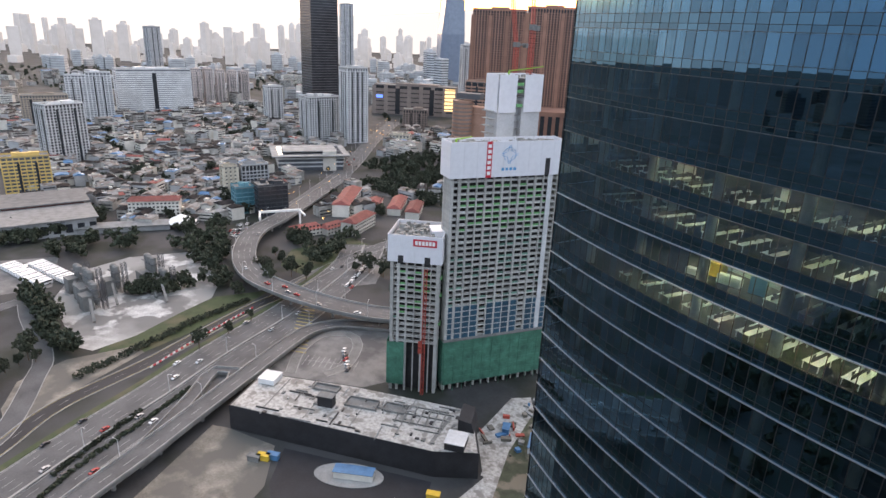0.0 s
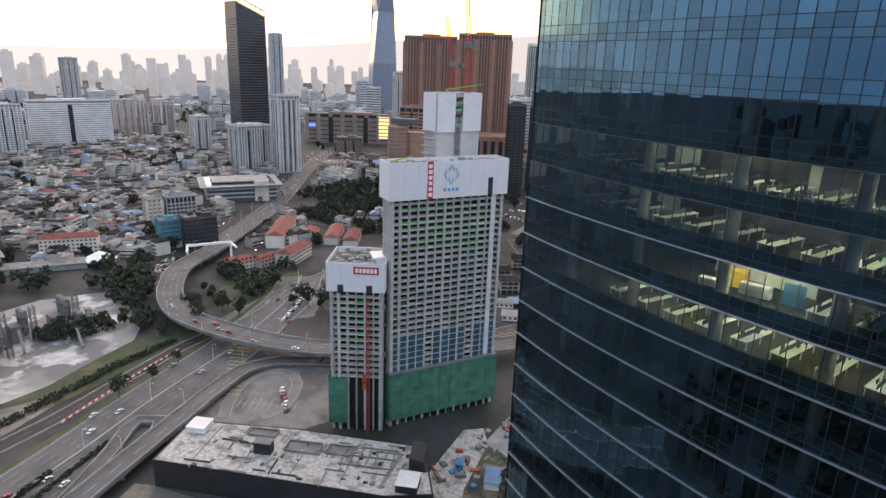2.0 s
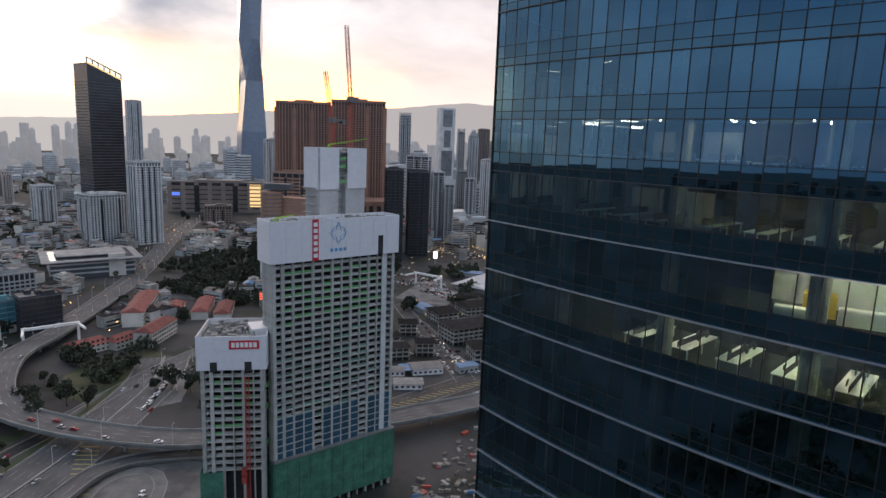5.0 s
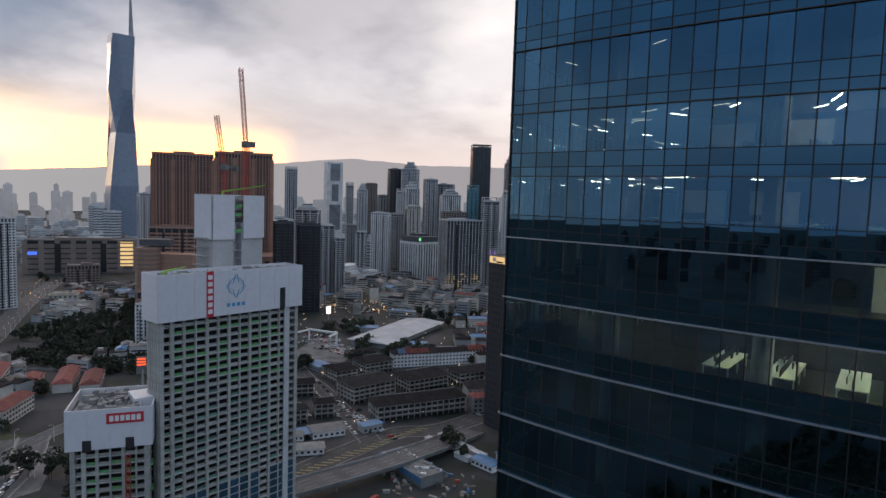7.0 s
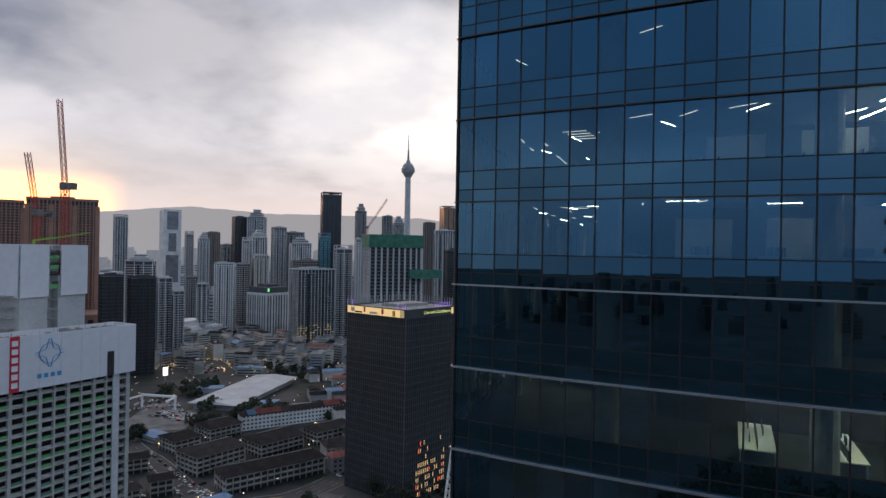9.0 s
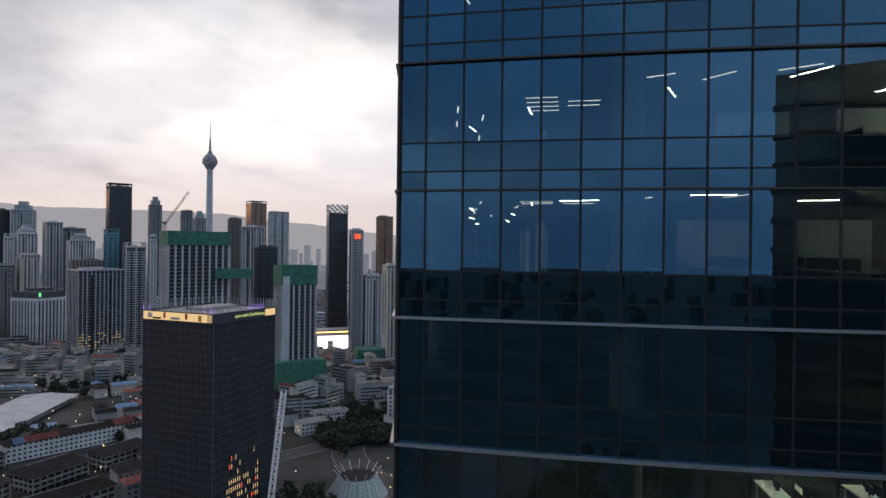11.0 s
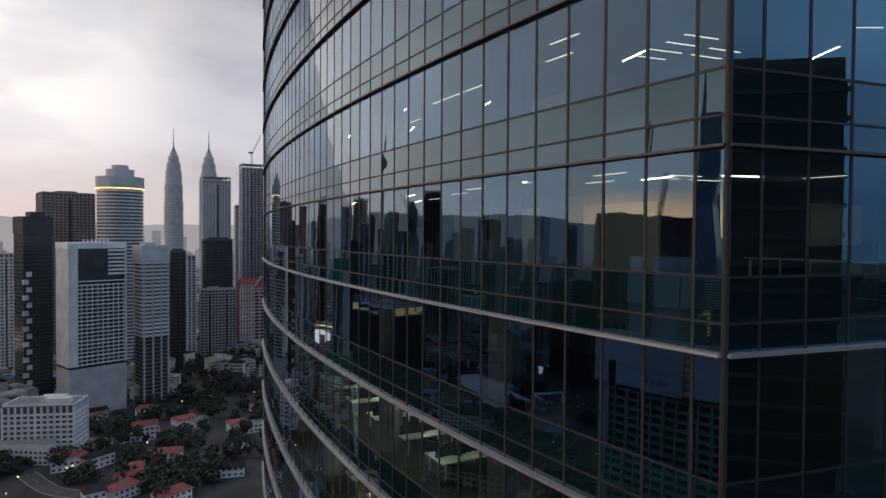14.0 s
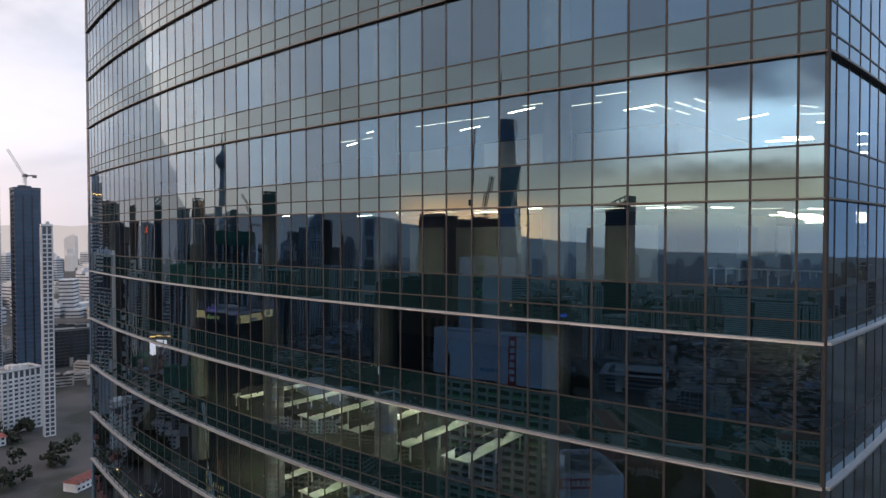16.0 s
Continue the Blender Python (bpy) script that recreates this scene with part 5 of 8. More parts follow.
part("screen_panel", b, "white_panel", core)
b = bmesh.new()
box(b, (12.5, 0.5, 0), (3.8, 1.4, 0.25))
me = mesh_of(b, "gap_floor", "concrete_raw")
for i in range(12):
    part("gap_floor", me, None, core, "", pose(0, 0, 108 + 3.4 * i))
for i in (3, 8, 10, 11):
    b = bmesh.new()
    box(b, (12.5, -0.4, 109.3 + 3.4 * i), (3.8, 0.12, 1.5))
    part("safety_net", b, "net_bright", core, "green safety net in the gap")
b = bmesh.new()
box(b, (13, 5, 149.4), (25, 9.4, 0.4))
for k in range(14):
    box(b, (2 + k * 1.7, 2 + (k * 37 % 60) / 10, 150.2), (0.5 + k % 3 * 0.6, 0.6 + k % 4 * 0.4, 1.4), k * 23)
part("working_deck", b, "concrete_raw", core)
b = bmesh.new()
for i in range(9):
    box(b, (-2.0, 5, 105 + 3.6 * i), (3.0, 7, 0.3))
part("side_floor", b, "concrete_raw", core, "open floors beside the core")


def tower_crane(x, y, z0, z1, jib_to, label, colour, base=0):
    c = thing("tower_crane", pose(x, y, z0), label, "crane", "tower cranes")
    b = bmesh.new()
    lattice(b, (0, 0, 0), (0, 0, z1 - z0), 2.0, max(6, int((z1 - z0) / 2.2)), 0.26)
    part("mast", b, colour, c, "lattice mast")
    b = bmesh.new()
    j = Vector(jib_to) - Vector((x, y, z0))
    lattice(b, (0, 0, z1 - z0), j, 1.5, max(8, int((j - Vector((0, 0, z1 - z0))).length / 2.4)), 0.22)
    part("jib", b, colour, c, "raised lattice jib")
    b = bmesh.new()
    box(b, (0, 0, z1 - z0 + 1.2), (2.6, 3.2, 2.6))
    back = Vector((-j.x, -j.y, 0)).normalized() * 7
    beam(b, (0, 0, z1 - z0 + 1), (back.x, back.y, z1 - z0 + 1.5), 1.4, 1.0)
    box(b, (back.x, back.y, z1 - z0 + 0.8), (2.4, 2.4, 2.4))
    part("cab", b, "concrete_dark", c, "cab and counterweight")
    return c


# ---- black office tower with lit crown ----
blk = thing("black_office_tower", pose(-31.4, 371.0, 0, 0, 0, 51.0) @ Matrix.Diagonal((1.13, 1.13, 1.085, 1)), "Black glass office tower with vertical fins and lit crown", "office tower")
b = bmesh.new()
box(b, (0, 0, 52), (45, 45, 104))
part("glazing", b, "glass_dark", blk)
b = bmesh.new()
box(b, (0, 0, 51), (0.35, 0.7, 102))
me = mesh_of(b, "fin", "charcoal")
for i in range(31):
    u = -22.5 + 45 * i / 30
    for px, py, turn in ((u, -22.7, 0), (u, 22.7, 0), (-22.7, u, 90), (22.7, u, 90)):
        part("fin", me, None, blk, "", pose(px, py, 0, 0, 0, turn))
me = ring_mesh(45.5, 45.5, 0.5, 0.3, "floor_band", "charcoal")
for i in range(26):
    part("floor_band", me, None, blk, "", pose(0, 0, 4 * i + 2))
part("crown_band", ring_mesh(46.2, 46.2, 5.0, 0.5, "crown_band", "w_dark"), None, blk, "", pose(0, 0, 104.5))
b = bmesh.new()
box(b, (-23.25, 1, 104.5), (0.2, 42, 4.0))
shown = part("display", b, "screen_amber", blk, "glowing amber display")
for y0, w_, z_, h_, mm in ((-20.5, 3.0, 104.5, 3.9, "lamp_dim"), (-14.5, 2.0, 104.3, 3.0, "steel_yellow"), (-6.0, 1.6, 104.9, 3.0, "red_sign"), (1.0, 6.0, 103.6, 1.2, "w_cream"), (8.0, 1.4, 105.0, 2.8, "red_sign"), (13.0, 5.5, 103.3, 0.9, "roof_dark"), (17.5, 3.0, 104.6, 2.4, "w_cream")):
    b = bmesh.new()
    box(b, (-23.39, y0, z_), (0.06, w_, h_))
    part("display_motif", b, mm, shown, "plain coloured shape on the display")
b = bmesh.new()
box(b, (18, -23.25, 104.5), (8, 0.2, 3.6))
part("display", b, "screen_amber", blk, "glowing amber display")
b = bmesh.new()
box(b, (0, 0, 106), (44, 44, 0.4))
box(b, (4, 3, 107), (24, 14, 1.6))
part("roof", b, "concrete", blk)
b = bmesh.new()
box(b, (0, 0, 1.5), (0.22, 0.22, 3.6))
me = mesh_of(b, "crown_post", "sign_violet")
b = bmesh.new()
box(b, (0, 0, 2.2), (0.25, 0.25, 5.2))
plain = mesh_of(b, "crown_post", "w_grey")
for i in range(24):
    u = -22.5 + 45 * i / 23
    for px, py in ((u, -22.8), (-22.8, u), (u, 22.8), (22.8, u)):
        lit = (py == -22.8 and 11 < i < 19) or (px == -22.8 and i in (0, 1, 3, 21, 23))
        part("crown_post", me if lit else plain, None, blk, "violet lit post" if lit else "", pose(px, py, 106.5))
b = bmesh.new()
box(b, (0, 0, 0), (0.7, 0.16, 2.4))
lit_me = [mesh_of(b.copy(), "lit_window", "screen_amber"), mesh_of(b, "lit_window", "sign_red")]
rr = random.Random(12)
for i in range(16):
    for k in range(8):
        if rr.random() < 0.75 - 0.08 * k:
            u = -22.5 + 45 * (i + 6.5) / 30
            part("lit_window", lit_me[1 if rr.random() < 0.2 else 0], None, blk, "warm lit window", pose(u, -22.52, 4 * k + 3.6))
txt = bpy.data.curves.new("slogan", "FONT")
txt.body, txt.size, txt.extrude, txt.align_x, txt.align_y = "Live with Confidence", 2.6, 0.05, "CENTER", "CENTER"
txt.materials.append(M["sign_lime"])
tob = new("slogan", txt)
tob.parent = blk
tob.matrix_basis = pose(2, -23.4, 104.5, 90, 0, 0)
tob["label"] = "lit slogan on the crown"

# ---- brown twin towers and their podium ----
def brown_tower(x, y, rz, w, d, h, label):
    t = thing("hotel_tower", pose(x, y, 0, 0, 0, rz), label, "hotel", "brown twin towers")
    b = bmesh.new()
    box(b, (0, 0, h / 2), (w - 1.2, d - 1.2, h))
    part("glazing", b, "glass_dark", t)
    b = bmesh.new()
    box(b, (0, 0, 0), (w - 0.2, d - 0.2, 1.1))
    me = mesh_of(b, "floor_band", "w_terracotta")
    for i in range(int(h / 3.3)):
        part("floor_band", me, None, t, "", pose(0, 0, 3.3 * i + 0.6))
    b = bmesh.new()
    box(b, (0, 0, h / 2), (1.5, 0.9, h))
    me = mesh_of(b, "pier", "w_terracotta")
    for px, py, turn in bays(w, d, 4.2):
        part("pier", me, None, t, "", pose(px, py, 0, 0, 0, turn))
    for px, py in ((-w / 2, -d / 2), (w / 2, -d / 2), (-w / 2, d / 2), (w / 2, d / 2), (-w / 6, -d / 2), (w / 6, -d / 2)):
        b = bmesh.new()
        box(b, (px, py, h / 2 - 3), (5, 3, h - 6))
        part("corner_shaft", b, "w_terracotta", t)
    b = bmesh.new()
    box(b, (0, 0, h + 1.5), (w + 2.5, d + 2.5, 3))
    box(b, (0, 0, h + 4.2), (w * 0.35, d * 0.5, 3))
    part("roof", b, "w_terracotta", t)
    return t


brown_tower(-556, 700, 34.6, 74, 46, 199, "Tall brown terracotta hotel tower with deep window bays")
brown_tower(-492, 744, 34.6, 74, 46, 204, "Tall brown terracotta hotel tower with deep window bays")
mall = thing("shopping_centre", pose(-490, 668, 0, 0, 0, 34.6), "Brown terracotta shopping podium below twin towers", "shopping centre")
b = bmesh.new()
box(b, (0, 0, 35), (170, 60, 70))
part("body", b, "w_terracotta", mall)
for i in range(16):
    b = bmesh.new()
    box(b, (-78 + i * 10.4, -30.4, 38), (5.5, 1.0, 52))
    part("window_bay", b, "glass_dark", mall)

# ---- tall faceted tower with spire ----
spire = thing("skyscraper", pose(-1326, 1450, 0, 0, 0, 43), "Very tall faceted blue glass skyscraper with spire", "skyscraper")
b = bmesh.new()
levels = ((0, 52, 0), (159, 50, 10), (307, 38, 22), (350, 37, 8), (424, 42, -6), (551, 41, 10), (574, 40, 14))
rings = []
for z, r_, tw in levels:
    rings.append([b.verts.new((r_ * math.cos(radians(tw * (1 if i % 2 else -1) + i * 45)) * (1.0 if i % 2 else 0.86), r_ * math.sin(radians(tw * (1 if i % 2 else -1) + i * 45)) * (1.0 if i % 2 else 0.86), z)) for i in range(8)])
for r_, s in zip(rings, rings[1:]):
    for i in range(8):
        b.faces.new((r_[i - 1], r_[i], s[i]))
        b.faces.new((r_[i - 1], s[i], s[i - 1]))
b.faces.new(rings[-1])
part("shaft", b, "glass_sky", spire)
b = bmesh.new()
rod(b, (26, 0, 565), (24, 0, 730), 7, 0.8, 8)
part("spire", b, "w_grey", spire)

# ---- communications tower with pod ----
kl = thing("telecom_tower", pose(-160, 2085, 0), "Slender concrete telecom tower with round pod and mast", "telecom tower")
prof = ((0, 24), (40, 13), (120, 11), (340, 9.5), (400, 9.0))
b = bmesh.new()
for (z0, r0), (z1, r1) in zip(prof, prof[1:]):
    rod(b, (0, 0, z0), (0, 0, z1), r0, r1, 16)
part("shaft", b, "w_palegrey", kl)
b = bmesh.new()
for z0, z1, r0, r1 in ((395, 412, 10, 21), (412, 420, 22, 23), (421, 427, 23, 22), (428, 434, 20, 19), (435, 442, 17, 13), (442, 452, 8, 7)):
    rod(b, (0, 0, z0), (0, 0, z1), r0, r1, 24)
part("pod", b, "w_grey", kl)
b = bmesh.new()
rod(b, (0, 0, 450), (0, 0, 490), 4, 2.4, 8)
rod(b, (0, 0, 490), (0, 0, 545), 1.8, 0.6, 6)
part("mast", b, "w_grey", kl)


# ---- twin spired towers ----
def spired(x, y, label):
    t = thing("twin_tower", pose(x, y, 0, 0, 0, 10), label, "skyscraper", "twin spired towers")
    for z0, z1, r0 in ((0, 250, 28), (250, 305, 26), (305, 345, 23.5), (345, 372, 20), (372, 392, 15), (392, 405, 10)):
        b = bmesh.new()
        bmesh.ops.create_cone(b, cap_ends=True, segments=16, radius1=r0, radius2=r0 * 0.965, depth=z1 - z0, matrix=pose(0, 0, (z0 + z1) / 2))
        shaft = part("shaft", b, "w_palegrey", t)
        b = bmesh.new()
        n = int((z1 - z0) / 5)
        for i in range(n):
            bmesh.ops.create_cone(b, cap_ends=True, segments=16, radius1=r0 + 0.9, radius2=r0 + 0.9, depth=1.6, matrix=pose(0, 0, z0 + 5 * i + 2))
        tagged(part("steel_band", b, "w_grey", shaft), kind="stuff")
    b = bmesh.new()
    rod(b, (0, 0, 405), (0, 0, 420), 7, 2.5, 12)
    rod(b, (0, 0, 420), (0, 0, 478), 1.8, 0.5, 8)
    bmesh.ops.create_icosphere(b, subdivisions=1, radius=3.5, matrix=pose(0, 0, 430))
    part("spire", b, "w_grey", t)


spired(870.6, 1910.5, "Stepped steel twin tower with spire")
spired(958.7, 1858.9, "Stepped steel twin tower with spire")

# ---- dark tower with slanted crown ----
sl = thing("office_tower", pose(-846, 592, 0, 0, 0, 80) @ Matrix.Diagonal((1.15, 1.15, 1.045, 1)), "Dark glass tower with slanted lit crown", "office tower")
b = bmesh.new()
vs = box(b, (0, 0, 113), (42, 34, 226))
for v in vs:
    if v.co.z > 100:
        v.co.z += -v.co.x * 0.45
part("glazing", b, "glass_dark", sl)
b = bmesh.new()
for i in range(53):
    box(b, (0, 0, 4.0 * i + 2), (42.5, 34.5, 0.9))
tagged(part("floor_band", b, "charcoal", sl), kind="stuff")
for x in (-21, -14, -7, 0, 7, 14, 21):
    b = bmesh.new()
    beam(b, (x, -17, 225 - x * 0.45), (x, -17, 233 - x * 0.45), 1.3)
    part("crown_post", b, "w_cream", sl, "pale crown post")
for z, mm in ((226, "screen_amber"), (233, "w_cream")):
    b = bmesh.new()
    beam(b, (-21, -17.2, z + 9.45), (21, -17.2, z - 9.45), 1.6)
    part("crown_rail", b, mm, sl, "slanted crown rail")

# ---- roads ----
ROADS = []


def road(name, pts, width, label, material="asphalt", z=0.06, lanes=0, kerb=True):
    z += 0.004 * len(ROADS)
    ROADS.append(name)
    line = smooth_line([(x, y, 0) for x, y in pts])
    b = bmesh.new()
    strip(b, line, -width / 2, width / 2, z, z - 0.3)
    ob = solo(name, b, material, label, "road", kind="structure")
    if kerb:
        b = bmesh.new()
        for s in (-1, 1):
            a = s * width / 2
            strip(b, line, min(a, a + s * 0.4), max(a, a + s * 0.4), z + 0.15, -0.2)
        solo("kerb", b, "concrete", "Pale concrete kerb along the road", "kerb", kind="structure")
    if lanes > 1:
        b = bmesh.new()
        for i in range(1, lanes):
            off = -width / 2 + width * i / lanes
            for j in range(0, len(line) - 1, 2):
                strip(b, line[j:j + 2], off - 0.06, off + 0.06, z + 0.014, z + 0.003)
        solo("lane_marking", b, "line_white", "Worn white lane dashes on asphalt", "road marking", kind="structure")
    return line


def viaduct(name, pts, width, label, pier_gap=28, thick=1.4, lanes=2):
    line = smooth_line(pts)
    t = thing(name, pose(0, 0, 0), label, "viaduct")
    b = bmesh.new()
    strip(b, line, -width / 2, width / 2, 0, -thick)
    part("deck", b, "concrete", t)
    b = bmesh.new()
    strip(b, line, -width / 2 + 0.6, width / 2 - 0.6, 0.03, -0.1)
    part("carriageway", b, "asphalt", t, "grey asphalt carriageway")
    for s in (-1, 1):
        b = bmesh.new()
        a = s * (width / 2 - 0.2)
        strip(b, line, a - 0.2, a + 0.2, 0.95, -thick - 0.1)
        part("parapet", b, "concrete", t, "pale concrete parapet")
    b = bmesh.new()
    for i in range(1, lanes):
        off = -width / 2 + 0.6 + (width - 1.2) * i / lanes
        for j in range(0, len(line) - 1, 2):
            strip(b, line[j:j + 2], off - 0.08, off + 0.08, 0.045, 0.035)
    tagged(part("lane_marking", b, "line_white", t), kind="stuff")
    run_ = 0.0
    for p, q in zip(line, line[1:]):
        run_ += (q - p).length
        if run_ > pier_gap and p.z > 3.5:
            run_ = 0.0
            b = bmesh.new()
            rod(b, (p.x, p.y, -0.5), (p.x, p.y, p.z - thick), 0.9, seg=12)
            d = (q - p).normalized()
            box(b, (p.x, p.y, p.z - thick - 0.5), (width * 0.7, 1.6, 1.0), math.degrees(math.atan2(d.y, d.x)) + 90)
            part("pier", b, "concrete", t)
    return line


viaduct("viaduct", [(-534.2, 390.8, 0.5), (-457.0, 279.4, 4), (-419.7, 229.6, 8), (-393.0, 184.9, 9), (-351.1, 150.9, 9), (-312.4, 135.7, 9), (-279.4, 136.0, 9), (-250.7, 141.3, 9), (-227.1, 148.8, 9), (-201.3, 162.6, 9), (-152.9, 205.4, 9), (-108.8, 264.2, 8), (-88.6, 305.1, 5), (-71.4, 350.4, 1)],
        17, "Curving concrete flyover with pale parapets", lanes=4)
viaduct("ramp_bridge", [(-135, -95, 9), (-152, -62, 8), (-170, -21, 7.5), (-179, 2, 7), (-193, 36, 7), (-207, 68, 6), (-223, 102, 4), (-230, 123, 2.5), (-225, 142, 1.4), (-204, 160, 0.9), (-182, 176, 0.7)], 10, "Raised concrete ramp beside the highway", 22, lanes=2)
viaduct("turning_ramp", [(-176, -20, 0.8), (-186, 1, 1.4), (-198, 21, 2), (-212, 41, 2), (-223, 54, 2), (-226, 61, 2), (-219, 67, 2), (-211, 61, 2.2), (-201, 42, 2.6), (-190, 20, 2.0), (-182, 2, 1.0)], 6.5, "Narrow concrete turning ramp looping beside the highway", 40, 1.2, 1)
highway = road("road", [(-150, -140), (-172, -90), (-199, -30), (-211, -2), (-225, 36), (-241, 75), (-260, 131), (-276, 165), (-300, 212), (-330, 248)], 33, "Wide grey multi-lane highway", lanes=8)
service = road("road", [(-190, -95), (-213, -62), (-232, -32), (-249, -5), (-260, 41), (-272, 77), (-284, 115), (-289, 140), (-300, 172)], 9, "Dark service road with a yellow edge beside the highway", "asphalt_dark", lanes=2)
road("road", [(-225, -60), (-241, -30), (-282, -5), (-304, 5), (-361, 14), (-384, 18), (-384, 5), (-372, -30)], 9, "Grey side road bending past the concrete plant", lanes=1)
road("road", [(-298, 158), (-308, 197), (-318, 248), (-322, 300)], 11, "Grey street inside the flyover bend", lanes=2)
road("road", [(-201, 88), (-216, 104), (-224, 124), (-215, 137), (-201, 133), (-187, 113), (-188, 100)], 5, "Kerbed loop lane round a parking lot", "concrete_dark", 0.09, lanes=1)
road("road", [(103, 453), (106, 412), (119, 386), (131, 351), (148, 320), (170, 280)], 10, "Quiet lane past red-roofed houses", "asphalt_mid", lanes=2)
b = bmesh.new()
for off in (-4.0, 4.0):
    strip(b, service, off - 0.12, off + 0.12, 0.09, 0.066)
solo("edge_marking", b, "line_yellow", "Yellow edge line along the service road", "road marking", kind="structure")
b = bmesh.new()
for off in (-15.9, -0.9, 0.9, 15.9):
    strip(b, highway, off - 0.1, off + 0.1, 0.085, 0.066)
solo("edge_marking", b, "line_white", "White edge lines along the highway", "road marking", kind="structure")
b = bmesh.new()
strip(b, highway, -0.5, 0.5, 0.85, 0.0)
solo("median_barrier", b, "concrete", "Pale concrete barrier between carriageways", "barrier", kind="structure")
b = bmesh.new()
strip(b, highway, -20.5, -17.2, 0.2, -0.2)
solo("verge", b, "grass", "Grass verge between highway and ramp", "verge", kind="structure")
avenue = road("road", [(-424, 216), (-450, 254), (-478, 297), (-521, 360), (-577, 435), (-711, 592), (-840, 760)], 22, "Long straight avenue with lit lamps", lanes=4)
road("road", [(-160.5, 239.7), (-149.4, 260.4), (-135.1, 296.4), (-117.4, 333.0), (-91.7, 349.6), (-44.3, 417.9), (30.6, 459.0), (94.4, 485.8), (190.8, 486.4)], 18, "City street with yellow hatching", "asphalt_mid", lanes=4)
road("road", [(-262, 462), (-227.5, 423.0), (-206.1, 403.1), (-174.8, 368.1), (-146.9, 334.9), (-128, 313)], 13, "Side street between shophouses", "asphalt_mid", lanes=2)
road("road", [(81.1, 304.7), (77.8, 361.9), (64.2, 403.1), (62.0, 458.0), (97.2, 540.3), (130.5, 672.1), (109.1, 985.7)], 24, "Lit road running to a junction", "asphalt_mid", lanes=4)
road("road", [(-369.6, 736.2), (-313.7, 771.9), (-218.9, 731.9), (-129.0, 744.0), (32.7, 751.0)], 24, "Busy street at a wide junction", "asphalt_mid", lanes=4)

# ---- black-walled podium, yards ----
pod = thing("podium_building", pose(0, 0, 0), "Low black-walled podium with stained concrete roof", "building")
corners = [Vector(v) for v in ((-179.5, 42.1, 0), (-94.6, 83.1, 0), (-81.5, 95.1, 0), (-102.0, 115.9, 0), (-153.9, 90.6, 0), (-192.4, 67.0, 0))]
b = bmesh.new()
lo = [b.verts.new(v) for v in corners]
hi = [b.verts.new(v + Vector((0, 0, 12))) for v in corners]
b.faces.new(hi)
for i in range(len(lo)):
    b.faces.new((lo[i - 1], lo[i], hi[i], hi[i - 1]))
part("wall", b, "black_wall", pod)
ctr = sum(corners, Vector()) / len(corners)
b = bmesh.new()
lo = [b.verts.new(ctr + (v - ctr) * 0.985 + Vector((0, 0, 12.02))) for v in corners]
hi = [b.verts.new(ctr + (v - ctr) * 0.985 + Vector((0, 0, 12.2))) for v in corners]
b.faces.new(hi)
for i in range(len(lo)):
    b.faces.new((lo[i - 1], lo[i], hi[i], hi[i - 1]))
part("roof", b, "slab_pale", pod, "stained pale concrete roof slab")


def patch(name, pts, material, label, z=0.03):
    b = bmesh.new()
    lo = [b.verts.new((x, y, z - 0.25)) for x, y in pts]
    hi = [b.verts.new((x, y, z)) for x, y in pts]
    b.faces.new(hi)
    for i in range(len(lo)):
        b.faces.new((lo[i - 1], lo[i], hi[i], hi[i - 1]))
    return solo(name, b, material, label, "ground", kind="structure")


patch("plot", [(-155.8, -24.2), (-187.2, 37.6), (-180.8, 41.5), (-155.6, 49.1), (-137.0, 32.2), (-114.1, -20.2)], "dirt", "Bare beige earth plot")
patch("car_park", [(-151.4, 51.0), (-93.1, 80.3), (-80.7, 61.6), (-111.8, 21.2), (-136.9, 34.2)], "asphalt_dark", "Fresh black asphalt yard", 0.035)
patch("car_park", [(-276, 480), (-288, 560), (-262, 570), (-232, 486), (-246, 469)], "lot_grey", "Bare grey lot beside the market hall", 0.05)
patch("car_park", [(-211, 81), (-223, 102), (-227, 118), (-226, 134), (-201, 157), (-160, 120), (-165, 106), (-201, 84)], "lot_grey", "Worn grey parking lot with white bays", 0.05)
patch("yard", [(-378, 33), (-415, 57), (-422, 97), (-403, 139), (-368, 134), (-330, 118), (-314, 105), (-306, 80), (-294, 49), (-292, 25), (-303, 20), (-349, 27)], "chalk", "Chalky white yard of a concrete plant", 0.04)
patch("plot", [(-263, -24), (-284, -12), (-291, 12), (-282, 44), (-272, 44), (-256, 2), (-242, -27)], "dirt", "Pale bare earth beside the side road", 0.035)
patch("verge", [(-265, 5), (-292, 30), (-306, 80), (-314, 108), (-300, 140), (-292, 120), (-278, 75)], "grass", "Scrubby grass verge by the service road", 0.03)
patch("green", [(-359, 197), (-335, 171), (-311, 172), (-304, 190), (-312, 250), (-352, 253)], "grass", "Mown grass inside the flyover bend", 0.03)
patch("car_park", [(-274, 174), (-300, 196), (-309, 244), (-296, 246), (-262, 200)], "lot_grey", "Grey car park with rows of small trees", 0.035)
patch("bus_park", [(-472, 27), (-456, 60), (-398, 38), (-405, 10)], "lot_grey", "Crowded grey bus park", 0.035)
patch("green", [(73, 384), (90, 396), (107, 380), (119, 355), (96, 345), (73, 364)], "grass", "Patchy grass and sand beside a lane", 0.03)
patch("plot", [(-160, 262), (-138, 306), (-112, 292), (-120, 262)], "asphalt_dark", "Dark muddy building plot", 0.03)
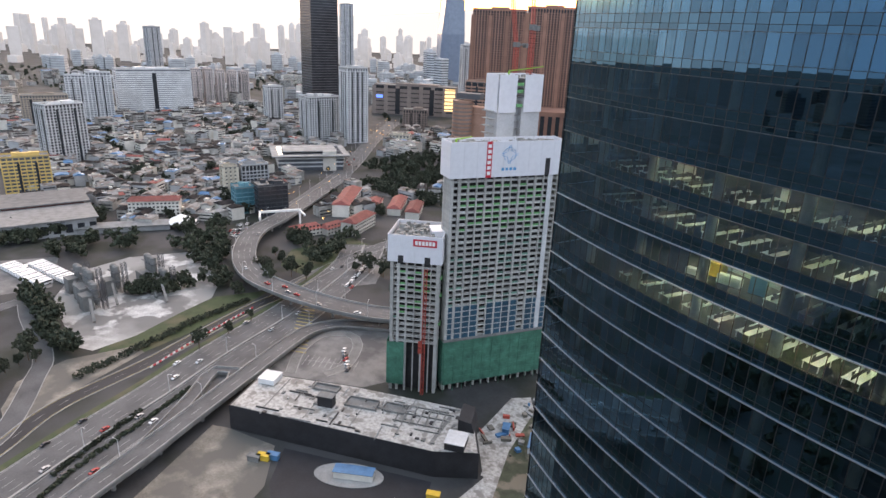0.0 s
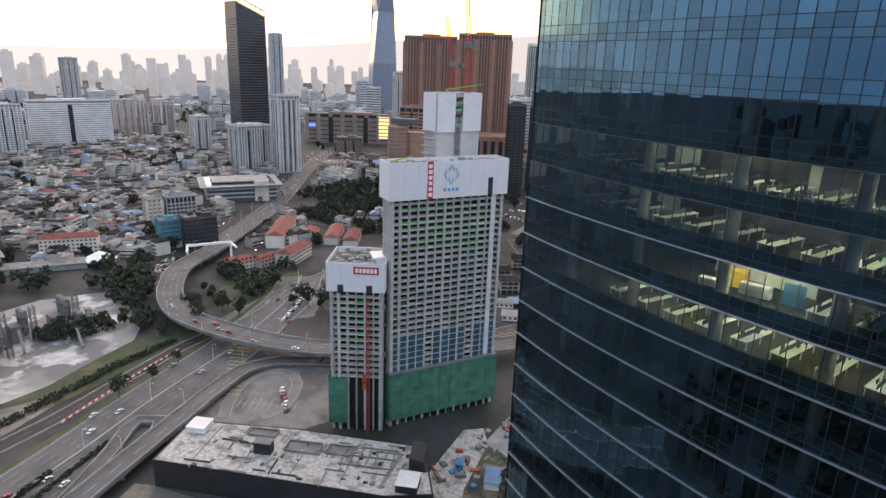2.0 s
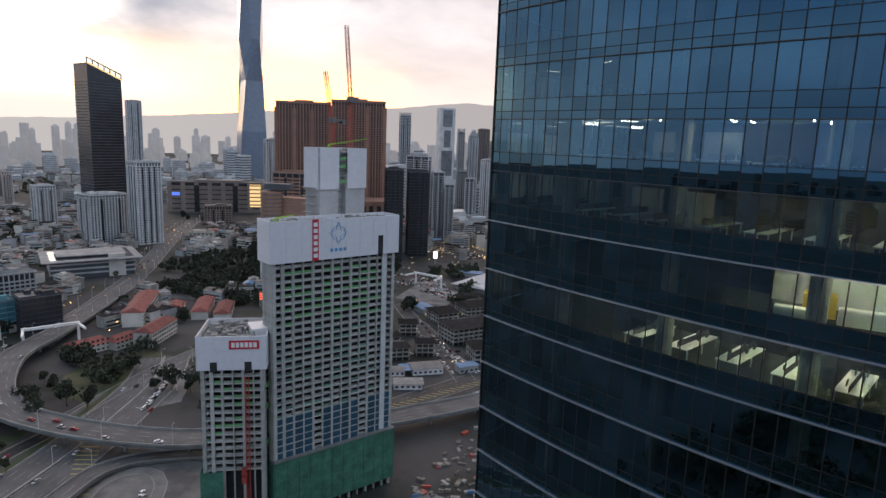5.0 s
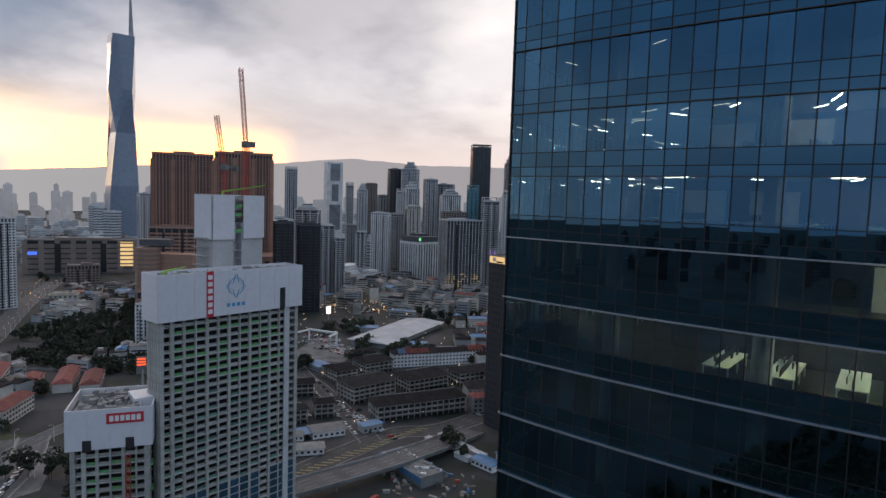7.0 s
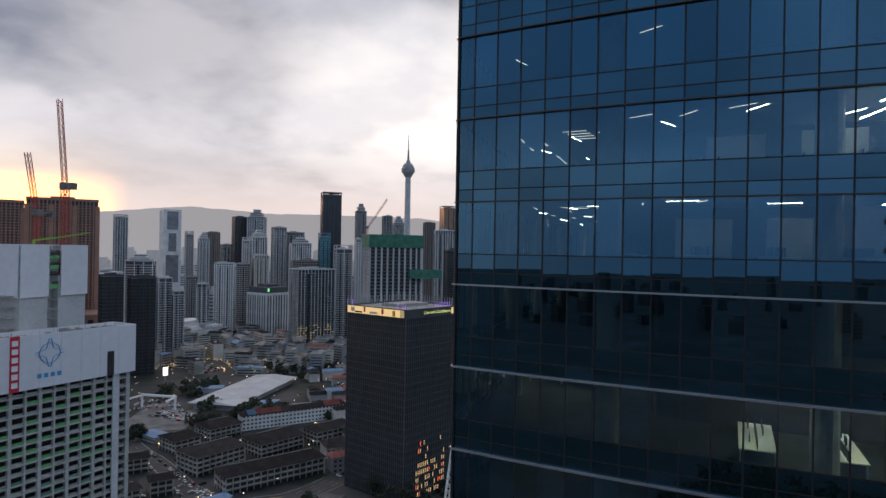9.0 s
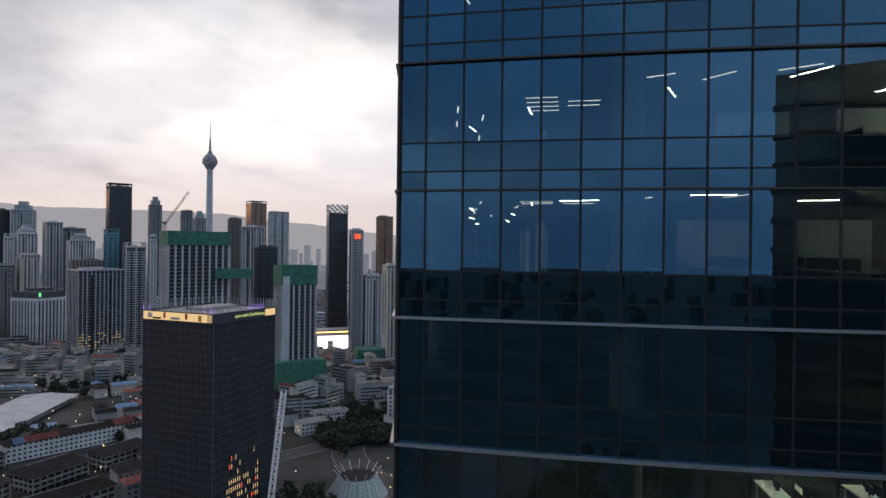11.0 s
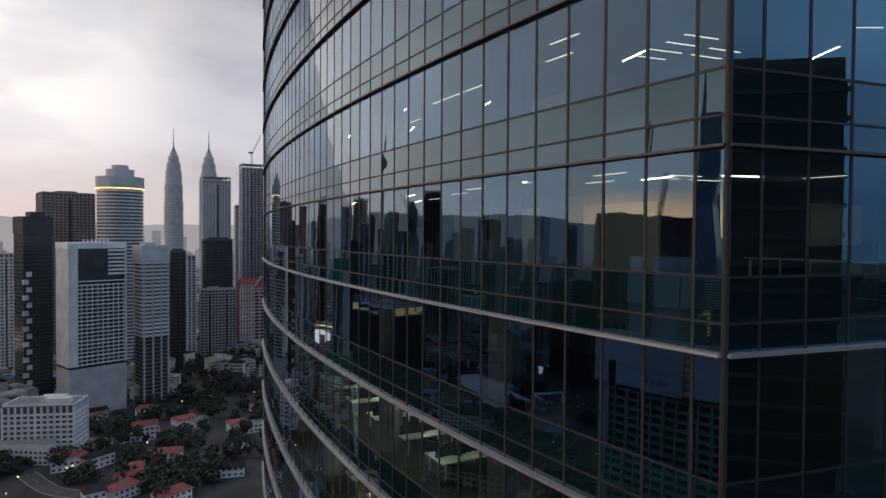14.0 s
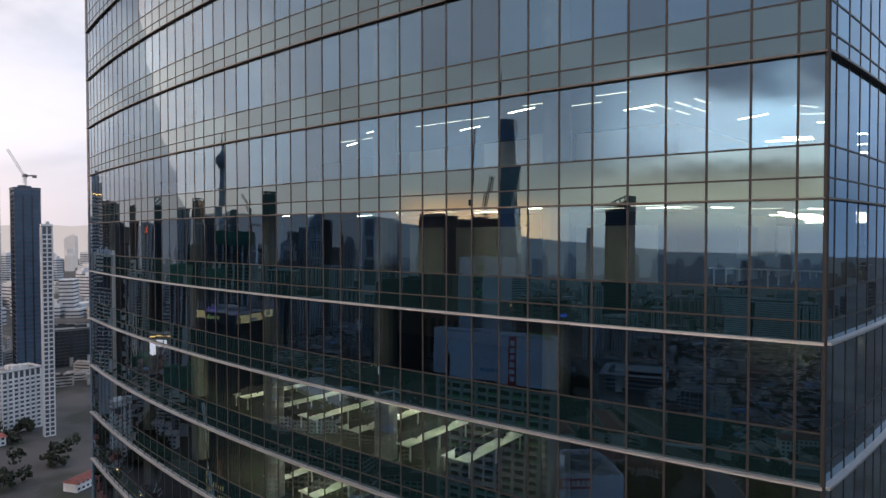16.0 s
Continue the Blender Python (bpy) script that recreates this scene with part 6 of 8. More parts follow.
patch("plot", [(-91.0, 118.0), (-81.9, 97.4), (-49.7, 122.1), (-62.0, 183.0), (-97.7, 183.7)], "chalk", "Littered pale building site", 0.03)

patch("pavement", [(-107.4, 152.5), (-101.0, 160.0), (-92.5, 150.5), (-83.0, 117.9), (-69.0, 88.0), (-79.4, 81.3), (-80.0, 97.0), (-100.5, 117.5)], "slab_pale", "Stained pale concrete strip beside the podium", 0.045)
patch("verge", [(-92.0, 149.5), (-84.5, 121.0), (-70.5, 90.4), (-58.0, 98.0), (-78.0, 148.0)], "scrub", "Scrub and bare soil beside the concrete strip", 0.04)
patch("car_park", [(-513, 397), (-480, 442), (-424, 400), (-424, 372), (-470, 360)], "lot_grey", "Crowded grey car park beside the avenue", 0.035)
patch("car_park", [(-262, 470), (-235, 560), (-215, 545), (-222, 480)], "lot_grey", "Crowded car park beside the market hall", 0.035)


# ---- special buildings of the skyline ----
def plain_tower(name, x, y, rz, label, category=""):
    return thing(name, pose(x, y, 0, 0, 0, rz), label, category or name.replace("_", " "))


t = plain_tower("office_tower", 22.0, -102.0, 4, "Tall dark office tower across the street")
b = bmesh.new()
box(b, (0, 0, 88), (36, 36, 176))
part("glazing", b, "glass_dark", t)
me = ring_mesh(36.6, 36.6, 0.7, 0.4, "floor_band", "w_dark")
for i in range(43):
    part("floor_band", me, None, t, "", pose(0, 0, 4.1 * i + 1))
b = bmesh.new()
box(b, (0, 0, 177), (36, 36, 2))
part("roof", b, "w_dark", t)

t = plain_tower("office_tower", -628.1, 1341.3, 44.6, "White tower with a crossed front and flared foot")
b = bmesh.new()
box(b, (0, 0, 115), (38, 26, 230))
for s in (-1, 1):
    beam(b, (s * 22, -13, 0), (s * 18, -13, 60), 5, 26)
part("wall", b, "w_palewhite", t)
for z0, z1, k in ((70, 130, 0.9), (138, 178, 0.55), (186, 226, 0.8)):
    b = bmesh.new()
    box(b, (0, -13.3, (z0 + z1) / 2), (30 * k, 0.6, z1 - z0))
    part("window_panel", b, "glass_pale", t)

t = plain_tower("office_tower", 102.4, 895.6, 3, "Dark tower with a pierced pale crown")
b = bmesh.new()
box(b, (0, 0, 101), (27, 24, 202))
part("glazing", b, "glass_dark", t)
me = ring_mesh(27.5, 24.5, 0.7, 0.4, "wall_band", "w_dark")
for i in range(52):
    part("wall_band", me, None, t, "", pose(0, 0, 3.9 * i + 1))
b = bmesh.new()
for i in range(8):
    for j in range(4):
        if (i + j) % 2 == 0:
            for yy in (-12.2, 12.2):
                box(b, (-12 + i * 3.4, yy, 203.5 + j * 3.2), (3.2, 0.6, 3.0))
            for xx in (-13.6, 13.6):
                box(b, (xx, -11 + i * 3.1, 203.5 + j * 3.2), (0.6, 3.0, 3.0))
part("crown_lattice", b, "w_cream", t, "pierced pale lattice crown")
led = plain_tower("shopping_centre", 96, 857, 3, "Low shopping block with a bright video screen", "shopping centre")
b = bmesh.new()
box(b, (4, 0, 20), (62, 26, 40))
part("body", b, "w_grey", led)
b = bmesh.new()
box(b, (-2, -13.4, 22), (46, 0.6, 20))
part("video_screen", b, "screen", led, "glowing white video screen")
b = bmesh.new()
box(b, (0, -13.4, 37), (60, 0.6, 1.2))
part("light_line", b, "lamp_warm", led)

t = plain_tower("hotel_tower", 278, 762.6, 0, "Round pale tower with lit crown ring", "hotel")
b = bmesh.new()
rod(b, (0, 0, 0), (0, 0, 216), 24, seg=32)
part("glazing", b, "glass_mid", t)
b = bmesh.new()
bmesh.ops.create_cone(b, cap_ends=True, segments=32, radius1=24.8, radius2=24.8, depth=1.7)
me = mesh_of(b, "wall_band", "w_palegrey")
for i in range(52):
    part("wall_band", me, None, t, "", pose(0, 0, 3.9 * i + 2))
b = bmesh.new()
rod(b, (0, 0, 204), (0, 0, 217), 25.4, seg=32)
rod(b, (0, 0, 217), (0, 0, 226), 15, seg=24)
rod(b, (0, 0, 226), (0, 0, 231), 9, seg=24)
part("crown", b, "w_palegrey", t)
b = bmesh.new()
rod(b, (0, 0, 203.2), (0, 0, 204.0), 25.7, seg=32)
part("light_ring", b, "lamp_warm", t, "warm light ring")

t = plain_tower("office_building", 458.0, 757.0, -20.5, "Pink brick building with a gabled centre and pale grid")
b = bmesh.new()
box(b, (0, 0, 42), (58, 28, 84))
part("wall", b, "w_redbrown", t)
b = bmesh.new()
prism_top = [b.verts.new(v) for v in ((-29.8, -15, 84), (29.8, -15, 84), (29.8, 15, 84), (-29.8, 15, 84), (-24, 0, 93), (24, 0, 93))]
for f in ((0, 1, 5, 4), (2, 3, 4, 5), (0, 4, 3), (1, 2, 5), (3, 2, 1, 0)):
    b.faces.new([prism_top[i] for i in f])
part("hipped_roof", b, "roof_red", t)
b = bmesh.new()
vs = [b.verts.new(v) for v in ((-13, -16.2, 80), (13, -16.2, 80), (0, -16.2, 95), (-13, 0, 80), (13, 0, 80), (0, 0, 95))]
for f in ((0, 1, 2), (3, 5, 4), (0, 2, 5, 3), (1, 4, 5, 2), (0, 3, 4, 1)):
    b.faces.new([vs[i] for i in f])
part("gable", b, "w_redbrown", t)
b = bmesh.new()
for sx in (-1, 1):
    beam(b, (sx * 13.4, -16.4, 79.6), (0, -16.4, 95.4), 0.9)
part("gable_trim", b, "w_pink", t, "pale gable edging")
b = bmesh.new()
box(b, (0, 0, 0), (20, 0.6, 2.6))
me = mesh_of(b, "window_band", "glass_dark")
for i in range(15):
    part("window_band", me, None, t, "", pose(0, -14.2, 8 + 4.6 * i))
b = bmesh.new()
box(b, (0, 0, 42), (1.3, 0.7, 84))
me = mesh_of(b, "pier", "w_pink")
for x in (-28.6, -25, -21.4, -17.8, -14.2, -10.6, -3.5, 3.5, 10.6, 14.2, 17.8, 21.4, 25, 28.6):
    part("pier", me, None, t, "pale brick pier", pose(x, -14.3, 0))
b = bmesh.new()
box(b, (0, 0, 0), (58.4, 0.5, 0.9))
me = mesh_of(b, "floor_band", "w_pink")
for i in range(18):
    part("floor_band", me, None, t, "", pose(0, -14.2, 5.7 + 4.6 * i))
b = bmesh.new()
box(b, (0, 0, 0), (2.0, 0.5, 2.4))
me = mesh_of(b, "window", "glass_dark")
for x in (-26.8, -23.2, -19.6, -16.0, 16.0, 19.6, 23.2, 26.8):
    for i in range(0, 16, 2):
        part("window", me, None, t, "", pose(x, -14.15, 8 + 4.6 * i))


# white hotel with a blank foot and a dark glazed top
W_, D_, H_ = 46.0, 27.6, 142.5
t = plain_tower("hotel_tower", 183.7, 576.3, 1.9, "White hotel tower with fine balcony bands and dark glazed top", "hotel")
b = bmesh.new()
box(b, (0, 0, 20), (W_, D_, 40))
part("foot", b, "w_grey", t, "blank grey lower storeys")
b = bmesh.new()
box(b, (0, 0, 40 + (H_ - 42) / 2), (W_ - 1, D_ - 1, H_ - 42))
part("glazing", b, "glass_dark", t)
b = bmesh.new()
box(b, (-W_ / 2 + 3.6, -0.3, 42 + (H_ - 42) / 2), (7.2, D_, H_ - 42))
box(b, (W_ / 2 - 0.6, -0.3, 42 + (H_ - 42) / 2), (1.2, D_, H_ - 42))
part("pier", b, "w_white", t, "white end walls")
me = ring_mesh(W_ - 0.2, D_ + 0.5, 0.75, 0.7, "wall_band", "w_white")
for i in range(22):
    part("wall_band", me, None, t, "", pose(0, 0, 43 + 3.3 * i))
b = bmesh.new()
box(b, (0, 0, 76), (0.3, 0.5, 68))
me = mesh_of(b, "fin", "w_white")
for i in range(9):
    part("fin", me, None, t, "", pose(-W_ / 2 + 10 + i * 4.2, -D_ / 2 + 0.1, 0))
b = bmesh.new()
for i in range(7):
    box(b, (W_ / 2 - 8, -0.2, 118 + 3.3 * i), (14, D_ + 0.2, 1.7))
part("upper_wall", b, "w_white", t, "white banded upper corner")
b = bmesh.new()
box(b, (0, 0, H_ - 0.5), (W_ + 0.4, D_ + 0.4, 5))
part("parapet", b, "w_white", t)
b = bmesh.new()
bars(b, -2, -D_ / 2 - 0.3, H_ + 3.6, 22, 2.2, 7)
part("sign", b, "white_paint", t, "white rooftop sign bars")
# half-finished grey tower
W_, D_, H_ = 23.9, 21.5, 141.9
t = plain_tower("construction_tower", 229.5, 566.0, -2.4, "Grey tower with open lower floors and plain pale cap", "construction tower")
# shade of the open floors, put in as a near-black box
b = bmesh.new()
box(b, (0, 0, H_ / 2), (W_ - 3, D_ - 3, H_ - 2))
part("inner_wall", b, "void_shade", t)
me = ring_mesh(W_, D_, 0.6, 2.0, "floor_slab", "concrete_dark")
for i in range(18):
    part("floor_slab", me, None, t, "", pose(0, 0, 3.4 * i))
me = ring_mesh(W_, D_, 1.9, 1.0, "wall_band", "w_palegrey")
for i in range(20):
    part("wall_band", me, None, t, "", pose(0, 0, 62 + 3.4 * i))
b = bmesh.new()
box(b, (0, 0, H_ - 7), (W_ + 0.8, D_ + 0.8, 14))
box(b, (-3, 0, H_ + 1), (W_ * 0.4, D_ * 0.5, 3))
part("cap", b, "w_palegrey", t, "plain pale cap")
for s in (-1, 1):
    for u in (-0.42, -0.1, 0.2, 0.45):
        b = bmesh.new()
        box(b, (u * W_, s * (D_ / 2 - 0.3), 65), (1.4, 0.8, 130))
        part("column", b, "w_grey", t)
# dark tower with staggered pale balconies
W_, D_, H_ = 24.1, 21.7, 167.0
t = plain_tower("apartment_tower", 162.4, 659.1, 5.7, "Dark apartment tower with staggered pale balcony boxes", "apartment tower")
b = bmesh.new()
box(b, (0, 0, H_ / 2), (W_ - 0.6, D_ - 0.6, H_))
part("glazing", b, "glass_dark", t)
me = ring_mesh(W_, D_, 0.7, 0.5, "wall_band", "w_dark")
for i in range(int(H_ / 3.5)):
    part("wall_band", me, None, t, "", pose(0, 0, 3.5 * i + 1))
b = bmesh.new()
vs = box(b, (0, 0, 0), (4.2, 2.2, 4.4))
me = mesh_of(b, "balcony", "w_palegrey")
for i in range(16):
    for k in range(2):
        part("balcony", me, None, t, "", pose(-W_ / 2 + 1.8 + (2.6 if i % 2 else 0), -D_ / 2 + (0 if k == 0 else D_), 10 + 7.0 * i))
b = bmesh.new()
box(b, (0, 0, H_ - 8), (W_ + 0.6, D_ + 0.6, 15))
box(b, (2, 0, H_ + 2), (W_ * 0.5, D_ * 0.5, 5))
part("crown", b, "w_dark", t)


def netted(x, y, rz, w, d, h, label, net_h):
    t = plain_tower("construction_tower", x, y, rz, label, "construction tower")
    # box coloured near-black for the shade behind slabs and columns
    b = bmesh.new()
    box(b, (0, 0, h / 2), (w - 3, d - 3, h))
    part("inner_wall", b, "void_shade", t)
    me = ring_mesh(w, d, 0.9, 1.6, "floor_slab", "concrete_dark")
    for i in range(int(h / 3.5)):
        part("floor_slab", me, None, t, "", pose(0, 0, 3.5 * i))
    b = bmesh.new()
    box(b, (0, 0, h / 2), (1.6, 1.0, h))
    me = mesh_of(b, "column", "w_palegrey")
    for px, py, turn in bays(w, d, 6):
        part("column", me, None, t, "", pose(px, py, 0, 0, 0, turn))
    b = bmesh.new()
    for c, s in (((0, -d / 2 - 0.8, h - net_h / 2 + 4), (w + 2, 0.3, net_h)), ((0, d / 2 + 0.8, h - net_h / 2 + 4), (w + 2, 0.3, net_h)), ((-w / 2 - 0.8, 0, h - net_h / 2 + 4), (0.3, d + 2, net_h)), ((w / 2 + 0.8, 0, h - net_h / 2 + 4), (0.3, d + 2, net_h))):
        box(b, c, s)
    box(b, (0, 0, h), (w, d, 0.4))
    part("debris_net", b, "net_green", t, "green debris net round the top")
    return t


t = netted(-63.2, 607.6, 20.6, 54, 32, 162, "Grey tower under construction capped with green nets", 13)
b = bmesh.new()
box(b, (30, -18, 127), (34, 6, 9))
part("cantilever_net", b, "net_green", t, "green netted platform")
t = netted(30.9, 645, 16.5, 36, 25, 130, "Dark tower under construction wrapped in green net", 20)
b = bmesh.new()
box(b, (-14, -13.4, 62), (7, 1.2, 122))
part("stair_shaft", b, "w_palegrey", t)
b = bmesh.new()
box(b, (0, -4, 19), (52, 38, 38))
part("net_podium", b, "net_green", t, "green netted podium")
t = plain_tower("building", 133, 755, 0, "Low building wrapped in green net")
b = bmesh.new()
box(b, (0, 0, 14), (44, 30, 28))
part("net_wrap", b, "net_green", t)

tower_crane(-146.8, 200.8, 0, 172, (-152.8, 205.8, 207), "Tall lattice tower crane with jib raised", "steel_red")
tower_crane(-171, 221, 0, 163, (-172, 216, 188), "Orange lattice tower crane with raised jib", "steel_red")
tower_crane(-88, 597, 156, 172, (-68, 597, 202), "Small crane on a tower roof", "steel_red")
tower_crane(474.0, 804.7, 253.2, 268, (500, 822, 300), "Luffing crane on a tower top", "steel_white")
tower_crane(376.3, 515.7, 193.6, 203, (366, 522, 226), "Luffing crane on a tower top", "steel_white")
for x, y, z, ang, f in ((-147.0, 184.0, 149.6, 20, 1.0), (-138.2, 137.1, 121.8, 50, 0.42)):
    c = thing("placing_boom", pose(x, y, z, 0, 0, ang), "Lime green concrete placing boom on a deck", "concrete pump", "placing booms")
    b = bmesh.new()
    rod(b, (0, 0, 0), (0, 0, 3.0), 0.5, seg=10)
    part("pedestal", b, "crane_green", c)
    b = bmesh.new()
    beam(b, (0, 0, 3), (9 * f, 0, 3 + 1.5 * f), 0.7, 0.5)
    beam(b, (9 * f, 0, 3 + 1.5 * f), (17 * f, 0, 3 + 3.0 * f), 0.5, 0.4)
    part("boom", b, "crane_green", c)

# shopping mall with wide white roof by the avenue
t = plain_tower("exhibition_hall", -610.9, 396.4, 60, "Broad hall with stepped white roof and glass front", "hall")
b = bmesh.new()
box(b, (0, 0, 10), (78, 56, 20))
part("wall", b, "glass_mid", t)
for w_, d_, z in ((94, 74, 19.0), (66, 40, 22.0)):
    b = bmesh.new()
    vs = box(b, (0, 0, z), (w_, d_, 1.6))
    bmesh.ops.bevel(b, geom=list({e for v in vs for e in v.link_edges}), offset=0.6, segments=1, affect="EDGES")
    part("roof", b, "concrete", t, "pale flat roof")
for z in (5, 10, 15):
    b = bmesh.new()
    box(b, (0, 0, z), (80, 58, 1.6))
    part("floor_band", b, "w_palegrey", t)
b = bmesh.new()
box(b, (22, -30, 12), (16, 4, 24))
part("entrance_wall", b, "w_cream", t, "tall cream entrance wall")


# ---- low houses and shops ----
def prism(bm, w, d, z0, rise, over=0.6, mi=0):
    """A pitched roof with eaves, ridge along x."""
    x, y = w / 2 + over, d / 2 + over
    vs = [bm.verts.new(v) for v in ((-x, -y, z0), (x, -y, z0), (x, y, z0), (-x, y, z0), (-x + max(over, rise * 1.2), 0, z0 + rise), (x - max(over, rise * 1.2), 0, z0 + rise))]
    for f in ((0, 1, 5, 4), (2, 3, 4, 5), (0, 4, 3), (1, 2, 5), (3, 2, 1, 0)):
        g = bm.faces.new([vs[i] for i in f])
        g.material_index = mi


def house(name, x, y, w, d, h, rz, roof, wall, label, category, group, rise=2.6, storeys=2):
    t = thing(name, pose(x, y, 0, 0, 0, rz), label, category, group)
    b = bmesh.new()
    box(b, (0, 0, h / 2), (w, d, h))
    part("wall", b, wall, t)
    b = bmesh.new()
    prism(b, w, d, h - 0.05, rise, 0.9)
    part("roof", b, roof, t)
    n = max(2, int(w / 3.2))
    b = bmesh.new()
    box(b, (0, 0, 0), (1.7, 0.14, 1.4))
    me = mesh_of(b, "window", "glass_dark")
    for k in range(storeys):
        for i in range(n):
            part("window", me, None, t, "", pose(-w / 2 + w * (i + 0.5) / n, -d / 2 - 0.04, 1.9 + k * 3.2))
    return t


r = random.Random(21)
# shophouse rows south-east of the junction
def shop_block(x, y, w, d, h, rz, rise, label, roof="roof_dark"):
    """A framed shophouse block: pale floor bands and piers over dark openings, a hipped roof with deep eaves."""
    t = thing("shophouse_block", pose(x, y, 0, 0, 0, rz), label, "shophouse", "shophouse blocks")
    # veranda shade is put into the near-black colour of a solid block
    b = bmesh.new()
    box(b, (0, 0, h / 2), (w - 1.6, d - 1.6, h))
    part("inner_wall", b, "void_shade", t, "near-black block for shaded verandas and dark windows")
    n = max(2, round(h / 3.3))
    me = ring_mesh(w, d, 1.25, 0.5, "balcony_band", "wall_old")
    for i in range(n):
        part("balcony_band", me, None, t, "grimy white balcony band", pose(0, 0, h * (i + 1) / n - 0.62))
    b = bmesh.new()
    box(b, (0, 0, h / 2), (0.55, 0.7, h))
    me = mesh_of(b, "pier", "wall_old")
    for px, py, turn in bays(w - 0.3, d - 0.3, 4.6):
        part("pier", me, None, t, "", pose(px, py, 0, 0, 0, turn))
    b = bmesh.new()
    prism(b, w, d, h - 0.03, rise, 1.3)
    part("roof", b, roof, t)
    b = bmesh.new()
    box(b, (0, 0, h + rise), (max(2.0, w - rise * 2.4), 0.7, 0.5))
    part("ridge", b, "concrete_dark", t)
    b = bmesh.new()
    box(b, (0, -d / 2 - 1.0, 3.2), (w * 0.9, 2.0, 0.15))
    part("awning", b, "concrete_dark", t, "faded shop awning")
    return t


for x, y, w, d, h, rz, rise in ((-165, 397, 37, 25, 13, 54, 4.2), (-117, 375, 67, 20, 11, 40, 4.0), (-203, 433, 20, 23, 9.5, 54, 3.6), (-134, 437, 37, 27, 10, 50, 4.2), (-98, 466, 34, 20, 10, 46, 3.6), (-187, 468, 27, 24, 9.5, 50, 4.0)):
    shop_block(x, y, w, d, h, rz, rise, "Framed shophouse block with dark hipped roof and grimy white balconies")
for x, y, w, d, h, rz in ((-211, 385, 14, 14, 10, 32), (-177, 348, 13, 12, 10, 32), (-190, 331, 14, 13, 9.5, 40), (-209, 350, 16, 12, 9, 40)):
    shop_block(x, y, w, d, h, rz, 2.4, "Small white shophouse with dark gabled roof")
for i, (x, y, w, d, h, rz) in enumerate(((-78, 432, 34, 15, 10, 27), (-70, 462, 30, 16, 10, 20), (-208, 500, 20, 12, 8, 50), (-60, 408, 26, 14, 10, 40), (-45, 440, 26, 16, 11, 40), (-20, 470, 30, 14, 10, 40))):
    house("shophouse_row", x, y, w, d + 3, h * 0.82, rz, "roof_dark", "wall_old", "Shophouse row with dark hipped roof and grimy walls", "shophouse", "shophouse rows", 3.6, 2)
house("shophouse", -74, 396, 18, 12, 11, 30, "roof_red", "w_grey", "Shophouse with dull red roof", "shophouse", "", 2.6, 3)
t = house("shop", -160, 316, 21, 13, 4.6, 41, "roof_grey", "w_palewhite", "Low white shop with blue canopy", "shop", "", 1.0, 1)
b = bmesh.new()
box(b, (-14.5, 0, 4.0), (8, 13, 0.3))
part("canopy", b, "roof_blue", t, "blue canopy")
t = house("school_building", -137, 510, 92, 15, 12, 33, "roof_dark", "w_palewhite", "Long white school block with patched red and blue roof", "school", "", 3.0, 4)
for x0, x1, mm, lab in ((-41, -34, "roof_blue", "faded blue roof section"), (-34, -12, "roof_red", "red roof section"), (26, 41, "roof_red", "red roof section")):
    b = bmesh.new()
    for s in (-1, 1):
        q = [b.verts.new(v) for v in ((x0, s * 8.1, 12.02), (x1, s * 8.1, 12.02), (x1, 0, 15.25), (x0, 0, 15.25))]
        b.faces.new(q if s < 0 else q[::-1])
    bmesh.ops.solidify(b, geom=b.faces[:], thickness=0.2)
    part("roof_section", b, mm, t, lab)
for x, y, w, d, h, rz in ((-247, 606, 24, 14, 7, 15), (-170, 552, 16, 12, 7, 15), (-231, 452, 22, 13, 5, -32), (-136, 331, 14, 8, 5, 50)):
    house("shed", x, y, w, d, h, rz, "roof_blue", "w_grey", "Shed with faded blue sheet roof", "shed", "blue-roofed sheds", 0.8, 1)
for x, y, w, d, h, rz in ((125, 444, 20, 13, 9, -20), (137, 437, 12, 9, 6, -20), (143, 391, 18, 10, 6, -30), (149, 399, 9, 8, 7, -30), (175, 410, 15, 11, 7, -35)):
    house("house", x, y, w, d, h, rz, "roof_red", "w_white", "White house with dull red hipped roof", "house", "red-roofed houses", 2.6, 2)
for x, y, w, d, h, rz in ((112, 478, 36, 16, 15, -52), (55, 531, 30, 14, 11, 15), (38, 506, 24, 14, 10, 20), (130, 615, 26, 16, 18, 10), (180, 470, 26, 12, 6, -20)):
    house("shop_block", x, y, w, d, h, rz, "roof_grey", "w_palewhite", "White shop block with grey roof", "shop block", "white shop blocks", 0.8, 3)
for x, y, w, d, h, rz in ((-428, 310, 70, 16, 12, 130), (-413, 332, 22, 14, 6, 130), (-392, 344, 48, 13, 7, 128), (-370, 346, 40, 13, 7, 128), (-366, 272, 38, 14, 11, 112), (-385, 230, 24, 16, 6, 80), (-376, 250, 22, 14, 6, 95)):
    house("school_building", x, y, w, d, h, rz, "roof_red", "w_cream", "School block with orange-red pitched roof", "school", "red-roofed school", 3.4, 3)
house("school_building", -509.8, 156.7, 42, 16, 17, 57.6, "roof_red", "w_cream", "Cream school block with dull red hipped roof", "school", "", 3.0, 5)
for i in range(26):
    x, y = r.uniform(115, 310), r.uniform(330, 550)
    if abs(x - 127) < 40 and abs(y - 515) < 40 or abs(x - 55) < 30:
        continue
    house("house", x, y, r.uniform(11, 20), r.uniform(8, 13), r.uniform(5, 8), r.uniform(-50, 20), r.choice(("roof_red", "roof_red", "roof_grey", "roof_dark")), "w_palewhite", "Small pale house with pitched tiled roof", "house", "houses", 2.4, 2)
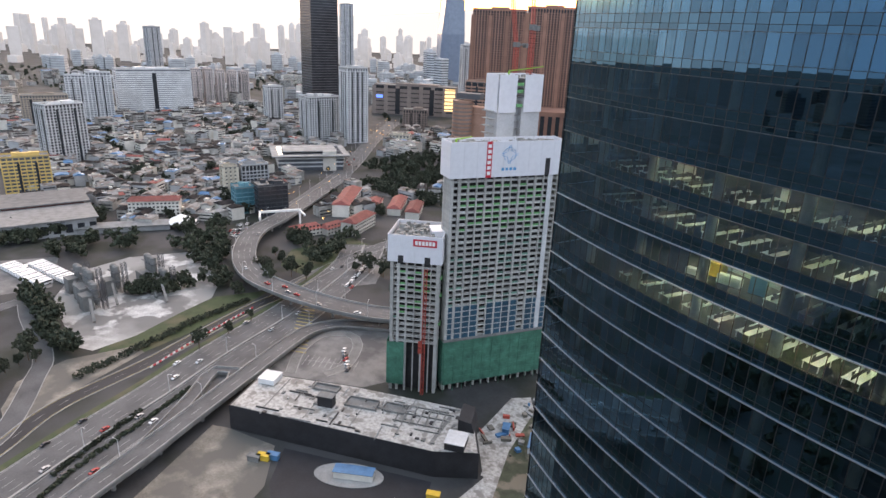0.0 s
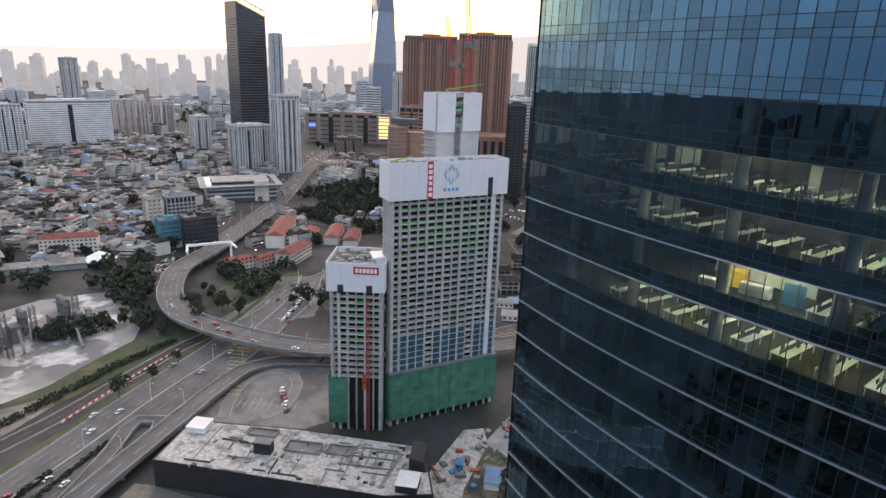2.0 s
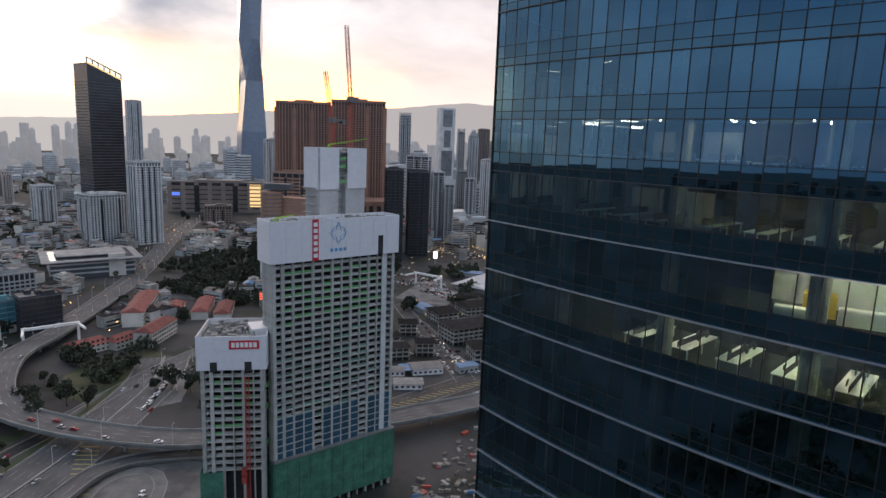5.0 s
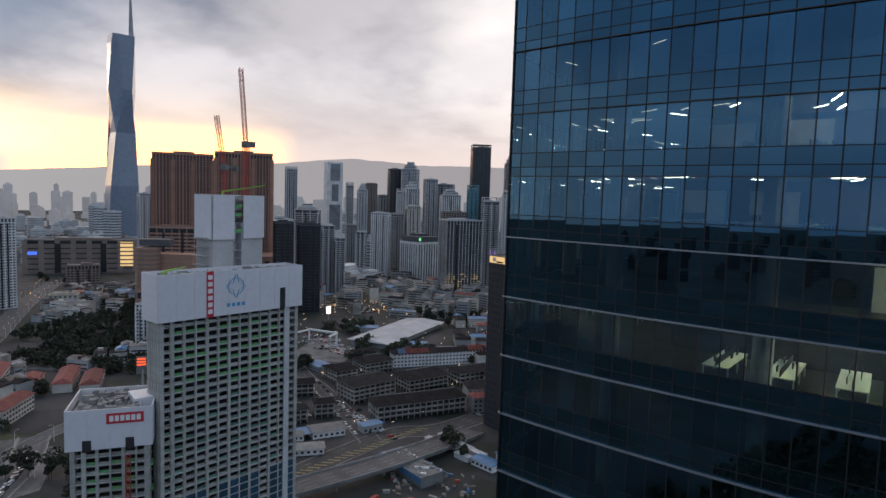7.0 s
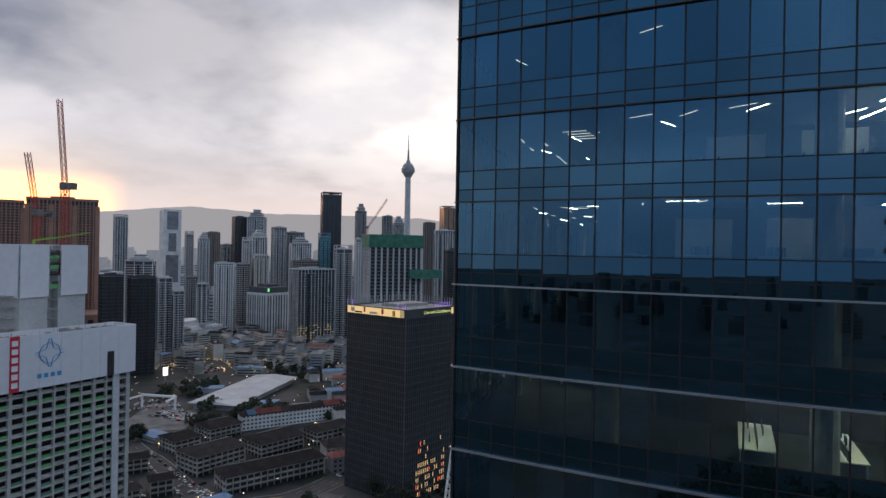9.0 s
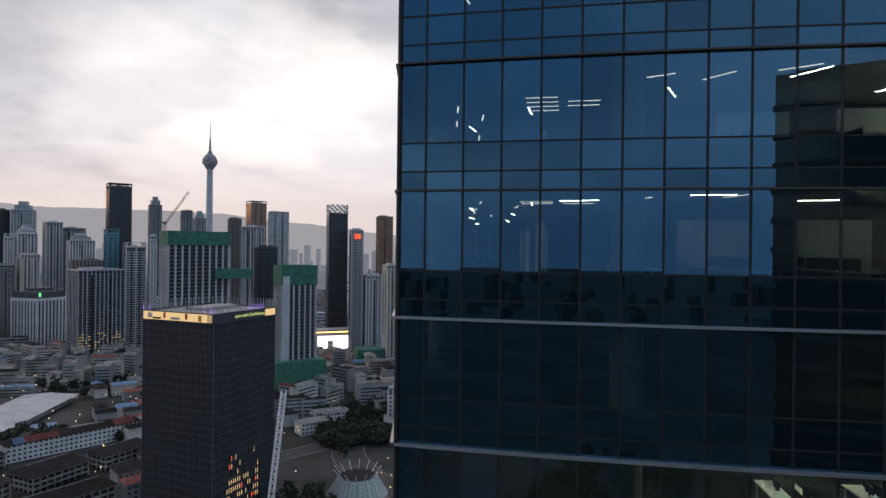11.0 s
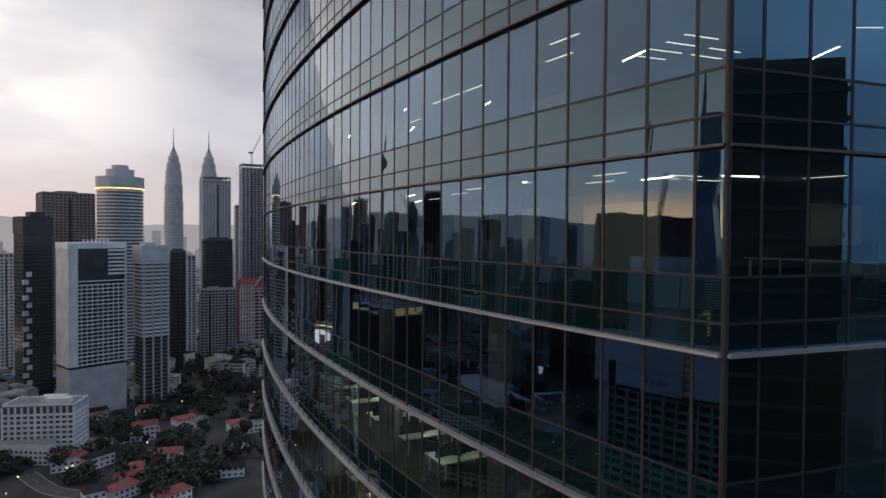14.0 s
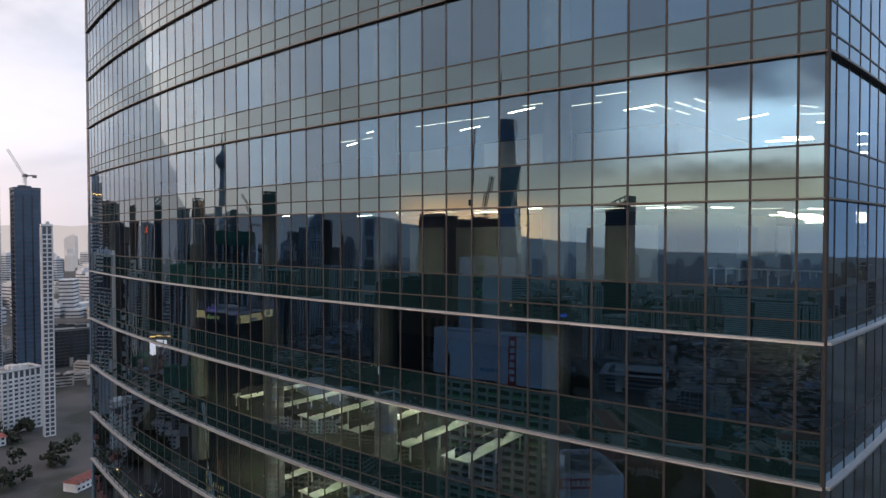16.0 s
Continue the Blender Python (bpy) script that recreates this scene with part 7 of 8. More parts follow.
for i in range(46):
    x, y = r.uniform(-170, 30), r.uniform(515, 720)
    if x < -160 and y < 660:
        continue
    house("shophouse", x, y, r.uniform(12, 26), r.uniform(9, 13), r.uniform(7, 12), r.choice((20, 30, 110)), r.choice(("roof_grey", "roof_dark", "roof_dark", "roof_red", "roof_dark", "roof_blue")), r.choice(("w_cream", "w_grey")), "Shophouse with worn pitched roof", "shophouse", "shophouses", 2.2, 1)

t = plain_tower("market_hall", -209, 606, 80.6, "Large market hall with pale metal roof", "hall")
b = bmesh.new()
box(b, (0, 0, 3), (128, 42, 6))
part("wall", b, "w_grey", t)
b = bmesh.new()
prism(b, 134, 48, 6, 2.6, 1.0)
part("roof", b, "w_palegrey", t, "pale sheet metal roof")
t = plain_tower("covered_shed", -490.3, 121.9, 62, "Long grey shed ending in a white tent roof", "shed")
b = bmesh.new()
box(b, (0, 0, 2.5), (70, 14, 5))
part("wall", b, "w_grey", t)
b = bmesh.new()
prism(b, 72, 16, 5, 2.0, 0.8)
part("roof", b, "roof_grey", t)
b = bmesh.new()
rod(b, (44, 0, 5), (44, 0, 11), 13, 1.0, 10)
part("tent_roof", b, "white_paint", t, "white tent roof")
t = plain_tower("station_building", -550, 80, 78, "Long grey station hall with red-striped roof", "station")
b = bmesh.new()
box(b, (0, 0, 6.5), (66, 92, 13))
part("wall", b, "w_grey", t)
for y0, z in ((-24, 13.6), (24, 16.0)):
    b = bmesh.new()
    box(b, (0, y0, z), (70, 50, 1.0))
    part("roof", b, "roof_grey", t, "grey metal roof")
b = bmesh.new()
box(b, (0, 2, 14.6), (60, 1.2, 1.6))
part("red_stripe", b, "roof_red", t)
for i in range(8):
    b = bmesh.new()
    box(b, (-30 + i * 8.6, -46.2, 6), (5, 0.6, 7))
    part("window", b, "glass_dark", t)


def low_rise(name, seed, n, a0, a1, d0, d1, label, size=(9, 24), height=(5, 15), keep=None):
    """Close-packed small buildings of old streets."""
    q = random.Random(seed)
    b = Soup()
    for _ in range(n):
        a, d = radians(q.uniform(a0, a1)), math.sqrt(q.uniform(d0 * d0, d1 * d1))
        x, y = d * math.sin(a), d * math.cos(a)
        if keep and not keep(x, y):
            continue
        w, dp, h = q.uniform(*size), q.uniform(8, 14), q.uniform(*height)
        rz = 40 * round(noise.noise((x / 260, y / 260, 1.0)) * 3) + q.choice((0, 90)) + q.uniform(-5, 5)
        m = pose(x, y, 0, 0, 0, rz)
        wall_i, roof_i = q.choice((0, 0, 1, 2)), q.choice((3, 3, 4, 4, 4, 3, 3, 4, 3, 6, 3, 4, 5, 3, 4, 3, 4))
        b.box((0, 0, h / 2), (w, dp, h), wall_i, m)
        if q.random() < 0.65:
            u, v, rise = w / 2 + 0.5, dp / 2 + 0.5, q.uniform(1.2, 2.6)
            b.add(((-u, -v, h), (u, -v, h), (u, v, h), (-u, v, h), (-u + 0.5, 0, h + rise), (u - 0.5, 0, h + rise)), ((0, 1, 5, 4), (2, 3, 4, 5), (0, 4, 3), (1, 2, 5)), roof_i, m)
        else:
            b.box((0, 0, h + 0.2), (w + 0.4, dp + 0.4, 0.4), roof_i, m)
            b.box((q.uniform(-2, 2), 0, h + 1.2), (q.uniform(2, 5), q.uniform(2, 5), 2), wall_i, m)
        for k in range(int(h / 3.4)):
            for s in (-1, 1):
                b.box((0, s * (dp / 2 + 0.03), 1.9 + 3.3 * k), (w * 0.86, 0.1, 1.2), 7, m)
    b.solo(name, ("wall_old", "w_cream", "w_grey", "tin_old", "roof_dark", "roof_red", "roof_blue", "glass_dark"), label, "low houses")


def clear_of_roads(x, y):
    if (Vector((x, y)) - Vector((-201, 582))).length < 62 or (-690 < x < -560 and abs(y - 400) < 55) or (-606 < x < -490 and 25 < y < 130) or (-530 < x < -415 and 350 < y < 450) or (-575 < x < -405 and 430 < y < 640):
        return False
    for p in LINES:
        if abs(p.x - x) < 26 and abs(p.y - y) < 26:
            return False
    return True


LINES = avenue + [Vector((-270 + 0 * i, 0, 0)) for i in range(1)]
low_rise("old_quarter", 31, 620, -82, -52, 500, 830, "Dense old quarter of pale low shophouses", (8, 20), (5, 12), clear_of_roads)
low_rise("old_quarter", 32, 760, -82, -52, 800, 1350, "Dense old quarter of pale low shophouses", (9, 24), (5, 15), clear_of_roads)
low_rise("old_quarter", 33, 420, -54, -36, 560, 1000, "Dense low town of pale shophouses", (10, 28), (6, 16), clear_of_roads)
low_rise("old_quarter", 34, 620, -38, 12, 560, 1100, "Dense low town of mixed roofs", (12, 34), (8, 26), lambda x, y: clear_of_roads(x, y) and not (-420 < x < -20 and y < 700))
low_rise("old_quarter", 35, 260, 8, 48, 480, 1000, "Low houses among trees and towers", (10, 26), (6, 20), lambda x, y: y > 540)
low_rise("old_quarter", 36, 500, -82, 48, 1300, 2100, "Far low streets of the city", (14, 40), (8, 30))


# ---- trees ----
def leafy(bm, c, rx, rz, n, size, q, mi=0):
    """A loose crown of small leaf clumps round several lobes."""
    lobes = [(Vector((q.uniform(-0.55, 0.55) * rx, q.uniform(-0.55, 0.55) * rx, q.uniform(-0.5, 0.6) * rz)), q.uniform(0.4, 0.65)) for _ in range(6)]
    for _ in range(n):
        o, k = q.choice(lobes)
        v = Vector((q.gauss(0, 1), q.gauss(0, 1), q.gauss(0, 1))).normalized() * q.uniform(0.6, 1.0) * k
        p = Vector(c) + o + Vector((v.x * rx, v.y * rx, v.z * rz))
        e = Euler((q.uniform(0, 6), q.uniform(0, 6), q.uniform(0, 6))).to_matrix()
        s = size * q.uniform(0.6, 1.3)
        bm.add([p + e @ Vector(w) * s for w in ((-0.5, -0.4, 0), (0.5, -0.5, 0.15), (0.6, 0.4, 0), (-0.4, 0.5, 0.2), (0, 0, 0.45))], ((0, 1, 4), (1, 2, 4), (2, 3, 4), (3, 0, 4)))


def tree(seed, height, spread, label):
    q = random.Random(seed)
    t = thing("tree", pose(0, 0, 0), label, "tree", "street trees")
    b = bmesh.new()
    rod(b, (0, 0, -0.2), (0.1, 0, height * 0.5), 0.28, 0.16, 8)
    for i in range(5):
        a = i * 1.26 + q.uniform(0, 0.6)
        rod(b, (0.1, 0, height * (0.35 + 0.03 * i)), (math.cos(a) * spread * 0.5, math.sin(a) * spread * 0.5, height * q.uniform(0.6, 0.8)), 0.12, 0.04, 6)
    part("trunk", b, "bark", t)
    b = Soup()
    leafy(b, (0, 0, height * 0.68), spread, height * 0.34, 260, 0.95, q)
    me = bpy.data.meshes.new("crown")
    me.from_pydata(b.v, [], b.f)
    me.materials.append(M["leaf"])
    part("crown", me, None, t)
    return t


protos = [tree(41, 9, 3.4, "Dark green street tree with loose crown"), tree(42, 11, 4.4, "Dark green street tree with loose crown"), tree(43, 7, 2.6, "Small dark roadside tree"), tree(44, 13, 5.2, "Broad dark green tree")]
used = set()
r = random.Random(51)


def plant(x, y):
    i = r.randrange(4)
    s = r.uniform(0.8, 1.25)
    m = pose(x, y, 0, 0, 0, r.uniform(0, 360)) @ Matrix.Scale(s, 4)
    if i not in used:
        protos[i].matrix_basis = m
        used.add(i)
    else:
        c = copy_thing(protos[i], pose(x, y, 0, 0, 0, r.uniform(0, 360)))


for p, q_, n in (((-254.8, 67.9), (-268.5, 104.8), 3), ((-293.5, 207.5), (-232.6, 216.2), 12), ((-355.8, 178.9), (-296.5, 165.7), 9), ((-232.3, 191.4), (-198.0, 205.7), 8), ((-298.2, 142.7), (-337.3, 158.6), 6), ((-279.7, -25.9), (-308.1, 5.9), 8),
                 ((-47.0, 342.9), (-7.0, 309.8), 6), ((50.5, 436.6), (83.9, 486.3), 14), ((113.0, 441.6), (179.6, 457.2), 12), ((-205.9, 468.2), (-163.4, 516.5), 8), ((-87.7, 325.1), (-63.0, 303.2), 5), ((217.5, 405.8), (279.8, 452.7), 14), ((-67.7, 112.4), (-50.7, 162.7), 9)):
    for i in range(n):
        f = (i + r.uniform(0, 0.7)) / n
        plant(p[0] + (q_[0] - p[0]) * f + r.uniform(-5, 5), p[1] + (q_[1] - p[1]) * f + r.uniform(-5, 5))
for i in range(4):
    if i not in used:
        plant(-250 + i * 4, 210)


def woods(seed, boxes, label):
    """Tree masses too dense to count."""
    q = random.Random(seed)
    b = Soup()
    for x0, y0, x1, y1, n in boxes:
        for _ in range(n):
            x, y, h = q.uniform(x0, x1), q.uniform(y0, y1), q.uniform(7, 14)
            if any(abs(p.x - x) < 13 and abs(p.y - y) < 13 for p in AVOID):
                continue
            leafy(b, (x, y, h * 0.55), h * 0.45, h * 0.45, 60, 2.0, q)
    b.solo("woodland", ("leaf",), label, "trees")


FLY = smooth_line([(-419.7, 229.6, 8), (-393.0, 184.9, 9), (-351.1, 150.9, 9), (-312.4, 135.7, 9), (-279.4, 136.0, 9), (-250.7, 141.3, 9), (-227.1, 148.8, 9), (-201.3, 162.6, 9)])
AVOID = FLY + avenue + highway
woods(61, ((-345.4, 190.2, -300.4, 222.1, 14), (-352.3, 233.4, -319.9, 257.3, 10), (-291.0, 242.0, -196.7, 304.3, 60), (-474.8, 71.3, -438.8, 120.8, 12), (-428.0, 150.5, -396.1, 174.7, 8), (-567.3, 43.3, -502.9, 92.1, 40), (-421.4, 130.3, -391.5, 169.5, 10)), "Dark tree masses round the flyover")
woods(62, ((-470, 450, -346, 553, 170), (-420, 380, -346, 450, 60), (-432.7, 554.1, -378.6, 627.5, 60), (-699.7, 628.1, -576.4, 735.7, 70), (-886.1, 170.1, -796.8, 275.0, 60), (-693.0, 166.0, -626.5, 243.0, 40), (-947.8, 428.1, -842.9, 519.5, 40)), "Dark park trees beyond the construction site")
woods(63, ((202.5, 525.6, 327.0, 619.5, 120), (41.1, 458.7, 124.6, 561.0, 110), (256.7, 622.5, 451.9, 713.8, 130), (135.8, 369.9, 317.9, 401.2, 50), (169.1, 447.7, 343.0, 519.4, 60), (-221.1, 668.3, -96.5, 754.6, 50), (-17.3, 310.1, 47.5, 371.9, 30)), "Dark tree masses among northern streets")
woods(68, ((-570, 440, -420, 620, 360), (-640, 600, -560, 700, 60)), "Dense dark park trees beside the avenue")
woods(64, ((-2353.0, 424.9, -1441.9, 1175.7, 500), (-1317.1, 936.3, -721.1, 1504.4, 220)), "Far dark woods in haze")
woods(65, ((45, 455, 98, 490, 70), (160, 485, 185, 510, 18), (180, 415, 205, 450, 22), (112, 405, 130, 428, 10), (140, 345, 185, 385, 45), (150, 415, 165, 432, 10), (-226, 515, -213, 556, 14), (-190, 510, -150, 545, 18), (-292, 578, -252, 640, 34), (-120, 515, 20, 700, 70), (-60, 340, -20, 380, 12)), "Dark trees between shophouses and lanes")
woods(66, ((-392, 17, -335, 24, 26), (-335, 12, -292, 17, 20), (-560, 98, -520, 118, 12), (-545, 30, -500, 62, 30), (-470, 55, -440, 80, 16), (-325, 120, -300, 150, 12), (-348, 76, -338, 104, 14), (-358, 70, -345, 84, 8), (-460, 150, -440, 190, 12)), "Dark tree belts round the concrete plant")
woods(69, ((-332, 196, -285, 228, 34), (-300, 180, -283, 215, 12), (-385, 206, -340, 218, 14), (-495, 372, -425, 440, 70), (-395, 128, -345, 150, 26), (-345, 112, -312, 130, 18)), "Dark bushy trees inside the flyover loop and beside the avenue")
# added out of view, so the lower glass mirrors dark leaves, not ground
woods(70, ((-190, -430, 170, -150, 620),), "Added unseen trees that darken what the glass tower mirrors")
q = random.Random(67)
woods(67, [(x, y, x + 14, y + 14, q.randint(2, 6)) for x, y in [(-d * math.sin(a), d * math.cos(a)) for d, a in [(q.uniform(500, 1500), q.uniform(0.5, 1.38)) for _ in range(150)]]], "Scattered dark trees between old roofs")


def hedge(pts, width, height, seed, label):
    """A clipped but ragged roadside hedge."""
    q = random.Random(seed)
    b = Soup()
    for p in smooth_line([(x, y, 0) for x, y in pts], 1.6):
        leafy(b, (p.x + q.uniform(-0.4, 0.4), p.y + q.uniform(-0.4, 0.4), height * 0.5), width * 0.6, height * 0.55, 26, 0.9, q)
    b.solo("hedge", ("leaf",), label, "hedge")


hedge([(-268, 9), (-275, 36), (-288, 80), (-294, 119)], 5, 3.0, 68, "Dark ragged hedge along the service road")
hedge([(-199, -22), (-207, -6), (-219, 20)], 2.4, 1.6, 69, "Low hedge on the highway median")
hedge([(-188, -32), (-200, -8), (-212, 22), (-222, 44)], 2.2, 1.4, 70, "Low hedge beside the highway")

# ---- cars, lamps, barriers ----
def car(seed, paint, label):
    c = thing("car", pose(0, 0, 0), label, "car", "cars on the roads")
    b = bmesh.new()
    vs = box(b, (0, 0, 0.58), (1.75, 4.3, 0.62))
    bmesh.ops.bevel(b, geom=list({e for v in vs for e in v.link_edges}), offset=0.14, segments=2, affect="EDGES")
    part("body", b, paint, c)
    b = bmesh.new()
    vs = box(b, (0, -0.15, 1.12), (1.55, 2.3, 0.55))
    for v in vs:
        if v.co.z > 1.1:
            v.co.x *= 0.82
            v.co.y = -0.15 + (v.co.y + 0.15) * 0.68
    part("cabin", b, "car_glass", c, "dark windows")
    b = bmesh.new()
    box(b, (0, -0.15, 1.415), (1.26, 1.5, 0.05))
    part("roof", b, paint, c)
    b = bmesh.new()
    bmesh.ops.create_cone(b, cap_ends=True, segments=12, radius1=0.32, radius2=0.32, depth=0.22, matrix=pose(0, 0, 0, 0, 90, 0))
    me = mesh_of(b, "wheel", "tyre")
    for x in (-0.8, 0.8):
        for y in (-1.35, 1.35):
            part("wheel", me, None, c, "", pose(x, y, 0.32))
    return c


M["paint_white"] = mat("paint_white", (0.75, 0.75, 0.75), 0.25, vary=0.05, bump=0)
M["paint_silver"] = mat("paint_silver", (0.40, 0.41, 0.42), 0.25, 0.4, vary=0.05, bump=0)
M["paint_dark"] = mat("paint_dark", (0.03, 0.03, 0.035), 0.25, vary=0.05, bump=0)
M["paint_red"] = mat("paint_red", (0.35, 0.03, 0.03), 0.25, vary=0.05, bump=0)
cars = [car(1, "paint_white", "White saloon car on a road"), car(2, "paint_silver", "Silver saloon car on a road"), car(3, "paint_dark", "Black saloon car on a road"), car(4, "paint_red", "Dark red saloon car on a road")]
fresh = [True] * 4


def park(i, x, y, z, rz):
    m = pose(x, y, z, 0, 0, rz)
    if fresh[i]:
        cars[i].matrix_basis = m
        fresh[i] = False
    else:
        copy_thing(cars[i], m)


def along(line, n, offs, z, q):
    for _ in range(n):
        j = q.randrange(1, len(line) - 1)
        d = (line[j + 1] - line[j]).normalized()
        o = q.choice(offs)
        p = line[j] + Vector((d.y, -d.x, 0)) * o
        park(q.choice((0, 0, 0, 1, 1, 2, 2, 3)), p.x, p.y, line[j].z + z, math.degrees(math.atan2(d.y, d.x)) - 90)


q = random.Random(71)
along(highway, 24, (-16, -12, -7, -2.5, 3, 7, 11.5, 16), 0.07, q)
along(FLY, 8, (-5.5, -2, 2, 5.5), 0.04, q)
along(avenue, 22, (-8, -3, 3, 8), 0.07, q)
for i in range(7):
    park(i % 4, -201 + i * 3.0, 123 - i * 2.0, 0.06, 30)
for i in range(26):
    f = i // 2 / 13 + q.uniform(0, 0.03)
    side = 4.6 if i % 2 else -4.6
    park(q.choice((0, 1, 2, 0)), -222 + 88 * f + side * 0.75, 417 - 98 * f + side * 0.66, 0.07, 42)
for i in range(22):
    park(q.choice((0, 0, 1, 2)), -268 + (i % 11) * 3.4 + q.uniform(-0.5, 0.5), 560 - (i % 11) * 5.2 + (i // 11) * 9, 0.07, 80)
for i in range(30):
    park(q.choice((0, 1, 2, 0)), -192 + (i % 10) * 6.5 + q.uniform(-1, 1), 405 - (i // 10) * 34 + (i % 10) * 3 + q.uniform(-3, 3), 0.07, q.choice((20, 70, 115)))


def street_lamp(head="lamp_warm", label="Tall grey street lamp with warm glowing head"):
    c = thing("street_lamp", pose(0, 0, 0), label, "street lamp", "street lamps")
    b = bmesh.new()
    rod(b, (0, 0, 0), (0, 0, 10), 0.14, 0.08, 8)
    beam(b, (0, 0, 10), (1.8, 0, 10.4), 0.1)
    part("pole", b, "steel_white", c)
    b = bmesh.new()
    box(b, (2.0, 0, 10.35), (0.7, 0.3, 0.16))
    part("head", b, head, c, "lamp head on a short arm")
    return c


for lit, runs in ((True, ((avenue, 5, 12), (avenue, 5, -12))), (False, ((FLY, 5, 8), (highway, 7, 19.5), (highway, 7, 0)))):
    lamp0, first = street_lamp() if lit else street_lamp("steel_white", "Tall grey street lamp, not lit"), True
    for line, step, off in runs:
        for j in range(2, len(line) - 1, step):
            d = (line[j + 1] - line[j]).normalized()
            p = line[j] + Vector((d.y, -d.x, 0)) * off
            m = pose(p.x, p.y, line[j].z, 0, 0, math.degrees(math.atan2(d.y, d.x)) + (90 if off > 0 else -90))
            if first:
                lamp0.matrix_basis, first = m, False
            else:
                copy_thing(lamp0, m)

b = bmesh.new()
vs = box(b, (0, 0, 0.45), (0.5, 1.9, 0.9))
for v in vs:
    if v.co.z > 0.5:
        v.co.x *= 0.5
red_m, white_m = mesh_of(b.copy(), "road_barrier", "red_sign"), mesh_of(b, "road_barrier", "white_paint")
line = smooth_line([(-251, 40, 0), (-261, 64, 0), (-271, 90, 0), (-280, 117, 0)], 2.0)
for j, p in enumerate(line[:-1]):
    d = line[j + 1] - p
    o = new("road_barrier", red_m if j % 2 else white_m)
    o.matrix_basis = pose(p.x - 3, p.y, 0.07, 0, 0, math.degrees(math.atan2(d.y, d.x)) - 90)
    tagged(o, "Red plastic road barrier beside the highway" if j % 2 else "White plastic road barrier beside the highway", "barrier", "road barriers")

# ---- concrete plant ----
def silo(x, y, h, n, label):
    t = thing("cement_silo", pose(x, y, 0), label, "silo", "cement silos")
    for i in range(n):
        b = bmesh.new()
        ox = i * 4.6
        rod(b, (ox, 0, 5), (ox, 0, h), 2.0, seg=16)
        rod(b, (ox, 0, 2.2), (ox, 0, 5), 0.5, 2.0, 16)
        rod(b, (ox, 0, h), (ox, 0, h + 0.8), 2.0, 0.8, 16)
        part("tank", b, "concrete_dark", t)
        for a in range(4):
            b = bmesh.new()
            ca, sa = 1.7 * math.cos(a * 1.57 + 0.78), 1.7 * math.sin(a * 1.57 + 0.78)
            beam(b, (ox + ca, sa, 0), (ox + ca, sa, 6), 0.25)
            part("leg", b, "concrete_dark", t)
    b = bmesh.new()
    box(b, (n * 2.3 - 2.3, -5, 5), (n * 4.2, 6, 10))
    part("mixer_house", b, "concrete_dark", t)
    b = bmesh.new()
    beam(b, (n * 4.6, -5, 9), (n * 4.6 + 16, -9, 1), 1.4, 1.0)
    part("conveyor", b, "concrete_dark", t)
    b = bmesh.new()
    lattice(b, (n * 4.6 - 1, 3.5, 0), (n * 4.6 - 1, 3.5, h + 3), 2.6, 8, 0.3)
    for z in (h * 0.45, h * 0.8):
        box(b, (n * 2.3 - 2.3, 0, z), (n * 4.6 + 2, 5.4, 0.25))
    part("frame", b, "charcoal", t, "dark lattice frame and decks")


for x, y, h, n in ((-368, 50, 19, 3), (-350, 47, 16, 2), (-384, 50, 17, 2), (-366, 66, 18, 2), (-366, 88, 20, 3), (-350, 90, 14, 2)):
    silo(x, y, h, n, "Grey cement silos of a concrete plant")

# ---- podium roof and yard ----
def small_box(name, x, y, z, s, rz, material, label, category, cap="concrete_dark"):
    t = thing(name, pose(x, y, z, 0, 0, rz), label, category)
    b = bmesh.new()
    vs = box(b, (0, 0, s[2] / 2), s)
    bmesh.ops.bevel(b, geom=list({e for v in vs for e in v.link_edges}), offset=0.08, segments=1, affect="EDGES")
    part("body", b, material, t)
    b = bmesh.new()
    box(b, (0, 0, s[2] + 0.1), (s[0] + 0.4, s[1] + 0.4, 0.25))
    part("lid", b, cap, t)
    return t


small_box("plant_room", -150.1, 72.5, 12.2, (7, 4, 5), 28, "black_wall", "Small black plant room on the podium roof", "plant room")
t = thing("plant_room", pose(-96.3, 105.5, 12.2, 0, 0, 28), "Black plant room with sloping faceted roof", "plant room")
b = bmesh.new()
vs = box(b, (0, 0, 3.6), (7, 9, 7.2))
for v in vs:
    if v.co.z > 4:
        v.co.z += -2.6 * (v.co.y < 0) + 0.9 * (v.co.x < 0)
        v.co.x += -1.4 * (v.co.x > 0)
bmesh.ops.bevel(b, geom=list({e for v in vs for e in v.link_edges}), offset=0.12, segments=1, affect="EDGES")
part("body", b, "black_wall", t)
small_box("plant_room", -91.5, 92.5, 12.2, (8, 9, 3.2), 28, "black_wall", "Black and white plant room at the roof edge", "plant room", "w_palegrey")
for i, (x0, y0, x1, y1) in enumerate(((-167.1, 51.2, -178.9, 73.4), (-149.1, 59.2, -161.4, 83.0), (-130.3, 68.3, -137.3, 82.0), (-112.6, 77.5, -125.5, 103.2), (-99, 85, -106, 105))):
    b = bmesh.new()
    beam(b, (x0, y0, 12.26), (x1, y1, 12.26), 0.5 if i < 4 else 1.6, 0.16)
    solo("roof_joint", b, "concrete_dark", "Dark stained joint across the roof slab", "roof joint", "roof joints")
small_box("site_cabin", -76.4, 129.0, 0.05, (6.5, 11, 3), 28, "w_palewhite", "White and blue site cabin on the concrete strip", "cabin", "roof_blue")
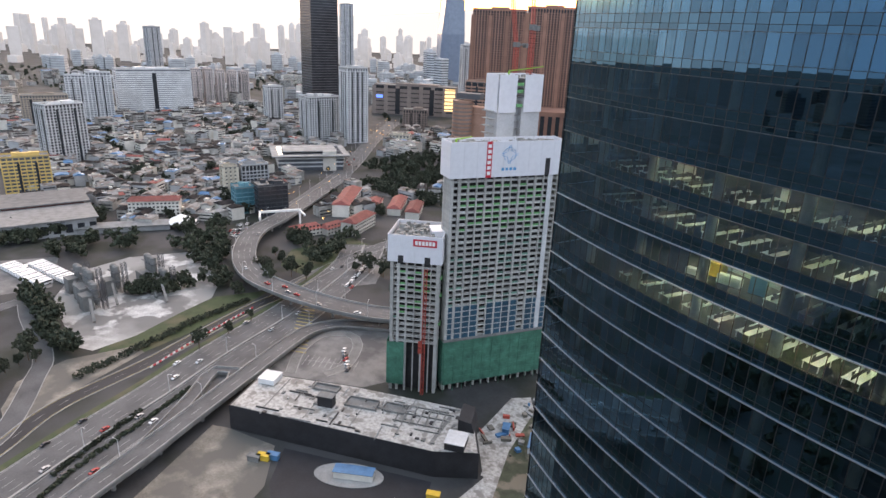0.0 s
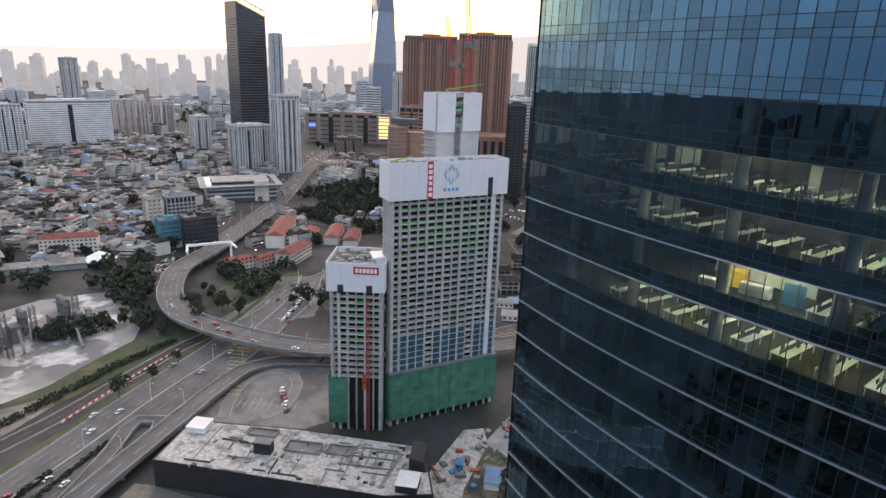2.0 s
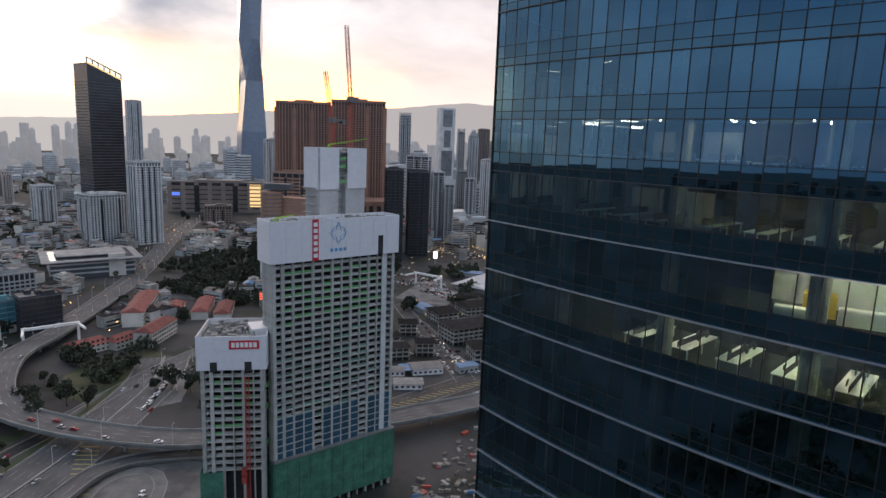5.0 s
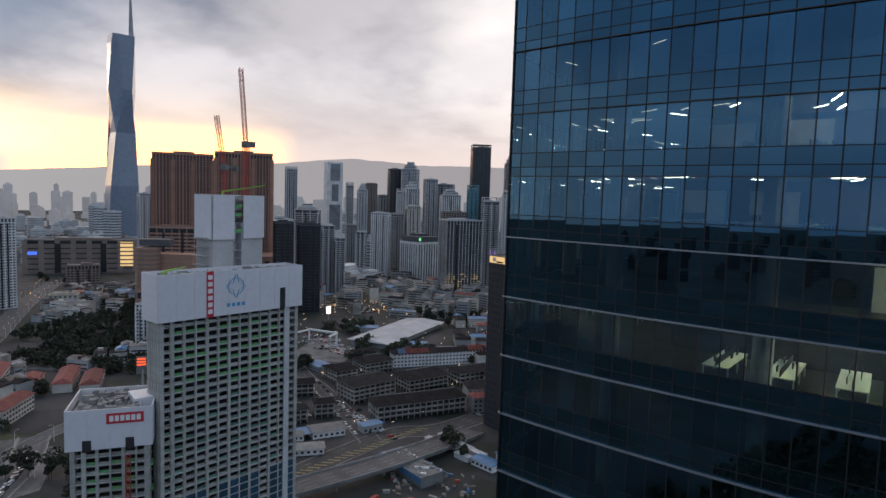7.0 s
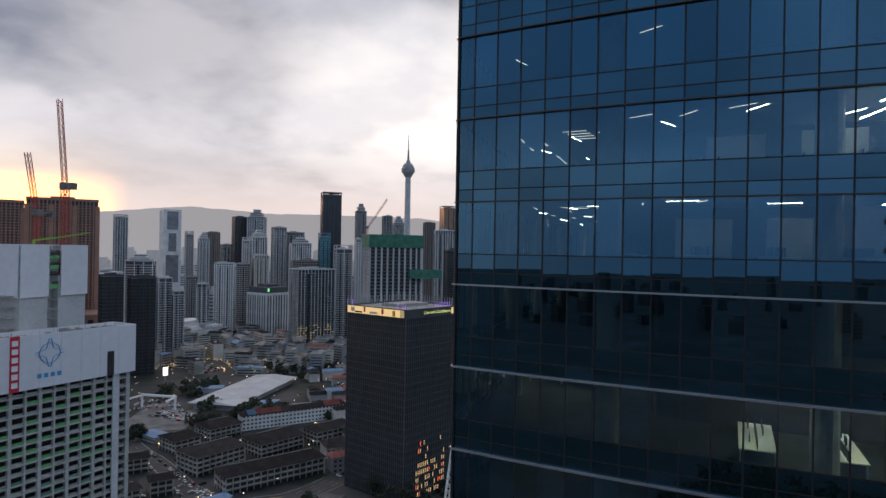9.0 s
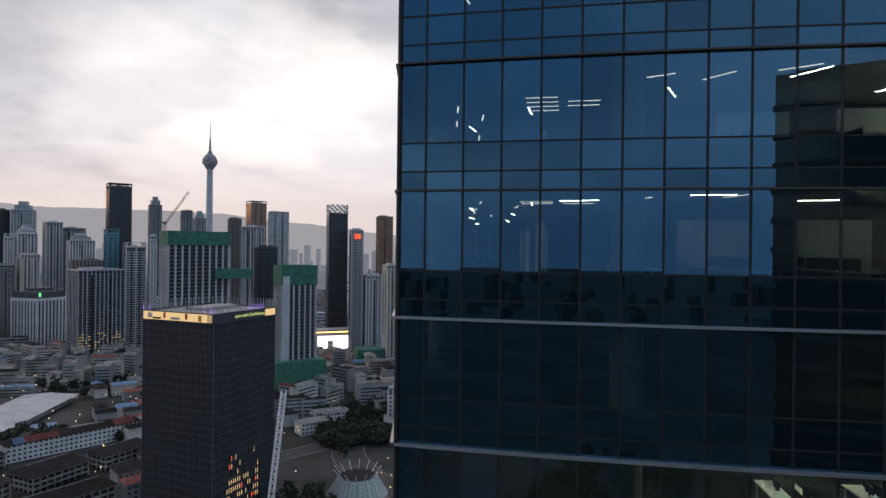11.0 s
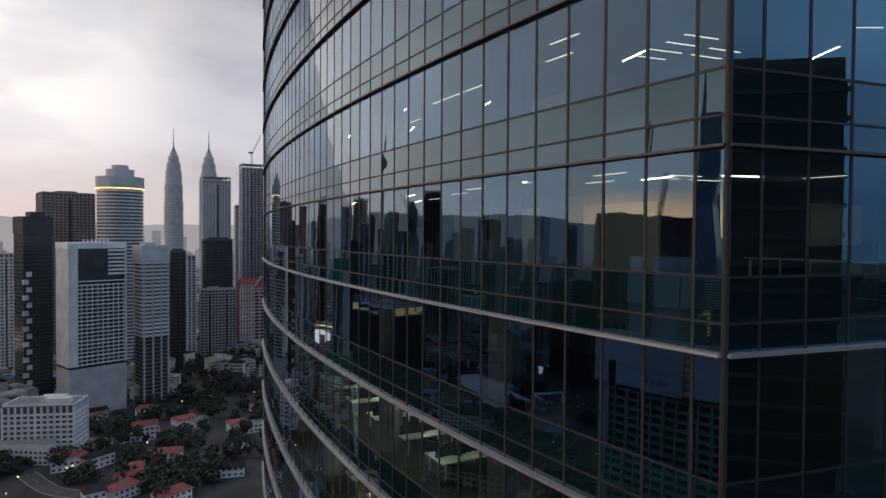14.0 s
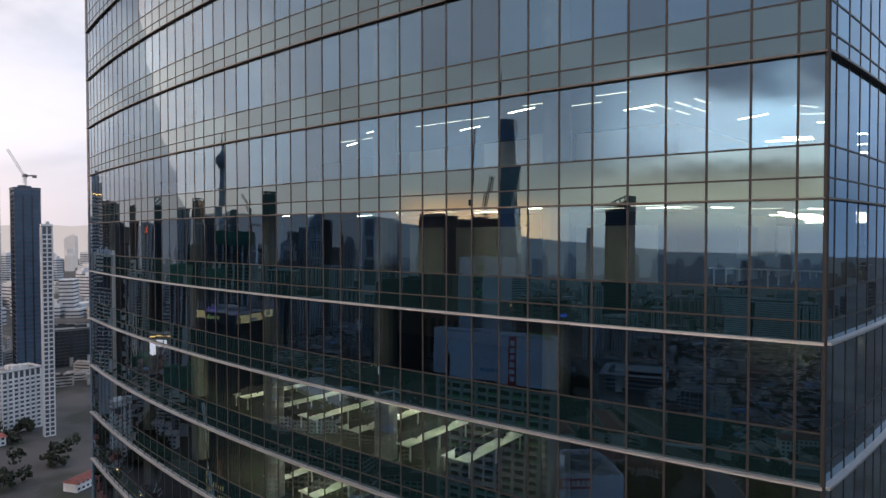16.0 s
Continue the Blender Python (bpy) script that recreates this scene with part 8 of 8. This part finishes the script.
small_box("site_container", -92.6, 128.6, 0.05, (3, 5, 2.6), 28, "roof_blue", "Small blue container on the concrete strip", "container", "roof_blue")
small_box("plant_room", -184.4, 66.2, 12.2, (8, 8, 2.5), 28, "w_palewhite", "White box at the podium corner", "plant room", "w_palewhite")
for x, y, w, d in ((-139.9, 84.2, 14, 7), (-127.1, 92.0, 10, 6), (-160.7, 80.6, 12, 5)):
    b = bmesh.new()
    for sx, sy, ww, dd in ((0, -d / 2, w, 0.4), (0, d / 2, w, 0.4), (-w / 2, 0, 0.4, d), (w / 2, 0, 0.4, d)):
        box(b, (sx, sy, 0.5), (ww, dd, 1.0))
    box(b, (0, 0, 0.06), (w, d, 0.1))
    solo("roof_upstand", b, "concrete_dark", "Dark concrete upstand round a roof opening", "roof opening", "roof openings", m=pose(x, y, 12.2, 0, 0, 28))
t = thing("roof_grillage", pose(-114.9, 96.1, 12.2, 0, 0, 28), "Grid of dark beams on the roof slab", "roof beams")
for i in range(10):
    b = bmesh.new()
    box(b, *(((-10 + i * 3.3, 0, 0.3), (0.35, 14, 0.6)) if i < 7 else ((0, -6 + (i - 7) * 6, 0.31), (22, 0.35, 0.6))))
    part("beam", b, "concrete_dark", t)
b = bmesh.new()
rod(b, (0, 0, 0), (0, 0, 0.3), 9.5, seg=32)
bmesh.ops.scale(b, vec=(1.5, 0.75, 1), verts=b.verts)
solo("traffic_island", b, "concrete", "Pale kerbed oval island in the yard", "island", m=pose(-119.0, 59.4, 0.03, 0, 0, 35))
t = small_box("guard_shelter", -116.9, 60.4, 0.33, (16, 5, 3), 35, "w_cream", "Low shelter with bright blue roof", "shelter", "roof_blue")
for x, y, mm, lab in ((-148.7, 43.8, "roof_blue", "Teal site container"), (-151.0, 40.8, "steel_yellow", "Yellow site skip"), (-153.2, 37.7, "concrete_dark", "Grey site container"), (-86.2, 74.0, "steel_yellow", "Orange site machine body")):
    small_box("site_container", x, y, 0.05, (5, 2.4, 2.5), 30, mm, lab + " beside the black yard", "container", mm)
b = bmesh.new()
for i in range(9):
    strip(b, [Vector((-97 + i * 1.9, 64 + i * 1.2, 0)), Vector((-94 + i * 1.9, 59 + i * 1.2, 0))], -0.08, 0.08, 0.05, 0.04)
tagged(solo("bay_marking", b, "line_white", "White parking bay lines on black asphalt", "road marking", kind="structure"))
b = bmesh.new()
for i in range(10):
    strip(b, [Vector((-204 + i * 2.6, 97 + i * 1.7, 0)), Vector((-210 + i * 2.6, 106 + i * 1.7, 0))], -0.1, 0.1, 0.07, 0.055)
strip(b, [Vector((-207, 101.5, 0)), Vector((-183, 117, 0))], -0.1, 0.1, 0.07, 0.055)
solo("bay_marking", b, "line_white", "White parking bay lines on grey lot", "road marking", kind="structure")
b = bmesh.new()
for i in range(16):
    x, y = -222 - i * 3.4, 101 + i * 3.0
    strip(b, [Vector((x, y, 0)), Vector((x + 9, y + 5, 0))], -0.5, 0.5, 0.15, 0.07)
solo("hatch_marking", b, "line_yellow", "Worn yellow hatching across the road", "road marking", kind="structure")
b = bmesh.new()
for i in range(22):
    x, y = -155 + i * 2.2, 254 + i * 4.3
    strip(b, [Vector((x, y, 0)), Vector((x + 7, y + 1.5, 0))], -0.4, 0.4, 0.15, 0.072)
solo("hatch_marking", b, "line_yellow", "Yellow hatching on the curved street", "road marking", kind="structure")
# podium roof clutter
q = random.Random(77)
b = Soup()
for _ in range(90):
    u, v = q.uniform(-45, 45), q.uniform(-15, 15)
    x, y = -132 + u * 0.88 - v * 0.47, 82 + u * 0.47 + v * 0.88
    long = q.random() < 0.3
    b.box((x, y, 12.2 + 0.25), (q.uniform(4, 12) if long else q.uniform(0.4, 2.2), q.uniform(0.25, 0.5) if long else q.uniform(0.4, 2), q.uniform(0.3, 0.9)), q.choice((0, 0, 1, 2)), rz=q.choice((28, 118)))
b.solo("roof_clutter", ("concrete_dark", "concrete", "black_wall"), "Low kerbs, vents and debris on the podium roof", "roof clutter")
# cars too many to count
b = Soup()
for cx, cy, w, d, n, rz in ((-468, 402, 46, 30, 110, 50), (-232, 515, 22, 70, 90, 70), (-427, 196, 22, 34, 40, 40), (-300, 560, 60, 60, 80, 20), (-150, 735, 180, 30, 90, 5), (-330, 745, 100, 30, 90, -30), (-150, 350, 90, 8, 24, 140), (-60, 400, 60, 8, 18, 50)):
    for _ in range(n):
        u, v = q.uniform(-w / 2, w / 2), round(q.uniform(-d / 2, d / 2) / 5.5) * 5.5
        ca, sa = math.cos(radians(rz)), math.sin(radians(rz))
        x, y = cx + u * ca - v * sa, cy + u * sa + v * ca
        m, k = pose(x, y, 0.06, 0, 0, rz + q.uniform(-4, 4)), q.choice((0, 0, 1, 1, 2, 3))
        b.box((0, 0, 0.6), (1.75, 4.3, 0.7), k, m)
        b.box((0, -0.2, 1.15), (1.45, 2.1, 0.5), 4, m)
        b.box((0, -0.2, 1.42), (1.3, 1.7, 0.06), k, m)
b.solo("parked_cars", ("paint_white", "paint_silver", "paint_dark", "paint_red", "car_glass"), "Crowded parked cars in lots and streets", "cars")
# gantry gates
for x, y, rz, z in ((-414.0, 223.5, 64, 8), (-269.5, 539.3, -10, 6)):
    g = thing("gantry", pose(x, y, 0, 0, 0, rz), "White steel gantry frame over the road", "gantry", "gantries")
    for s in (-1, 1):
        b = bmesh.new()
        box(b, (s * 17, 0, (z + 7) / 2), (1.6, 1.6, z + 7))
        part("leg", b, "white_paint", g)
        b = bmesh.new()
        beam(b, (s * 17, 0, z + 6.5), (s * 19, -16, z + 6.5), 1.4)
        part("side_beam", b, "white_paint", g)
    b = bmesh.new()
    box(b, (0, 0, z + 7), (36, 1.8, 1.8))
    part("cross_beam", b, "white_paint", g)
# site buildings beyond the street
for x, y, w, d, rz, mm in ((-157.7, 286.1, 18, 10, 30, "roof_grey"), (-176.9, 300.1, 16, 8, 30, "roof_grey"), (-53, 300, 16, 8, -31, "roof_blue"), (-40, 318, 20, 8, 50, "roof_blue")):
    house("site_shed", x, y, w, d, 4, rz, mm, "w_palewhite", "Site shed with low sheet roof", "shed", "site sheds", 0.8, 1)
for x, y in ((-91, 323), (-85, 331), (-80, 321), (-69, 319), (-60, 312), (-68, 306)):
    small_box("site_cabin", x, y, 0.05, (11, 4, 3), -31, "w_palewhite", "White site cabin in a fenced yard", "cabin", "w_palegrey")
t = plain_tower("site_building", -92, 280, -37, "Half-built low block wrapped in blue sheeting", "building")
b = bmesh.new()
box(b, (0, 0, 3), (40, 15, 6))
part("wall", b, "concrete_dark", t)
for c, s in (((0, -7.9, 4.2), (41, 0.3, 3.4)), ((0, 7.9, 4.2), (41, 0.3, 3.4)), ((-20.4, 0, 4.2), (0.3, 15.4, 3.4))):
    b = bmesh.new()
    box(b, c, s)
    part("blue_sheet", b, "roof_blue", t, "bright blue sheeting")
q = random.Random(80)
b = bmesh.new()
for _ in range(70):
    box(b, (q.uniform(-19, 19), q.uniform(-7, 7), 6.3), (q.uniform(0.4, 3.5), q.uniform(0.3, 1.5), q.uniform(0.3, 1.2)), q.uniform(0, 180), q.choice((0, 0, 1)))
tagged(part("rubble", b, ("concrete", "white_paint"), t, "stacked planks and rubble"), kind="stuff")
# round pleated pavilion
t = plain_tower("pavilion", 55, 366, 0, "Round pavilion with pale pleated skirt and dark roof", "pavilion")
b = bmesh.new()
lo, hi = [], []
for i in range(64):
    a = i * math.tau / 64
    k = 1.04 if i % 2 else 0.97
    lo.append(b.verts.new((18.5 * k * math.cos(a), 18.5 * k * math.sin(a), 0)))
    hi.append(b.verts.new((11.5 * k * math.cos(a), 11.5 * k * math.sin(a), 12)))
for i in range(64):
    b.faces.new((lo[i - 1], lo[i], hi[i], hi[i - 1]))
part("skirt", b, "w_grey", t)
b = bmesh.new()
rod(b, (0, 0, 10.8), (0, 0, 11.4), 11.6, seg=32)
part("roof", b, "roof_dark", t)
for i in range(14):
    a = i * math.tau / 14
    b = bmesh.new()
    beam(b, (10.5 * math.cos(a), 10.5 * math.sin(a), 11.3), (15 * math.cos(a), 15 * math.sin(a), 16.5), 0.35)
    part("spike", b, "steel_white", t)
for i in range(4):
    b = bmesh.new()
    for j in range(6):
        a = -1.9 + i * 0.34
        r_ = 18.8 - 1.15 * j
        box(b, (r_ * math.cos(a), r_ * math.sin(a), 1.2 + 2 * j), (0.35, 0.35, 0.35))
    part("light_string", b, "sign_green", t, "string of green lights")
# buses and cars packed in the bus park
bus0 = thing("bus", pose(-440, 34, 0.04, 0, 0, 62), "Pale coach parked in a bus park", "bus", "parked buses")
b = bmesh.new()
vs = box(b, (0, 0, 1.75), (2.5, 11, 2.9))
bmesh.ops.bevel(b, geom=list({e for v in vs for e in v.link_edges}), offset=0.2, segments=2, affect="EDGES")
part("body", b, "paint_white", bus0)
b = bmesh.new()
box(b, (0, 0.2, 2.2), (2.56, 10.2, 0.9))
part("window", b, "car_glass", bus0, "dark window line")
b = bmesh.new()
bmesh.ops.create_cone(b, cap_ends=True, segments=12, radius1=0.5, radius2=0.5, depth=0.3, matrix=pose(0, 0, 0, 0, 90, 0))
me = mesh_of(b, "wheel", "tyre")
for x in (-1.1, 1.1):
    for y in (-3.2, 3.4):
        part("wheel", me, None, bus0, "", pose(x, y, 0.5))
for i in range(26):
    a, c = i % 13, i // 13
    copy_thing(bus0, pose(-455 + a * 4.2 + c * 8 + q.uniform(-0.4, 0.4), 28 + a * 0.6 + c * 15, 0.04, 0, 0, 14 + q.uniform(-3, 3)))
for i in range(40):
    park(q.choice((0, 1, 2, 0)), -272 - (i % 10) * 3.2 + q.uniform(-0.5, 0.5), 182 + (i % 10) * 5.4 + (i // 10) * 1.0, 0.05, q.choice((30, 210)))
for i in range(36):
    park(q.choice((0, 1, 2, 0)), q.uniform(-435, -415), q.uniform(180, 215), 0.05, q.choice((40, 130)))
# white crawler-crane boom near the black tower
c = thing("crawler_crane", pose(-9, 163, 0), "White lit lattice boom of a crawler crane", "crane")
b = bmesh.new()
lattice(b, (0, 0, 3), (13, 40.7, 102.4), 1.6, 46, 0.22)
part("boom", b, "white_paint", c, "white lattice boom")
b = bmesh.new()
box(b, (0, -2, 2.6), (3.4, 6.5, 2.6))
part("cab", b, "steel_yellow", c, "yellow machine house")
for s in (-1, 1):
    b = bmesh.new()
    vs = box(b, (s * 2.4, -1, 0.65), (1.0, 7.5, 1.3))
    bmesh.ops.bevel(b, geom=list({e for v in vs for e in v.link_edges}), offset=0.3, segments=2, affect="EDGES")
    part("track", b, "tyre", c, "black crawler track")
# roadside hoarding with a red display
t = plain_tower("billboard", -310, 640, 34, "Street billboard with a bright white lit screen", "billboard")
b = bmesh.new()
rod(b, (0, 0.6, 0), (0, 0.6, 12), 0.6, 0.5, 10)
part("pole", b, "concrete", t)
b = bmesh.new()
box(b, (0, 0.4, 15), (5.4, 0.7, 9.5))
part("frame", b, "concrete_dark", t)
b = bmesh.new()
box(b, (0, -0.05, 15), (4.8, 0.2, 8.8))
part("display", b, "screen", t, "bright white screen")
t = plain_tower("billboard", -267.3, 278.9, 40, "Tall billboard with an orange-red lit display", "billboard")
b = bmesh.new()
rod(b, (0, 0, 0), (0, 0, 41), 0.9, 0.7, 12)
part("pole", b, "concrete", t)
b = bmesh.new()
box(b, (0, 0.6, 43.5), (7, 1.0, 11))
part("frame", b, "concrete_dark", t)
b = bmesh.new()
for i in range(3):
    box(b, (-0.6, -0.05, 47.6 - i * 1.8), (5.0, 0.2, 1.1))
part("display", b, "sign_red", t, "orange-red glowing rows")
# red tail lights in the street far off
b = bmesh.new()
for i in range(70):
    box(b, (110 + q.uniform(-8, 8), q.uniform(640, 900), 1.0), (0.7, 0.5, 0.5))
solo("tail_lights", b, "sign_red", "Queue of red tail lights in a far street", "car lights", kind="stuff")
b = bmesh.new()
for i in range(120):
    box(b, (q.uniform(-400, -60), q.uniform(560, 800), q.uniform(1, 7)), (0.6, 0.6, 0.5))
for i in range(50):
    box(b, (q.uniform(-260, 20), q.uniform(330, 560), q.uniform(2, 8)), (0.5, 0.5, 0.45))
solo("shop_lights", b, "lamp_shop", "Scattered pale lights of shops and cars", "street lights", kind="stuff")
q = random.Random(81)
b = bmesh.new()
for _ in range(260):
    x, y = q.uniform(-100, -50), q.uniform(115, 285)
    box(b, (x, y, 0.5), (q.uniform(0.5, 5), q.uniform(0.4, 2.5), q.uniform(0.6, 2.2)), q.uniform(0, 180), q.choice((0, 0, 0, 2, 2, 2, 2, 1, 3)))
solo("site_debris", b, ("concrete", "roof_blue", "dirt", "steel_red"), "Stacked building materials strewn over the site", "building materials", kind="stuff")
# small evening lights along the streets
q = random.Random(82)
b = bmesh.new()
for _ in range(150):
    a, d = radians(q.uniform(-70, 40)), q.uniform(420, 1300)
    box(b, (d * math.sin(a), d * math.cos(a), q.uniform(4, 9)), (0.7, 0.7, 0.5))
for i in range(60):
    box(b, (q.uniform(-390, -230), q.uniform(720, 800), q.uniform(1, 6)), (0.6, 0.6, 0.5))
for i in range(40):
    box(b, (q.uniform(55, 92), q.uniform(330, 430), 1), (0.5, 0.5, 0.5))
solo("street_lights", b, "lamp_warm", "Scattered warm lights of evening streets", "street lights", kind="stuff")

# ---- nearest panes of the glass tower, each its own piece ----
for me, p, a in near_panes:
    part("pane", me, None, office, "", Matrix.Translation(p) @ Matrix.Rotation(a, 4, "Z"))
